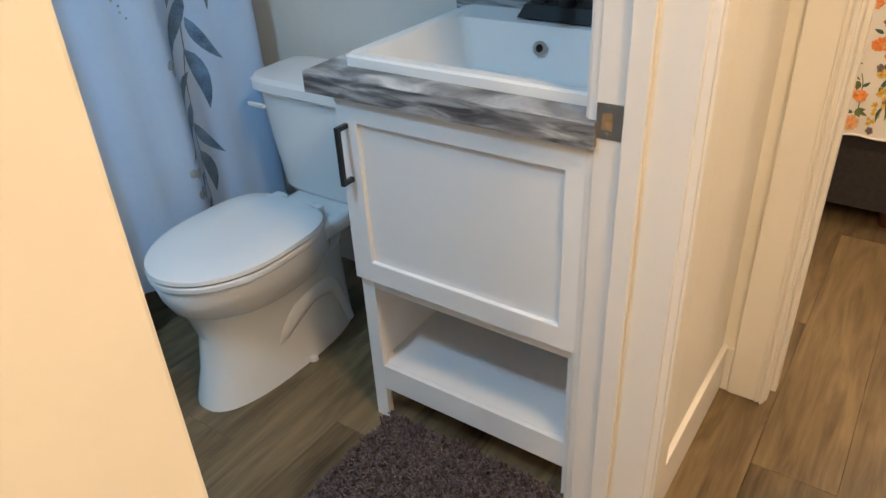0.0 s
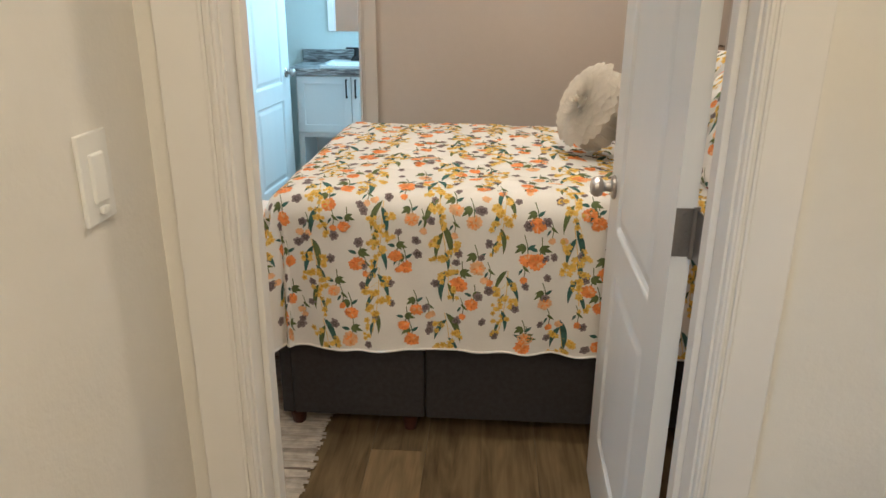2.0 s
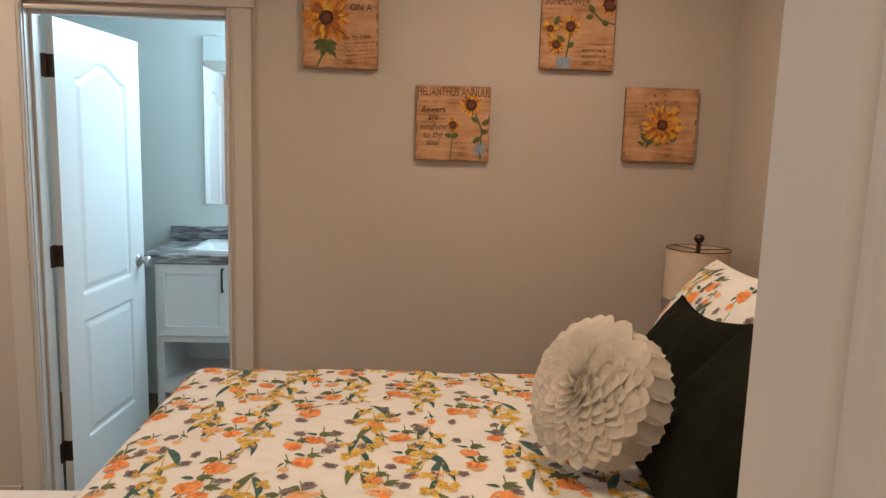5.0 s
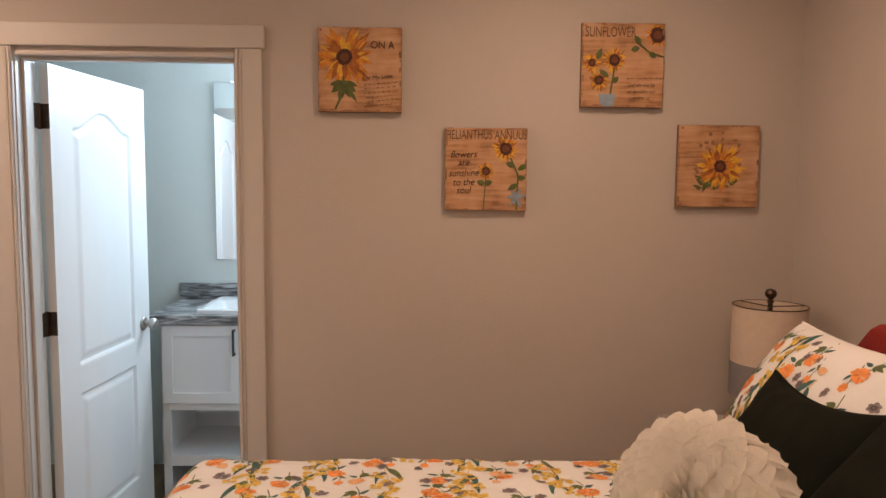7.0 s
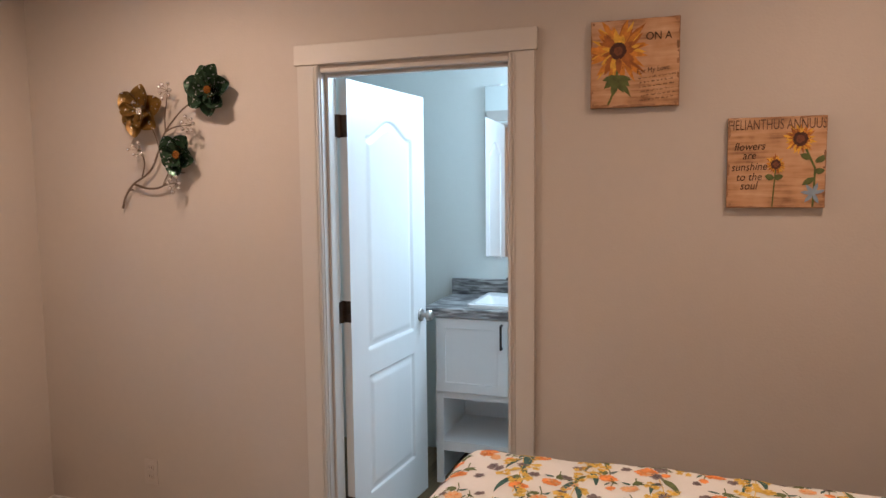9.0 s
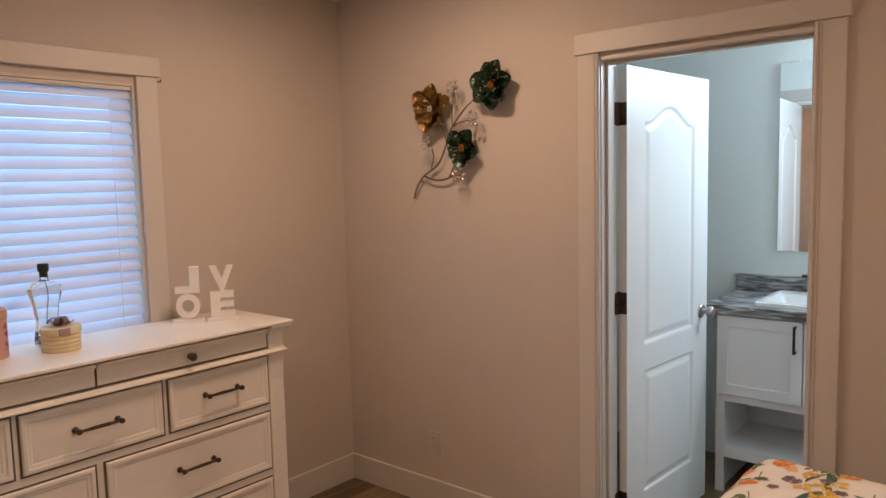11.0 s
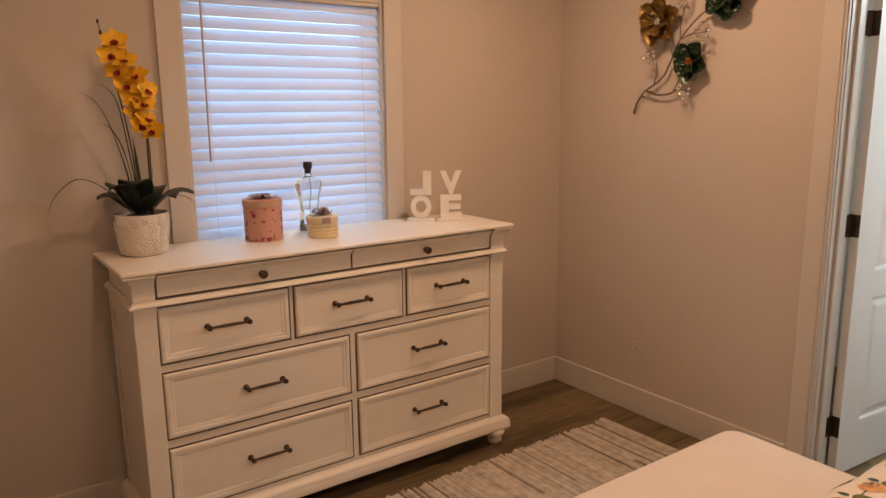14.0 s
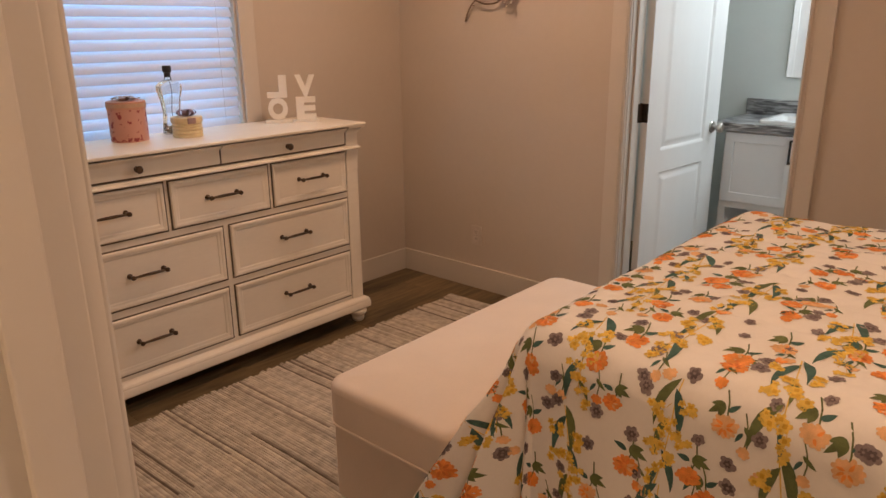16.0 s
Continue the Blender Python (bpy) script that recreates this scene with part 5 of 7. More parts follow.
part("lid", padded(-0.602, -0.085, 3.168, 4.410, 0.338, 0.478, 0.065, 0.028, 0.014), CREAM, bench, "padded cream lid")
for z, o in ((0.459, 0.0095), (0.342, 0.001)):
    c = 0.062
    loop = []
    for cx, cy, st in ((-0.085 - o - c, 4.410 - o - c, 0), (-0.602 + o + c, 4.410 - o - c, 90), (-0.602 + o + c, 3.168 + o + c, 180), (-0.085 - o - c, 3.168 + o + c, 270), (-0.085 - o - c, 4.410 - o - c, 0)):
        loop += [(cx + c * math.cos(radians(st + 22.5 * k)), cy + c * math.sin(radians(st + 22.5 * k)), z) for k in range(5 if len(loop) < 20 else 1)]
    part("piping", tube(loop, 0.0042, 8), CREAM, bench)
for x in (-0.53, -0.13):
    for y in (3.23, 4.35):
        part("foot", lathe([(0.020, 0.0), (0.026, 0.076)], 16, (x, y)), DARKWOOD, bench, "dark wooden foot")

# ---------------------------------------------------------------- rag rug
RAG = bpy.data.materials.new("rag_strips")
RAG.use_nodes = True
_n, _l = RAG.node_tree.nodes, RAG.node_tree.links
_g, _r = _n.new("ShaderNodeNewGeometry"), _n.new("ShaderNodeValToRGB")
_e = _r.color_ramp.elements
_e[0].position, _e[0].color = 0.0, (0.15, 0.115, 0.09, 1)
_e[1].position, _e[1].color = 1.0, (0.56, 0.50, 0.42, 1)
for pos, c in ((0.05, (0.22, 0.18, 0.15, 1)), (0.10, (0.42, 0.37, 0.31, 1)), (0.55, (0.50, 0.45, 0.39, 1))):
    _x = _e.new(pos)
    _x.color = c
_l.new(_g.outputs["Random Per Island"], _r.inputs[0])
_tc, _nz = _n.new("ShaderNodeTexCoord"), _n.new("ShaderNodeTexNoise")
_nz.inputs["Scale"].default_value, _nz.inputs["Detail"].default_value = 30, 4
_l.new(_tc.outputs["Object"], _nz.inputs["Vector"])
_mr = _n.new("ShaderNodeMapRange")
_mr.inputs[1].default_value, _mr.inputs[2].default_value, _mr.inputs[3].default_value, _mr.inputs[4].default_value = 0.3, 0.7, 0.72, 1.15
_l.new(_nz.outputs[0], _mr.inputs[0])
_sc = _n.new("ShaderNodeVectorMath")
_sc.operation = "SCALE"
_l.new(_r.outputs[0], _sc.inputs[0])
_l.new(_mr.outputs[0], _sc.inputs["Scale"])
_l.new(_sc.outputs[0], _n["Principled BSDF"].inputs["Base Color"])
_n["Principled BSDF"].inputs["Roughness"].default_value = 0.95

rug = thing("rag_rug", (0, 0, 0), "grey and cream woven rag rug between bench and dresser", "rug")
part("backing", boxed(-1.575, 0.255, 2.61, 4.905, 0.0, 0.0075), RAG, rug)
rnd = random.Random(5)
verts, faces = [], []
y = 2.605
while y < 4.91:
    w = rnd.uniform(0.008, 0.0155)
    parts_x = [-1.592 + rnd.uniform(-0.012, 0.012)]
    while parts_x[-1] < 0.1:
        parts_x.append(parts_x[-1] + rnd.uniform(0.35, 1.2))
    parts_x[-1] = 0.268 + rnd.uniform(-0.012, 0.012)
    for xa, xb in zip(parts_x, parts_x[1:]):
        n = max(3, int((xb - xa) / 0.05))
        base = len(verts)
        h = rnd.uniform(0.0095, 0.0115)
        for i in range(n + 1):
            x = xa + (xb - xa) * i / n
            yy = y + w / 2 + 0.006 * math.sin(x * 5.0) + 0.0022 * noise.noise((x * 14, y * 40, 1))
            hh2 = h + 0.003 * noise.noise((x * 22, y * 60, 3))
            for k, (o, z) in enumerate(((-0.56, 0.0055), (-0.36, hh2 * 0.9), (0.0, hh2), (0.36, hh2 * 0.9), (0.56, 0.0055))):
                verts.append((x, yy + o * w, z))
        for i in range(n):
            for k in range(4):
                a = base + i * 5 + k
                faces.append((a, a + 1, a + 6, a + 5))
    y += w
me = bpy.data.meshes.new("strips")
me.from_pydata(verts, [], faces)
me.materials.append(RAG)
me.shade_smooth()
strips = new("woven_strip", me)
strips.parent = rug
tagged(strips, kind="stuff")

# ---------------------------------------------------------------- nightstand and lamp
ns = thing("nightstand", (1.60, 4.55, 0), "greige painted wooden nightstand beside the bed", "nightstand")
GREIGE = material("greige_paint", (0.46, 0.42, 0.38), 0.5, vary=0.08, scale=8)
part("top", boxed(-0.02, 0.43, -0.02, 0.53, 0.745, 0.775, bevel=0.005), GREIGE, ns)
part("body", boxed(0.0, 0.42, 0.0, 0.51, 0.10, 0.745, bevel=0.003), GREIGE, ns)
for z0 in (0.125, 0.43):
    dr = part("drawer_front", boxed(-0.014, 0.0, 0.03, 0.48, z0, z0 + 0.29, bevel=0.004), GREIGE, ns)
    part("knob", lathe([(0.008, 0), (0.006, 0.008), (0.014, 0.016), (0.0, 0.026)], 16, axis=Matrix.Translation((-0.014, 0.255, z0 + 0.145)) @ pose(0, 0, 0, 0, -90, 0)), BRONZE, dr)
for x in (0.03, 0.39):
    for y in (0.03, 0.48):
        part("leg", boxed(x - 0.025, x + 0.025, y - 0.025, y + 0.025, 0.0, 0.10, bevel=0.003), GREIGE, ns)
SHADE = material("linen_shade", (0.66, 0.54, 0.42), 0.9, vary=0.06, scale=50, bump=0.0005, bump_scale=500)
SHADEG = material("grey_shade_band", (0.24, 0.22, 0.22), 0.9, vary=0.08, scale=50)
lp = thing("table_lamp", (1.862, 4.85, 0.775), "table lamp with a cream drum shade and dark finial", "lamp")
part("foot", lathe([(0.070, 0.0), (0.072, 0.012), (0.05, 0.022), (0.02, 0.03)], 28), BRONZE, lp)
part("stem", lathe([(0.018, 0.03), (0.040, 0.08), (0.030, 0.15), (0.010, 0.20), (0.008, 0.445)], 24), BRONZE, lp)
sh = part("shade", lathe([(0.112, 0.250), (0.115, 0.250), (0.115, 0.437), (0.112, 0.437), (0.112, 0.250)], 48, cap=False), SHADE, lp)
part("lower_band", lathe([(0.1162, 0.142), (0.1175, 0.142), (0.1175, 0.252), (0.1162, 0.252)], 48, cap=False), SHADEG, sh, "grey lower band of the shade")
part("rim", lathe([(0.1125, 0.436), (0.1160, 0.436), (0.1160, 0.439), (0.1125, 0.439), (0.1125, 0.436)], 48, cap=False), BRONZE, sh)
for a in (0, 120, 240):
    part("spider_arm", tube([(0, 0, 0.434), (0.111 * math.cos(radians(a)), 0.111 * math.sin(radians(a)), 0.437)], 0.002, 6), BRONZE, sh)
part("finial", lathe([(0.006, 0.430), (0.007, 0.445), (0.012, 0.449), (0.006, 0.457), (0.017, 0.469), (0.019, 0.479), (0.014, 0.489), (0.0, 0.494)], 20), BRONZE, lp)


# ---------------------------------------------------------------- sunflower pictures on the far wall
def aged_board(name):
    """Whitewashed planks: pinkish boards with brown stains and streaks."""
    m = material(name, (0.62, 0.40, 0.26), 0.7, bump=0.0004, bump_scale=60)
    n, l = m.node_tree.nodes, m.node_tree.links
    tc = n.new("ShaderNodeTexCoord")
    acc = None
    for sc, st, w in ((9.0, (1, 1, 1), 0.6), (6.0, (1, 1, 14), 0.4)):
        mp = n.new("ShaderNodeMapping")
        mp.inputs["Scale"].default_value = st
        l.new(tc.outputs["Object"], mp.inputs[0])
        t = n.new("ShaderNodeTexNoise")
        t.inputs["Scale"].default_value, t.inputs["Detail"].default_value = sc, 6
        l.new(mp.outputs[0], t.inputs["Vector"])
        k = n.new("ShaderNodeMath")
        k.operation = "MULTIPLY_ADD"
        l.new(t.outputs[0], k.inputs[0])
        k.inputs[1].default_value = w
        if acc:
            l.new(acc, k.inputs[2])
        else:
            k.inputs[2].default_value = 0.0
        acc = k.outputs[0]
    r = n.new("ShaderNodeValToRGB")
    e = r.color_ramp.elements
    e[0].position, e[0].color = 0.36, (0.22, 0.10, 0.045, 1)
    e[1].position, e[1].color = 0.68, (0.66, 0.42, 0.25, 1)
    mid = e.new(0.48)
    mid.color = (0.50, 0.27, 0.125, 1)
    l.new(acc, r.inputs[0])
    l.new(r.outputs[0], n["Principled BSDF"].inputs["Base Color"])
    return m


BOARD = aged_board("distressed_board")
BOARDEDGE = material("board_edge", (0.22, 0.13, 0.08), 0.7, vary=0.4, scale=14)
SUNP = material("sunflower_petal", (0.72, 0.40, 0.03), 0.7, vary=0.3, scale=60)
SUNO = material("sunflower_orange", (0.58, 0.22, 0.02), 0.7, vary=0.35, scale=60)
SUND = material("sunflower_shadow", (0.34, 0.11, 0.015), 0.7, vary=0.4, scale=60)
SUNC = material("sunflower_heart", (0.07, 0.025, 0.012), 0.8, vary=0.4, scale=120)
SUNL = material("painted_leaf", (0.10, 0.12, 0.03), 0.7, vary=0.4, scale=50)
HEARTC = material("sunflower_core", (0.16, 0.05, 0.02), 0.8, vary=0.4, scale=120)
INK = material("brown_ink", (0.06, 0.035, 0.025), 0.8, vary=0.2)
OLDINK = material("worn_lettering", (0.15, 0.085, 0.055), 0.85, vary=0.7, scale=50)
BLUEP = material("painted_blue", (0.25, 0.32, 0.40), 0.8, vary=0.2, scale=50)
FADE = material("faded_paint", (0.30, 0.155, 0.075), 0.8, vary=0.5, scale=40)
PALE = material("pale_paint", (0.68, 0.50, 0.36), 0.8, vary=0.2, scale=30)


class Picture:
    """A square painted board; local x to the right, z up, from its centre; its face looks to -y."""

    def __init__(self, x, z, label):
        self.t = thing("sunflower_picture", (x, YF, z), label, "picture", "pictures on the wall")
        self.s = 0.1425
        s = self.s
        part("board", boxed(-s, s, -0.024, -0.001, -s, s, bevel=0.002), (BOARD), self.t)
        part("edge", boxed(-s - 0.0005, s + 0.0005, -0.0205, -0.0015, -s - 0.0005, s + 0.0005), BOARDEDGE, self.t)
        self.bms = {}
        self.count = 0
        self.r = random.Random(int(x * 100))

    def bm(self, name):
        return self.bms.setdefault(name, bmesh.new())

    def poly(self, name, pts, lift=0.0):
        b = self.bm(name)
        self.count += 1
        y = -0.0244 - lift - 0.000008 * self.count
        f = b.faces.new([b.verts.new((max(-self.s, min(self.s, x)), y, max(-self.s, min(self.s, z)))) for x, z in pts])

    def petal(self, name, x, z, ang, ln, w, lift):
        c, s = math.cos(ang), math.sin(ang)
        pts = []
        for q, h in ((0, 0.3), (0.35, 1.0), (0.7, 0.8), (1, 0.0), (0.7, -0.8), (0.35, -1.0), (0, -0.3)):
            a, b = ln * q, w / 2 * h
            pts.append((x + a * c - b * s, z + a * s + b * c))
        self.poly(name, pts, lift)

    def sunflower(self, x, z, R, petals, heart=0.34, n=18):
        """Ragged petals in three layers, then a dark heart with an uneven rim."""
        r = self.r
        other = "petal_orange" if petals == "petal" else "petal"
        for ring, (k, names) in enumerate(((1.08, (petals, "petal_dark", other)), (0.95, (petals, petals, other)), (0.80, (petals, petals, "petal_dark")), (0.62, (other, "petal_dark")))):
            for i in range(int(n * 1.7)):
                a = TAU * (i + 0.33 * ring) / int(n * 1.7) + r.uniform(-0.2, 0.2)
                self.petal(r.choice(names), x + 0.15 * R * math.cos(a), z + 0.15 * R * math.sin(a), a + r.uniform(-0.25, 0.25), R * k * r.uniform(0.55, 0.95), R * r.uniform(0.11, 0.22), 0.0002 * ring)
        m = 26
        for nm, q, up in (("heart", 1.0, 0.0007), ("heart_centre", 0.55, 0.0009)):
            self.poly(nm, [(x + R * heart * q * r.uniform(0.84, 1.08) * math.cos(TAU * i / m), z + R * heart * q * r.uniform(0.84, 1.08) * math.sin(TAU * i / m)) for i in range(m)], up)

    def leaf(self, x, z, ang, ln, w):
        self.petal("leaf", x, z, ang, ln, w, 0.0002)

    def line(self, pts, w, name="leaf"):
        for (xa, za), (xb, zb) in zip(pts, pts[1:]):
            d = math.hypot(xb - xa, zb - za)
            ox, oz = -(zb - za) / d * w / 2, (xb - xa) / d * w / 2
            self.poly(name, [(xa + ox, za + oz), (xb + ox, zb + oz), (xb - ox, zb - oz), (xa - ox, za - oz)], 0.0001)

    def text(self, body, x, z, size, squeeze=1.0, turn=0.0, mat=None, slant=0.0):
        me = text_mesh(body, size, 0.0004, -0.0001 if slant else 0.0)
        b = bmesh.new()
        b.from_mesh(me)
        bpy.data.meshes.remove(me)
        c, s = math.cos(turn), math.sin(turn)
        for v in b.verts:
            px, pz = (v.co.x + slant * v.co.y) * squeeze, v.co.y
            v.co = Vector((max(-self.s + 0.001, min(self.s - 0.001, x + px * c - pz * s)), -0.0256 + v.co.z, z + px * s + pz * c))
        part("lettering", b, mat or INK, self.t, "brown painted lettering", smooth=False)

    def bars(self, x, z, w, rows, dz, turn=0.0):
        r = self.r
        for i in range(rows):
            zz = z - i * dz
            a = -w / 2 * r.uniform(0.75, 1)
            while a < w / 2 * 0.95:
                l = r.uniform(0.006, 0.018)
                c, s = math.cos(turn), math.sin(turn)
                k = int(l / 0.0016)
                stroke = [(a + 0.0016 * j, (0.0 if j % 2 else r.uniform(0.002, 0.0065))) for j in range(k + 1)]
                self.line([(x + p * c - q * s, zz + p * s + q * c) for p, q in stroke], 0.0009, "lines")
                a += l + 0.004

    def worn(self):
        r = self.r
        for _ in range(54):
            side = r.choice((0, 1, 2, 3))
            u = r.uniform(-self.s, self.s)
            d = 0.0015 + 0.009 * r.random() ** 3
            l = r.uniform(0.006, 0.045)
            e = self.s - d / 2
            cx, cz, w, h = ((u, e, l, d), (u, -e, l, d), (e, u, d, l), (-e, u, d, l))[side]
            pts = [(cx + w / 2 * math.cos(TAU * k / 9) * r.uniform(0.7, 1.1), cz + h / 2 * math.sin(TAU * k / 9) * r.uniform(0.6, 1.1)) for k in range(9)]
            self.poly("worn_edge", pts, 0.00005)
        for cx in (-1, 1):
            for cz in (-1, 1):
                pts = [(cx * (self.s - 0.010) + 0.005 * math.cos(TAU * k / 9) * r.uniform(0.6, 1.2), cz * (self.s - 0.010) + 0.005 * math.sin(TAU * k / 9) * r.uniform(0.6, 1.2)) for k in range(9)]
                self.poly("worn_edge", pts, 0.00005)

    def done(self):
        self.worn()
        mats = {"petal": SUNP, "petal_orange": SUNO, "petal_dark": SUND, "heart": SUNC, "heart_centre": HEARTC, "leaf": SUNL, "lines": INK, "worn_edge": FADE, "blue": BLUEP, "wash": FADE, "pale": PALE}
        for k, b in self.bms.items():
            part("painted_" + k if k != "lines" else "small_writing", b, mats[k], self.t, smooth=False)["kind"] = "stuff"


p = Picture(0.511, 1.984, "distressed board painted with an orange sunflower and writing")
p.sunflower(-0.052, 0.042, 0.104, "petal_orange", 0.27, 13)
for a, l, w in ((-2.4, 0.058, 0.024), (-1.2, 0.06, 0.026), (-0.7, 0.055, 0.022), (-1.8, 0.07, 0.026), (-2.9, 0.05, 0.02), (-0.3, 0.05, 0.018), (-1.0, 0.085, 0.016)):
    p.leaf(-0.055, -0.040, a, l, w)
p.line([(-0.055, -0.02), (-0.06, -0.08), (-0.085, -0.135)], 0.007)
p.text("ON A", 0.077, 0.072, 0.036, 0.9)
p.text("For My Love", 0.060, -0.032, 0.024, 0.85, 0.12, None, 0.2)
p.bars(0.070, -0.048, 0.115, 6, 0.0145, 0.10)
p.done()
p = Picture(0.948, 1.649, "distressed board painted with two sunflowers and handwriting")
p.text("HELIANTHUS ANNUUS", 0.0, 0.104, 0.046, 0.60, 0.0, OLDINK)
for i, (w, z) in enumerate((("flowers", 0.040), ("are", 0.012), ("sunshine", -0.024), ("to the", -0.056), ("soul", -0.084))):
    p.text(w, -0.078, z, 0.036, 0.85, 0.03, None, 0.25)
p.sunflower(0.068, 0.072, 0.050, "petal", 0.46, 14)
p.sunflower(0.000, -0.006, 0.031, "petal", 0.5, 14)
p.line([(0.000, -0.02), (-0.008, -0.145)], 0.004)
p.line([(0.085, 0.04), (0.112, -0.02), (0.108, -0.14)], 0.006)
for x, z, a, l in ((0.112, 0.0, 0.5, 0.04), (0.10, 0.01, 2.7, 0.035), (0.11, -0.05, 3.7, 0.04), (0.11, -0.03, 0.1, 0.03), (-0.004, -0.05, 0.3, 0.028), (-0.005, -0.05, 2.8, 0.028)):
    p.leaf(x, z, a, l, 0.020)
for a in (0.3, 1.2, 2.2, 3.0, 4.0, 5.2):
    p.petal("blue", 0.108, -0.098, a, 0.036, 0.012, 0.0004)
p.done()
p = Picture(1.416, 2.010, "distressed board painted with sunflowers in a jar and writing")
p.text("SUNFLOWER", -0.045, 0.096, 0.050, 0.60, 0.0, OLDINK)
p.sunflower(0.118, 0.104, 0.046, "petal_orange", 0.62, 14)
p.sunflower(-0.030, 0.018, 0.045, "petal", 0.46, 16)
p.sunflower(-0.108, 0.008, 0.034, "petal", 0.40, 14)
p.sunflower(-0.082, -0.052, 0.040, "petal", 0.42, 14)
p.line([(-0.03, -0.01), (-0.042, -0.10)], 0.006)
p.line([(0.06, 0.07), (0.09, 0.045), (0.14, 0.03)], 0.005)
for x, z, a, l in ((0.06, 0.07, 2.2, 0.04), (0.055, 0.06, 3.4, 0.03), (0.09, 0.045, 5.6, 0.03), (-0.05, -0.04, 2.5, 0.04), (-0.035, -0.06, 0.8, 0.03), (-0.09, 0.02, 1.2, 0.04)):
    p.leaf(x, z, a, l, 0.020)
p.poly("blue", [(-0.082, -0.098), (-0.022, -0.098), (-0.030, -0.140), (-0.074, -0.140)], 0.0003)
p.bars(0.066, -0.046, 0.135, 1, 0.02)
for w, z in (("and we live by", -0.072), ("an invisible sun", -0.094), ("within us", -0.116)):
    p.text(w, 0.066, z, 0.0185, 0.88, 0.0, None, 0.25)
p.done()
p = Picture(1.764, 1.667, "distressed board painted with one large sunflower")
r5 = random.Random(8)
for _ in range(40):
    a, d = r5.uniform(0, TAU), r5.uniform(0.0, 0.085)
    x, z = d * math.cos(a), 0.02 + 1.2 * d * math.sin(a)
    p.poly("wash", [(x + r5.uniform(0.004, 0.010) * math.cos(TAU * k / 8), z + r5.uniform(0.004, 0.010) * math.sin(TAU * k / 8)) for k in range(8)], 0.00003 + 0.000004 * _)
for k in range(26):
    p.leaf(r5.uniform(-0.06, 0.06), r5.uniform(-0.095, -0.05), r5.uniform(0.3, 2.9), r5.uniform(0.025, 0.05), 0.010)
p.sunflower(0.006, 0.0, 0.090, "petal", 0.26, 17)
p.done()

# ---------------------------------------------------------------- metal flower on the far wall
GOLDM = material("gold_enamel", (0.34, 0.20, 0.05), 0.36, 0.45, vary=0.45, scale=40, bump=0.002, bump_scale=60)
GREENM = material("green_enamel", (0.070, 0.130, 0.080), 0.20, 0.5, vary=0.5, scale=50, bump=0.002, bump_scale=60)


def glint_flecked(m, amount):
    """Pale ragged flecks in the enamel's colour, standing for highlights on the shiny petals."""
    n, l = m.node_tree.nodes, m.node_tree.links
    b = n["Principled BSDF"]
    base = b.inputs["Base Color"].links[0].from_socket
    t, r, x = n.new("ShaderNodeTexNoise"), n.new("ShaderNodeMapRange"), n.new("ShaderNodeMix")
    tc = n.new("ShaderNodeTexCoord")
    l.new(tc.outputs["Object"], t.inputs["Vector"])
    t.inputs["Scale"].default_value, t.inputs["Detail"].default_value = 75, 3
    r.inputs[1].default_value, r.inputs[2].default_value = amount, amount + 0.03
    l.new(t.outputs[0], r.inputs[0])
    x.data_type = "RGBA"
    l.new(r.outputs[0], x.inputs[0])
    l.new(base, x.inputs[6])
    x.inputs[7].default_value = (0.88, 0.88, 0.84, 1)
    l.new(x.outputs[2], b.inputs["Base Color"])


glint_flecked(GREENM, 0.625)
glint_flecked(GOLDM, 0.63)
WIREM = material("antique_wire", (0.22, 0.17, 0.13), 0.35, 0.8, vary=0.2, scale=60)
SILVER = material("polished_bead", (0.85, 0.82, 0.80), 0.12, 0.9, vary=0.05)

wf = thing("metal_wall_flower", (-1.35, YF, 1.75), "enamelled metal flower spray with bead sprigs on the wall", "wall art")
stems = [((-0.285, -0.02, -0.250), (-0.262, -0.022, -0.195), (-0.215, -0.025, -0.145), (-0.12, -0.03, -0.090), (-0.065, -0.035, 0.0), (-0.03, -0.035, 0.07), (0.05, -0.035, 0.150), (0.13, -0.04, 0.195)),
         ((-0.215, -0.025, -0.145), (-0.14, -0.028, -0.165), (-0.06, -0.03, -0.155), (0.005, -0.035, -0.10), (0.03, -0.04, -0.04)),
         ((-0.065, -0.035, 0.0), (-0.08, -0.04, 0.06), (-0.12, -0.04, 0.13)),
         ((-0.165, -0.03, -0.115), (-0.145, -0.035, -0.06), (-0.155, -0.04, -0.01)),
         ((-0.03, -0.035, 0.07), (0.02, -0.035, 0.088), (0.09, -0.04, 0.092)),
         ((-0.03, -0.035, 0.07), (-0.03, -0.035, 0.13), (-0.01, -0.04, 0.21)),
         ((-0.06, -0.03, -0.155), (-0.01, -0.035, -0.145), (0.03, -0.04, -0.148)),
         ((-0.06, -0.03, -0.155), (-0.02, -0.03, -0.08), (-0.02, -0.03, -0.01))]
for i, s in enumerate(stems):
    path = smooth_path(s, 7)
    part("stem", tube(path, [(0.0052 if i < 2 else 0.0032) * (1 - 0.35 * k / len(path)) for k in range(len(path))], 8), WIREM, wf)
for x, z in ((-0.24, -0.17), (-0.05, -0.02), (0.03, -0.10)):
    part("wall_peg", tube([(x, -0.024, z), (x, 0.0, z)], 0.003, 6), WIREM, wf)


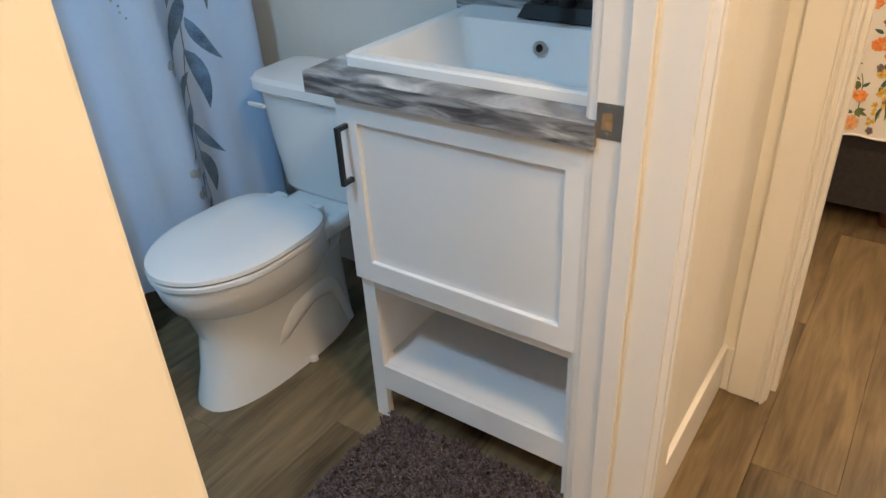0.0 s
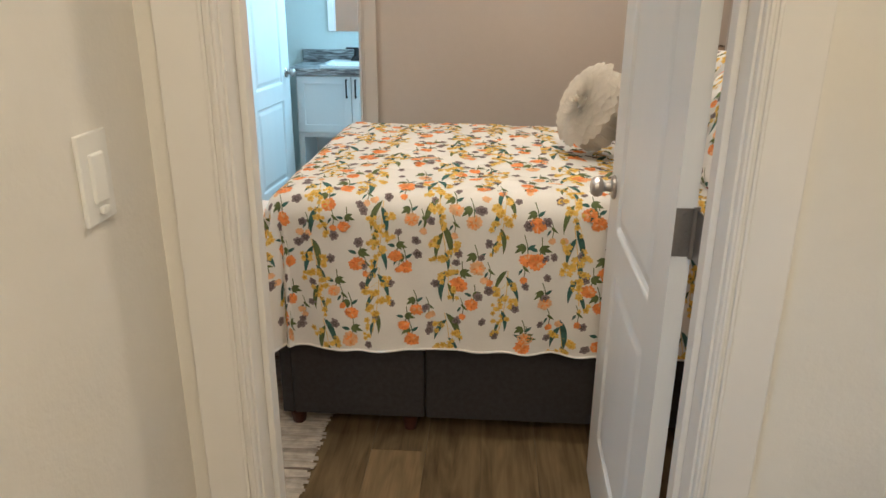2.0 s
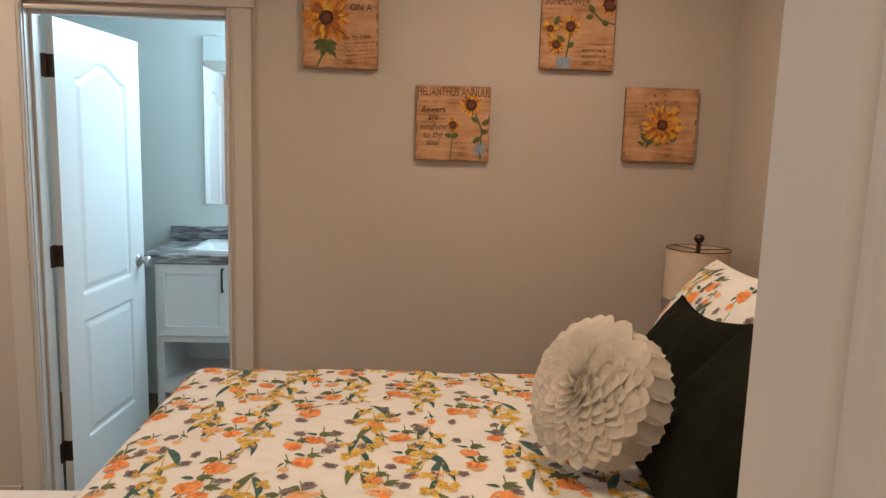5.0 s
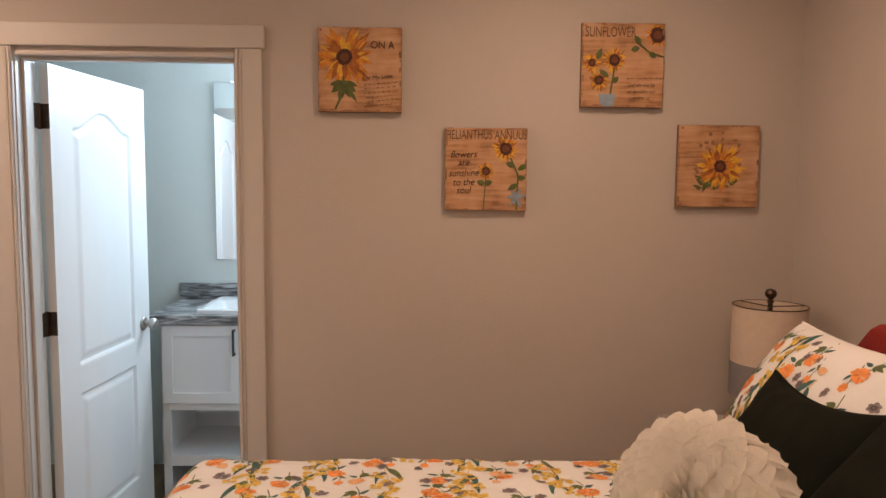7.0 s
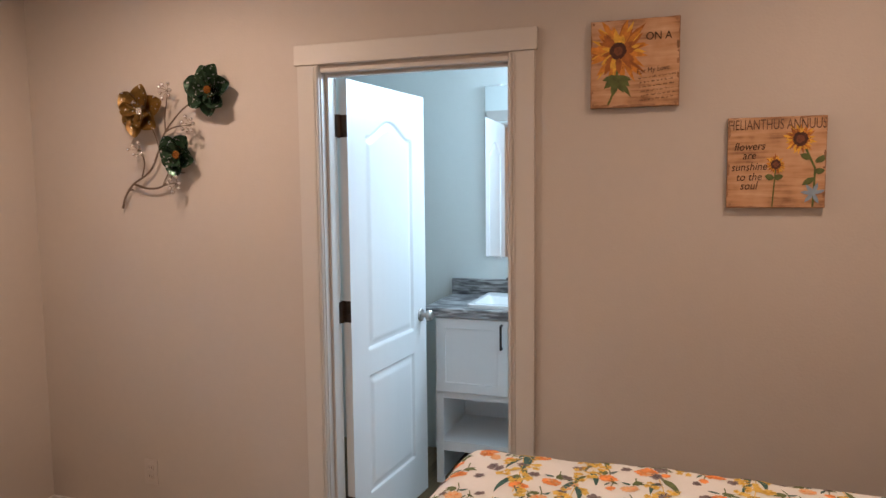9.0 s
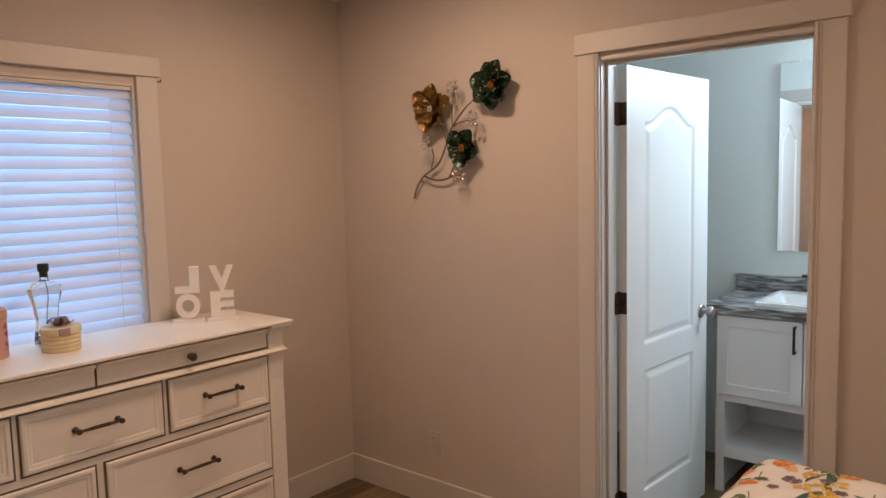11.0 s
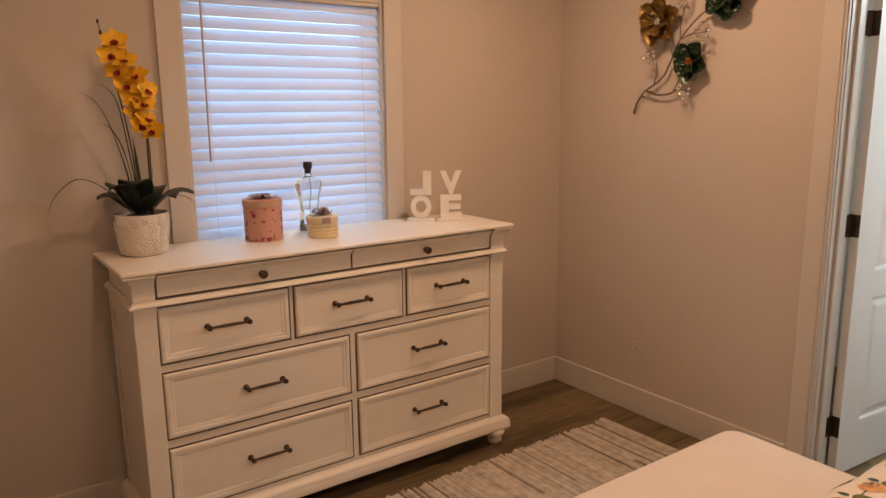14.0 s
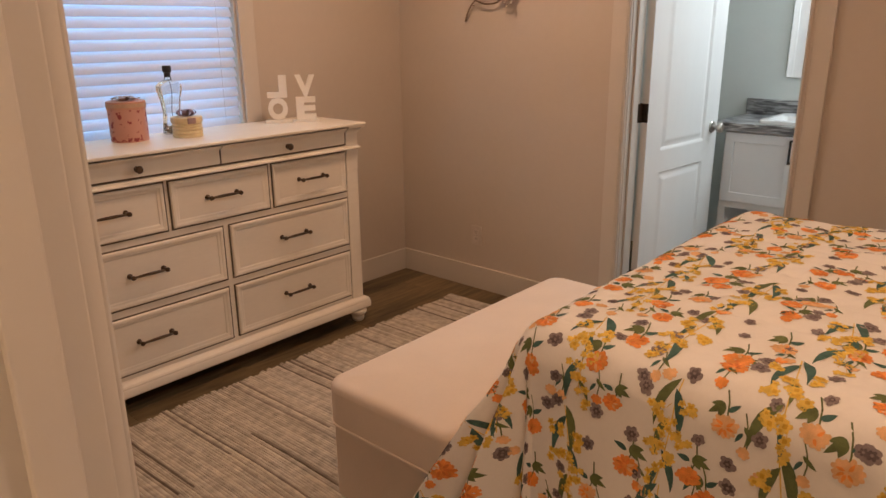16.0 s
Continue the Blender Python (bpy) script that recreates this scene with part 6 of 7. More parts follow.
def bloom(x, z, R, mat, heart, turn, n=7):
    head = None
    for ring, (k, count) in enumerate(((1.0, n), (0.66, n))):
        for i in range(count):
            bm = bmesh.new()
            m = Matrix.Translation((x, -0.030 - 0.010 * ring, z)) @ pose(0, 0, 0, 90, 0, 0) @ pose(0, 0, 0, 0, 0, turn + 360 * (i + 0.5 * ring) / count)
            put_sheet(bm, petal_shape(R * k, R * (0.80 if n > 5 else 0.92) * k, 0.34 + 0.30 * ring + 0.16 * math.sin(i * 2.3), 9, -0.12, True), m)
            bmesh.ops.solidify(bm, geom=bm.faces[:], thickness=0.0016)
            part("petal", bm, mat, wf)
    bm = bmesh.new()
    for i in range(9):
        a = TAU * i / 8
        q = (0.012 * math.cos(a), 0.012 * math.sin(a)) if i < 8 else (0, 0)
        bmesh.ops.create_icosphere(bm, subdivisions=2, radius=0.0062, matrix=Matrix.Translation((x + q[0], -0.052, z + q[1])))
    part("flower_heart", bm, heart, wf, "beaded heart")


HEARTM = material("amber_bead", (0.30, 0.12, 0.02), 0.2, 0.5, vary=0.3, scale=80)
bloom(0.197, 0.230, 0.108, GREENM, HEARTM, 10)
bloom(-0.146, 0.158, 0.112, GOLDM, SILVER, 80, 6)
bloom(0.031, -0.027, 0.092, GREENM, HEARTM, 55, 5)
for x, z in ((0.0, 0.235), (0.108, 0.093), (-0.159, -0.004), (0.027, -0.149)):
    sg = part("bead_sprig", tube([(x, -0.040, z), (x, -0.055, z)], 0.003, 6), WIREM, wf)
    for i in range(7):
        a = TAU * i / 7 + x * 9
        r = 0.033 if i % 2 else 0.024
        q = (x + r * math.cos(a), -0.062 - 0.006 * (i % 3), z + r * math.sin(a))
        part("wire", tube([(x, -0.048, z), q], 0.0011, 5), WIREM, sg)
        bm = bmesh.new()
        bmesh.ops.create_icosphere(bm, subdivisions=2, radius=0.0082, matrix=Matrix.Translation(q))
        part("bead", bm, SILVER, sg)

# ---------------------------------------------------------------- outlet and switch
ol = thing("power_outlet", (-1.567, YF, 0.319), "almond duplex power outlet on the beige wall", "outlet")
ALMOND = material("almond_plastic", (0.55, 0.49, 0.44), 0.4, vary=0.02)
part("cover_plate", boxed(-0.035, 0.035, -0.006, 0.0, -0.057, 0.057, bevel=0.002), ALMOND, ol)
for z in (-0.020, 0.020):
    so = part("socket", boxed(-0.0165, 0.0165, -0.0085, -0.006, z - 0.0135, z + 0.0135, bevel=0.004), ALMOND, ol)
    for x in (-0.006, 0.006):
        part("slot", boxed(x - 0.001, x + 0.001, -0.0088, -0.0080, z - 0.002, z + 0.006), BLACK, so)
part("screw", lathe([(0.003, 0), (0.0, 0.0012)], 10, axis=Matrix.Translation((0, -0.006, 0)) @ pose(0, 0, 0, 90, 0, 0)), NICKEL, ol)
sw = thing("light_switch", (HX0, 1.888, 1.232), "white rocker light switch on the hall wall", "switch")
part("cover_plate", boxed(0.0, 0.0065, -0.036, 0.036, -0.060, 0.060, bevel=0.002), PLASTIC, sw)
part("rocker", fix(boxed(0.004, 0.0115, -0.0165, 0.0165, -0.033, 0.033, bevel=0.003)), PLASTIC, sw)
part("dimmer", boxed(0.006, 0.014, -0.008, 0.008, -0.048, -0.038, bevel=0.002), PLASTIC, sw)

# ceiling lamps, all out of view: assumed recessed trims, and domes in hall and bathrooms
GLOW = bpy.data.materials.new("lamp_lens")
GLOW.use_nodes = True
GLOW.node_tree.nodes["Principled BSDF"].inputs["Emission Color"].default_value = (1.0, 0.85, 0.68, 1)
GLOW.node_tree.nodes["Principled BSDF"].inputs["Emission Strength"].default_value = 2.0
for dx, dy in DOWNLIGHTS:
    t = thing("recessed_downlight", (dx, dy, CEIL), "white round recessed ceiling downlight", "ceiling light", "bedroom downlights")
    part("trim_ring", lathe([(0.072, 0.0), (0.095, 0.0), (0.093, -0.006), (0.074, -0.008), (0.072, 0.0)], 40, cap=False), PLASTIC, t)
    part("lens", lathe([(0.072, -0.003), (0.0, -0.0032)], 40), GLOW, t)
for dx, dy in ((0.95, 0.95), (0.62, -0.55), (-0.45, 0.30)):
    t = thing("flush_ceiling_light", (dx, dy, CEIL), "white round flush ceiling light", "ceiling light", "flush ceiling lights")
    part("rim", lathe([(0.15, 0.0), (0.16, -0.01), (0.16, -0.05), (0.145, -0.055)], 40), PLASTIC, t)
    part("diffuser", lathe([(0.145, -0.050), (0.0, -0.060)], 40), GLOW, t)


# ---------------------------------------------------------------- bathrooms
def shaker_door(parent, x0, x1, z0, z1, y, handle_x, handle_z):
    """A framed cabinet door whose face looks to -y, with a black bar handle."""
    st = 0.052
    bm = framed(x0, x1, z0, z1, [(0.0, 0.019), (0.0, 0.0012), (0.0012, 0.0), (st - 0.0012, 0.0), (st, 0.0012), (st, 0.010)], lambda u, v, h: (u, y + h, v))
    d = part("cabinet_door", bm, CAB, parent, smooth=False)
    h = part("handle", boxed(handle_x - 0.005, handle_x + 0.005, y - 0.034, y - 0.024, handle_z - 0.064, handle_z + 0.064, bevel=0.001), BLACK, d, "matte black bar handle")
    for s in (-1, 1):
        part("handle_post", boxed(handle_x - 0.005, handle_x + 0.005, y - 0.026, y, handle_z + s * 0.059 - 0.005, handle_z + s * 0.059 + 0.005, bevel=0.001), BLACK, h)
    return d


def basin(name, x0, x1, y0, y1, z, label):
    """A rectangular drop-in basin with a rim and a sloping bowl."""
    t = thing(name, (0, 0, 0), label, "sink")
    rings = [(0.0, 0.0, z), (0.0, 0.0, z + 0.018), (0.006, 0.006, z + 0.022), (0.030, 0.030, z + 0.021), (0.036, 0.036, z + 0.014), (0.060, 0.052, z - 0.04), (0.085, 0.075, z - 0.090), (0.12, 0.11, z - 0.105)]
    bm = bmesh.new()
    loops = []
    for i, (ox, oy, zz) in enumerate(rings):
        back = 0.055 if i > 3 else 0.0
        a0, a1, b0, b1 = x0 + ox, x1 - ox, y0 + oy, y1 - oy - back
        r = 0.022
        loop = []
        for cx, cy, st in ((a1 - r, b1 - r, 0), (a0 + r, b1 - r, 90), (a0 + r, b0 + r, 180), (a1 - r, b0 + r, 270)):
            for k in range(5):
                a = radians(st + 90 * k / 4)
                loop.append(bm.verts.new((cx + r * math.cos(a), cy + r * math.sin(a), zz)))
        loops.append(loop)
    for p, q in zip(loops, loops[1:]):
        for k in range(len(p)):
            bm.faces.new((p[k], p[(k + 1) % len(p)], q[(k + 1) % len(q)], q[k]))
    bm.faces.new(loops[-1])
    part("bowl", bm, PORCELAIN, t)
    cx = (x0 + x1) / 2
    part("drain", lathe([(0.020, z - 0.104), (0.020, z - 0.1025), (0.0, z - 0.1025)], 20, (cx, (y0 + y1) / 2)), NICKEL, t)
    of = part("overflow_ring", lathe([(0.016, 0.0), (0.016, 0.004), (0.009, 0.004), (0.009, 0.0)], 24, cap=False, axis=Matrix.Translation((cx - 0.02, y1 - 0.112, z - 0.030)) @ pose(0, 0, 0, 75, 0, 0)), NICKEL, t)
    part("overflow_hole", lathe([(0.009, 0.001), (0.0, 0.001)], 20, axis=Matrix.Translation((cx - 0.02, y1 - 0.112, z - 0.030)) @ pose(0, 0, 0, 75, 0, 0)), BLACK, of)
    return t


def faucet(x, y, z):
    t = thing("black_faucet", pose(x, y, z) @ Matrix.Diagonal((1.2, 1.2, 1.2, 1)), "matte black two-handle faucet on the sink rim", "faucet")
    bm = bmesh.new()
    foot = [(-0.085, -0.030), (0.085, -0.030), (0.085, 0.030), (-0.085, 0.030)]
    lower = [bm.verts.new((x, y, 0.0)) for x, y in foot]
    upper = [bm.verts.new((0.86 * x, 0.72 * y, 0.024)) for x, y in foot]
    bm.faces.new(lower[::-1])
    bm.faces.new(upper)
    for k in range(4):
        bm.faces.new((lower[k], lower[(k + 1) % 4], upper[(k + 1) % 4], upper[k]))
    part("deck_plate", bm, BLACK, t)
    for s in (-1, 1):
        k = part("handle", lathe([(0.020, 0.012), (0.017, 0.03), (0.014, 0.06), (0.016, 0.068), (0.0, 0.070)], 20, (s * 0.052, 0)), BLACK, t)
        part("lever", boxed(min(s * 0.040, s * 0.118), max(s * 0.040, s * 0.118), -0.010, 0.012, 0.066, 0.077, bevel=0.004), BLACK, k)
    part("spout", tube(smooth_path([(0, 0, 0.012), (0, 0.002, 0.060), (0, -0.015, 0.095), (0, -0.075, 0.102), (0, -0.125, 0.072)], 6), [0.020] * 8 + [0.014] * 17, 14), BLACK, t)
    return t


def slab_with_hole(x0, x1, y0, y1, a0, a1, b0, b1, z0, z1):
    """A worktop in one piece with a rectangular cut-out."""
    bm = bmesh.new()
    outer = ((x0, y0), (x1, y0), (x1, y1), (x0, y1))
    inner = ((a0, b0), (a1, b0), (a1, b1), (a0, b1))
    loops = [[bm.verts.new((x, y, z)) for x, y in ring] for ring, z in ((outer, z0), (outer, z1 - 0.003), (tuple((x + (0.003 if x == x0 else -0.003), y + (0.003 if y == y0 else -0.003)) for x, y in outer), z1), (inner, z1), (inner, z0))]
    for p, q in zip(loops, loops[1:] + loops[:1]):
        for k in range(4):
            bm.faces.new((p[k], p[(k + 1) % 4], q[(k + 1) % 4], q[k]))
    return bm


# small bathroom: vanity
v1 = thing("bathroom_vanity", (0, 0, 0), "white vanity cabinet with one door and an open lower shelf", "vanity")
vx0, vx1, vy = -0.410, 0.1495, 1.505
part("side_panel", boxed(vx0, vx0 + 0.018, vy + 0.0, 2.04, 0.10, 0.866), CAB, v1)
part("side_panel", boxed(vx1 - 0.018, vx1, vy + 0.0, 2.04, 0.10, 0.866), CAB, v1)
part("back_panel", boxed(vx0 + 0.018, vx1 - 0.018, 2.025, 2.04, 0.10, 0.866), CAB, v1)
part("cabinet_floor", boxed(vx0 + 0.018, vx1 - 0.018, vy + 0.02, 2.025, 0.405, 0.423), CAB, v1)
part("shelf", boxed(vx0 + 0.018, vx1 - 0.018, vy + 0.012, 2.025, 0.155, 0.173), CAB, v1)
for x0, x1 in ((vx0, vx0 + 0.036), (vx1 - 0.036, vx1)):
    part("front_stile", boxed(x0, x1, vy - 0.001, vy + 0.019, 0.0, 0.434), CAB, v1)
part("bottom_rail", boxed(vx0 + 0.036, vx1 - 0.036, vy, vy + 0.019, 0.100, 0.172), CAB, v1)
part("middle_rail", boxed(vx0 + 0.036, vx1 - 0.036, vy, vy + 0.019, 0.405, 0.434), CAB, v1)
for y in (2.0,):
    for x0 in (vx0, vx1 - 0.03):
        part("rear_leg", boxed(x0, x0 + 0.03, y, y + 0.03, 0.0, 0.10), CAB, v1)
shaker_door(v1, vx0 + 0.001, vx1 - 0.001, 0.437, 0.866, vy - 0.019, vx0 + 0.027, 0.748)
ct = thing("vanity_countertop", (0, 0, 0), "grey streaked laminate countertop on the vanity", "countertop")
part("slab", slab_with_hole(-0.470, BX, 1.470, 2.028, -0.385, 0.105, 1.562, 1.925, 0.868, 0.912), MARBLE, ct)
part("backsplash", boxed(-0.470, BX, 2.028, YH - 0.001, 0.912, 1.005, bevel=0.002), MARBLE, ct)
basin("drop_in_sink", -0.418, 0.130, 1.532, 2.005, 0.9125, "white rectangular drop-in sink with a chrome overflow")
faucet(-0.140, 1.965, 0.934)
SILVERED = material("mirror_silver", (0.92, 0.93, 0.93), 0.015, 1.0, vary=0.0)
sm = thing("bathroom_mirror", (0, 0, 0), "frameless wall mirror above the small vanity", "mirror")
part("glass", boxed(-0.445, 0.140, YH - 0.012, YH - 0.006, 1.155, 2.05, bevel=0.0015), SILVERED, sm)
part("backing", boxed(-0.443, 0.138, YH - 0.006, YH - 0.0005, 1.157, 2.048), BLACK, sm)
for x in (-0.33, 0.03):
    part("clip", boxed(x - 0.010, x + 0.010, YH - 0.017, YH - 0.0005, 1.146, 1.158, bevel=0.001), NICKEL, sm, "small metal mirror clip")


# toilet
def loft(rows, n=40, flat=0.0):
    """Rings (z, cx, front y, back y, half width, squareness) joined into a closed body."""
    bm = bmesh.new()
    loops = []
    for z, cx, yf, yb, hw, e in rows:
        cy, hl = (yf + yb) / 2, (yb - yf) / 2
        loop = []
        for k in range(n):
            c, s = math.cos(TAU * k / n), math.sin(TAU * k / n)
            e2 = min(e, flat) if s > 0 and flat else e
            loop.append(bm.verts.new((cx + hw * math.copysign(abs(c) ** e2, c), cy + hl * math.copysign(abs(s) ** e2, s), z)))
        loops.append(loop)
    for p, q in zip(loops, loops[1:]):
        for k in range(n):
            bm.faces.new((p[k], p[(k + 1) % n], q[(k + 1) % n], q[k]))
    bm.faces.new(loops[0][::-1])
    bm.faces.new(loops[-1])
    return bm


TX = -0.828
tl = thing("toilet", Matrix.Translation((0.012 + TX * 0.06, -0.045, 0)) @ Matrix.Diagonal((0.94, 1, 1, 1)), "white two-piece toilet with the lid closed", "toilet")
part("pedestal", loft([(0.0, TX, 1.315, 1.880, 0.116, 0.8), (0.02, TX, 1.318, 1.878, 0.112, 0.8), (0.10, TX, 1.345, 1.875, 0.100, 0.8), (0.20, TX, 1.365, 1.87, 0.100, 0.8), (0.27, TX, 1.345, 1.87, 0.125, 0.85), (0.30, TX, 1.33, 1.87, 0.14, 0.9)]), PORCELAIN, tl)
part("bowl", loft([(0.235, TX, 1.41, 1.83, 0.095, 0.9), (0.27, TX, 1.355, 1.83, 0.130, 0.95), (0.31, TX, 1.315, 1.82, 0.160, 1), (0.35, TX, 1.298, 1.81, 0.176, 1), (0.385, TX, 1.292, 1.80, 0.182, 1), (0.395, TX, 1.295, 1.80, 0.180, 1)]), PORCELAIN, tl)
bm = bmesh.new()
for s in (-1, 1):
    path = smooth_path([(TX + s * 0.058, 1.52, 0.10), (TX + s * 0.068, 1.60, 0.165), (TX + s * 0.070, 1.68, 0.195), (TX + s * 0.070, 1.76, 0.165), (TX + s * 0.072, 1.80, 0.09), (TX + s * 0.074, 1.82, 0.01)], 6)
    tube(path, [0.020 + 0.024 * math.sin(math.pi * min(1, 0.25 + k / len(path))) for k in range(len(path))], 18, bm)
part("trapway", bm, PORCELAIN, tl)
part("tank_deck", boxed(TX - 0.125, TX + 0.125, 1.72, 2.03, 0.335, 0.385, bevel=0.015, seg=3), PORCELAIN, tl)
part("seat", loft([(0.398, TX, 1.290, 1.735, 0.184, 1), (0.403, TX, 1.286, 1.738, 0.188, 1), (0.413, TX, 1.286, 1.738, 0.188, 1), (0.417, TX, 1.290, 1.735, 0.184, 1)], 48, 0.55), PORCELAIN, tl)
part("lid", loft([(0.420, TX, 1.290, 1.742, 0.183, 1), (0.424, TX, 1.285, 1.745, 0.188, 1), (0.434, TX, 1.287, 1.744, 0.186, 1), (0.441, TX, 1.305, 1.735, 0.168, 1), (0.444, TX, 1.40, 1.70, 0.09, 1)], 48, 0.55), PORCELAIN, tl)
for s in (-1, 1):
    part("lid_hinge", boxed(TX + s * 0.075 - 0.022, TX + s * 0.075 + 0.022, 1.738, 1.772, 0.395, 0.432, bevel=0.008, seg=3), PORCELAIN, tl)
    part("bolt_cap", lathe([(0.014, 0.0), (0.013, 0.012), (0.0, 0.018)], 16, (TX + s * 0.118, 1.62)), PORCELAIN, tl)
tank = part("tank", loft([(0.386, TX, 1.862, 2.035, 0.165, 0.42), (0.40, TX, 1.852, 2.040, 0.180, 0.42), (0.55, TX, 1.842, 2.045, 0.200, 0.40), (0.695, TX, 1.835, 2.045, 0.212, 0.38)], 56), PORCELAIN, tl)
part("tank_lid", loft([(0.695, TX, 1.824, 2.050, 0.222, 0.34), (0.700, TX, 1.818, 2.052, 0.228, 0.34), (0.725, TX, 1.818, 2.052, 0.228, 0.34), (0.737, TX, 1.828, 2.048, 0.218, 0.36), (0.741, TX, 1.86, 2.03, 0.16, 0.4)], 56), PORCELAIN, tank)
part("flush_lever", boxed(TX - 0.222, TX - 0.150, 1.818, 1.829, 0.648, 0.662, bevel=0.005, seg=3), PLASTIC, tank)

# shower curtain
BLUELEAF = material("curtain_blue_leaf", (0.13, 0.225, 0.37), 0.9, vary=0.6, scale=16)
GREYBERRY = material("curtain_grey_berry", (0.30, 0.36, 0.42), 0.9, vary=0.4, scale=40)
# white cloth with the bathroom's bluish light put into its colour
CURT = material("curtain_polyester", (0.46, 0.61, 0.84), 0.75, vary=0.05, scale=5, bump=0.0005, bump_scale=300)


def fold(u, v):
    """u along the rod from the far end, v down from the rod."""
    g = 0.4 + 0.6 * min(1, v / 1.4)
    return (-1.17 + g * (0.040 * math.sin(u * 17.0 + 0.6) + 0.016 * math.sin(u * 35 + v * 0.8)), 1.955 - u * 0.86, 2.02 - v)


cu = thing("shower_curtain", (0, 0, 0), "white shower curtain printed with watercolour blue leaves", "curtain")
part("cloth", grid(200, 24, lambda a, b: fold(a * 1.75, b * 1.88)), CURT, cu)
part("rod", tube([(-1.17, YH, 2.03), (-1.17, -1.5, 2.03)], 0.012, 12), NICKEL, cu)
pr = Print(fold, 31, 0.0015)
r6 = random.Random(7)


def branch(u, v, s, n, side):
    pr.level = 0
    for k in range(n):
        a = k / n
        cu_, cv = u + 0.05 * s * math.sin(a * 2.2), v + 0.105 * s * k
        pr.leaf(cu_, cv, math.pi / 2 + side * (0.35 if k % 2 else -0.55), r6.uniform(0.13, 0.18) * s * (1 - 0.45 * a), 0.034 * s * (1 - 0.4 * a), 0, 0.35 * side)
        pr.leaf(cu_ + 0.004, cv + 0.045 * s, math.pi / 2 - side * (0.30 if k % 2 else -0.85), r6.uniform(0.09, 0.14) * s * (1 - 0.4 * a), 0.026 * s * (1 - 0.3 * a), 0, -0.3 * side)
        pr.stem(cu_, cv, cu_ + 0.05 * s * (math.sin((k + 1) / n * 2.2) - math.sin(a * 2.2)), cv + 0.105 * s, 0, 0.004)
        if k % 2 == 0:
            for j in range(5):
                pr.fan(cu_ - side * r6.uniform(0.04, 0.10) * s, cv + r6.uniform(-0.01, 0.07) * s, r6.uniform(0.006, 0.013) * s, 1, 6, 0.1)
    for j in range(8):
        pr.fan(cu_ + r6.uniform(-0.015, 0.015), cv + 0.05 + 0.016 * j, 0.007 * s * (1 - 0.08 * j), 0 if j % 2 else 1, 6, 0.1)


branch(0.20, 0.92, 1.45, 6, -1)
branch(0.43, 0.30, 1.0, 7, 1)
branch(0.70, 0.75, 1.0, 7, -1)
branch(1.00, 0.20, 1.0, 8, 1)
branch(0.12, 0.10, 1.0, 5, 1)
tagged(part("leaf_print", pr.bm, (BLUELEAF, GREYBERRY), cu, "printed watercolour blue leaves"), kind="stuff")

# shag bath mat
MATF = bpy.data.materials.new("shag_pile")
MATF.use_nodes = True
_n, _l = MATF.node_tree.nodes, MATF.node_tree.links
_g, _r = _n.new("ShaderNodeNewGeometry"), _n.new("ShaderNodeValToRGB")
_r.color_ramp.elements[0].color, _r.color_ramp.elements[1].color = (0.06, 0.042, 0.042, 1), (0.17, 0.125, 0.125, 1)
_l.new(_g.outputs["Random Per Island"], _r.inputs[0])
_l.new(_r.outputs[0], _n["Principled BSDF"].inputs["Base Color"])
_n["Principled BSDF"].inputs["Roughness"].default_value = 0.95
mt = thing("bath_mat", (0, 0, 0), "brown-grey shag bath mat in front of the vanity", "mat")
part("backing", boxed(-0.365, 0.140, 0.80, 1.500, 0.0, 0.006), SUB, mt)
rnd = random.Random(2)
verts, faces = [], []
for _ in range(11000):
    x, y = rnd.uniform(-0.372, 0.146), rnd.uniform(0.80, 1.512)
    a, h, r = rnd.uniform(0, TAU), rnd.uniform(0.014, 0.024), rnd.uniform(0.0028, 0.0045)
    lx, ly = rnd.uniform(-0.010, 0.010), rnd.uniform(-0.010, 0.010)
    b = len(verts)
    for k in range(4):
        verts.append((x + r * math.cos(a + k * TAU / 4), y + r * math.sin(a + k * TAU / 4), 0.004))
    for k in range(4):
        verts.append((x + lx + 0.8 * r * math.cos(a + k * TAU / 4), y + ly + 0.8 * r * math.sin(a + k * TAU / 4), h))
    for k in range(4):
        faces.append((b + k, b + (k + 1) % 4, b + 4 + (k + 1) % 4, b + 4 + k))
    faces.append((b + 4, b + 5, b + 6, b + 7))
me = bpy.data.meshes.new("shag")
me.from_pydata(verts, [], faces)
me.materials.append(MATF)
pile = new("shag", me)
pile.parent = mt
tagged(pile, kind="stuff")

# far bathroom: vanity, countertop, sink, mirror
v2 = thing("far_bathroom_vanity", (0, 0, 0), "white vanity cabinet with doors over an open shelf", "vanity")
fy = 6.085
part("side_panel", boxed(-0.560, -0.542, fy + 0.001, 6.55, 0.0, 0.905), CAB, v2)
part("back_panel", boxed(-0.542, 1.19, 6.535, 6.55, 0.10, 0.905), CAB, v2)
part("cabinet_floor", boxed(-0.542, 1.19, fy, 6.535, 0.465, 0.492), CAB, v2)
part("shelf", boxed(-0.542, 1.19, fy, 6.535, 0.180, 0.232), CAB, v2)
part("front_stile", boxed(-0.560, -0.520, fy - 0.002, fy + 0.018, 0.0, 0.492), CAB, v2)
part("carcass_front", boxed(-0.560, 1.19, fy, fy + 0.018, 0.492, 0.905), CAB, v2)
for k in range(4):
    x0 = -0.552 + k * 0.392
    shaker_door(v2, x0, x0 + 0.386, 0.505, 0.896, fy - 0.020, x0 + (0.357 if k % 2 == 0 else 0.029), 0.815)
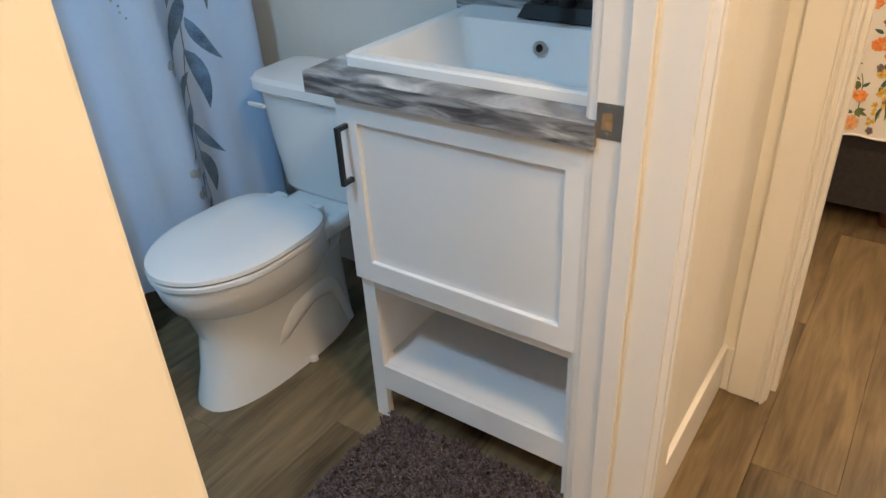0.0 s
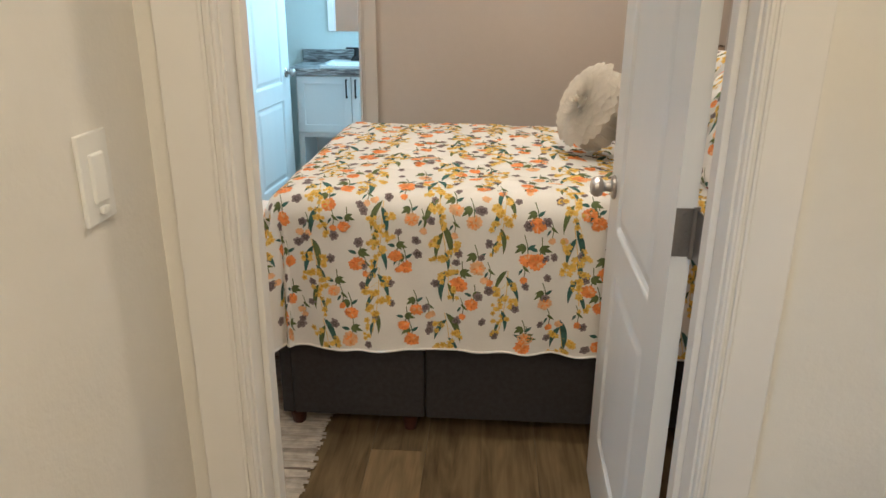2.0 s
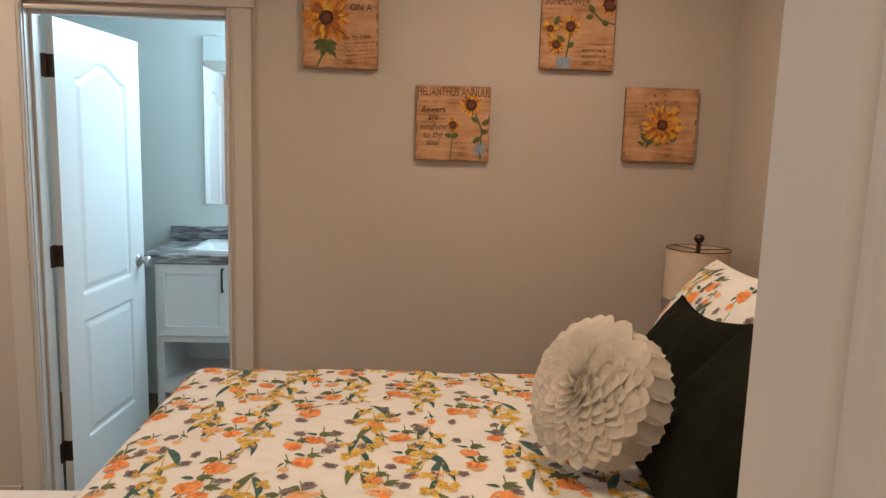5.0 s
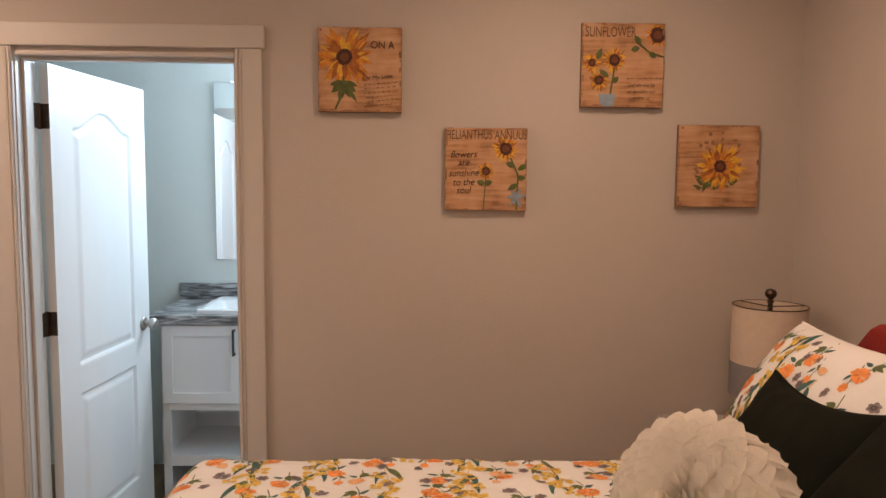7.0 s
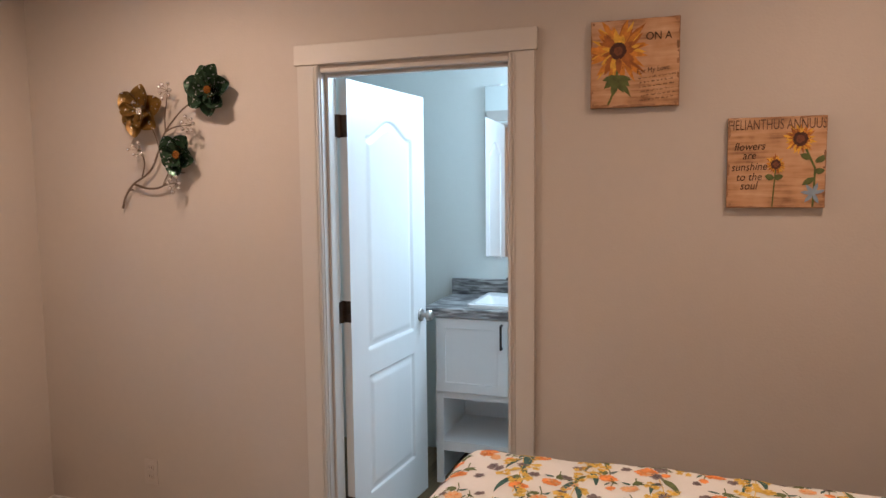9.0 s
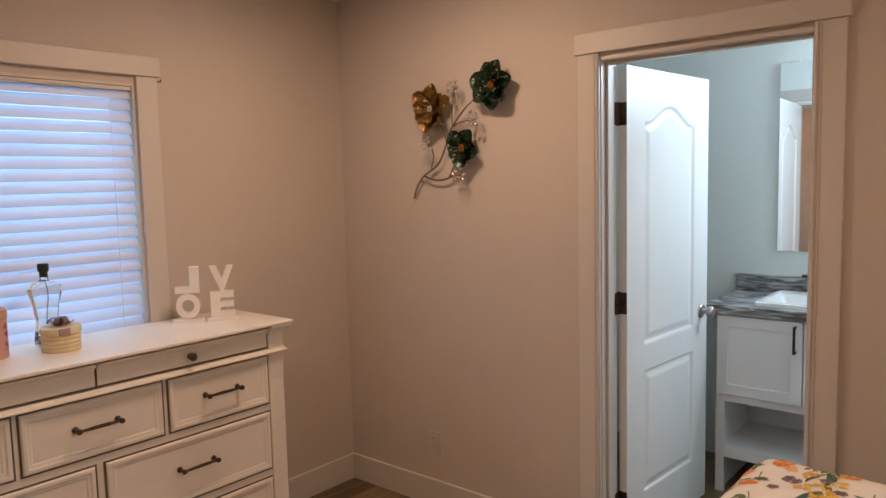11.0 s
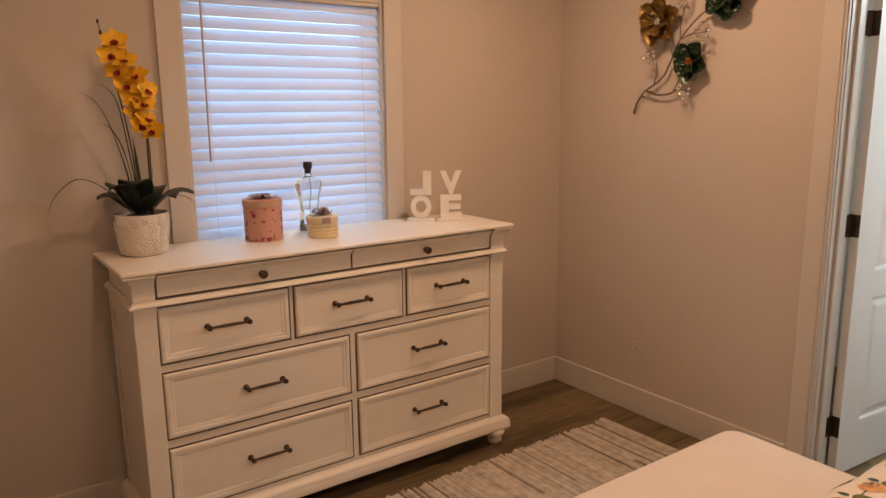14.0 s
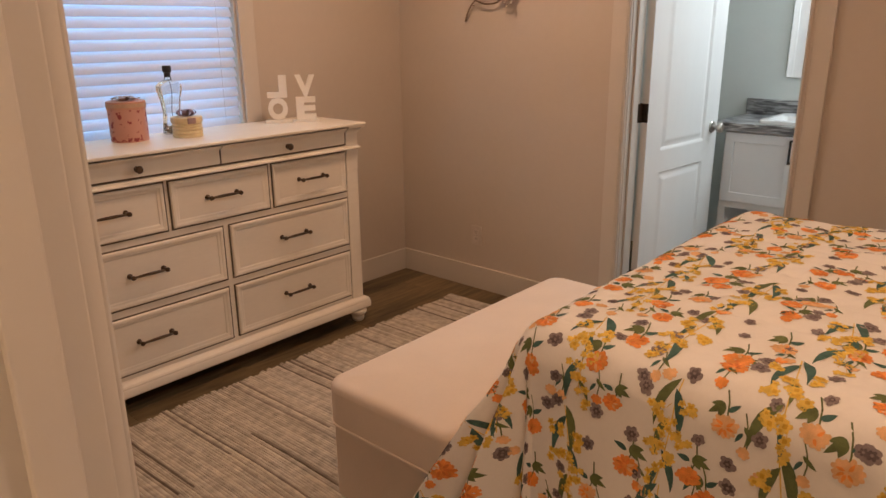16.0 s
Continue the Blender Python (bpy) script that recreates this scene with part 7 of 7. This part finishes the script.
c2 = thing("far_vanity_countertop", (0, 0, 0), "grey streaked laminate countertop with a backsplash", "countertop")
part("slab", slab_with_hole(-0.615, 1.195, 6.045, 6.545, -0.360, 0.090, 6.115, 6.425, 0.907, 0.950), MARBLE, c2)
part("backsplash", boxed(-0.615, 1.195, 6.530, Y2B - 0.001, 0.950, 1.042, bevel=0.002), MARBLE, c2)
basin("far_drop_in_sink", -0.390, 0.120, 6.085, 6.505, 0.9505, "white rectangular drop-in sink")
faucet(-0.130, 6.468, 0.972)
mi = thing("bathroom_mirror", (0, 0, 0), "frameless wall mirror held by small clips", "mirror")
part("glass", boxed(-0.414, 0.50, Y2B - 0.012, Y2B - 0.006, 1.172, 2.135, bevel=0.001), SILVERED, mi)
part("backing", boxed(-0.412, 0.498, Y2B - 0.006, Y2B, 1.174, 2.133), BLACK, mi)
for x in (-0.33, 0.42):
    for z in (1.168, 2.139):
        part("clip", boxed(x - 0.010, x + 0.010, Y2B - 0.016, Y2B, z - 0.006, z + 0.006, bevel=0.001), PLASTIC, mi)

vl = thing("vanity_light", (0.30, Y2B, 2.23), "white vanity light bar over the mirror", "wall light")
part("bar", boxed(-0.28, 0.28, -0.11, 0.0, 0.0, 0.05, bevel=0.01), PLASTIC, vl)

# ---------------------------------------------------------------- floor planks, laid along y
PW, PL = 0.185, 1.22
plank_meshes = {}


def plank(x, y0, y1):
    n = round(y1 - y0, 3)
    if n not in plank_meshes:
        plank_meshes[n] = mesh_of("plank", boxed(-PW / 2 + 0.0003, PW / 2 - 0.0003, -n / 2 + 0.0003, n / 2 - 0.0003, -0.006, 0.0, bevel=0.0007, seg=1), FLOOR, smooth=False)
    ob = new("plank", plank_meshes[n])
    ob.parent = floor
    ob.location = (x, (y0 + y1) / 2, 0)


for i in range(24):
    x = -2.24 + PW * i
    y = -1.60 - (0.0, 0.42, 0.83, 0.23, 0.64, 1.02)[i % 6]
    while y < 6.66:
        a, b = max(y, -1.60), min(y + PL, 6.66)
        if b - a > 0.04:
            plank(x, a, b)
        y += PL
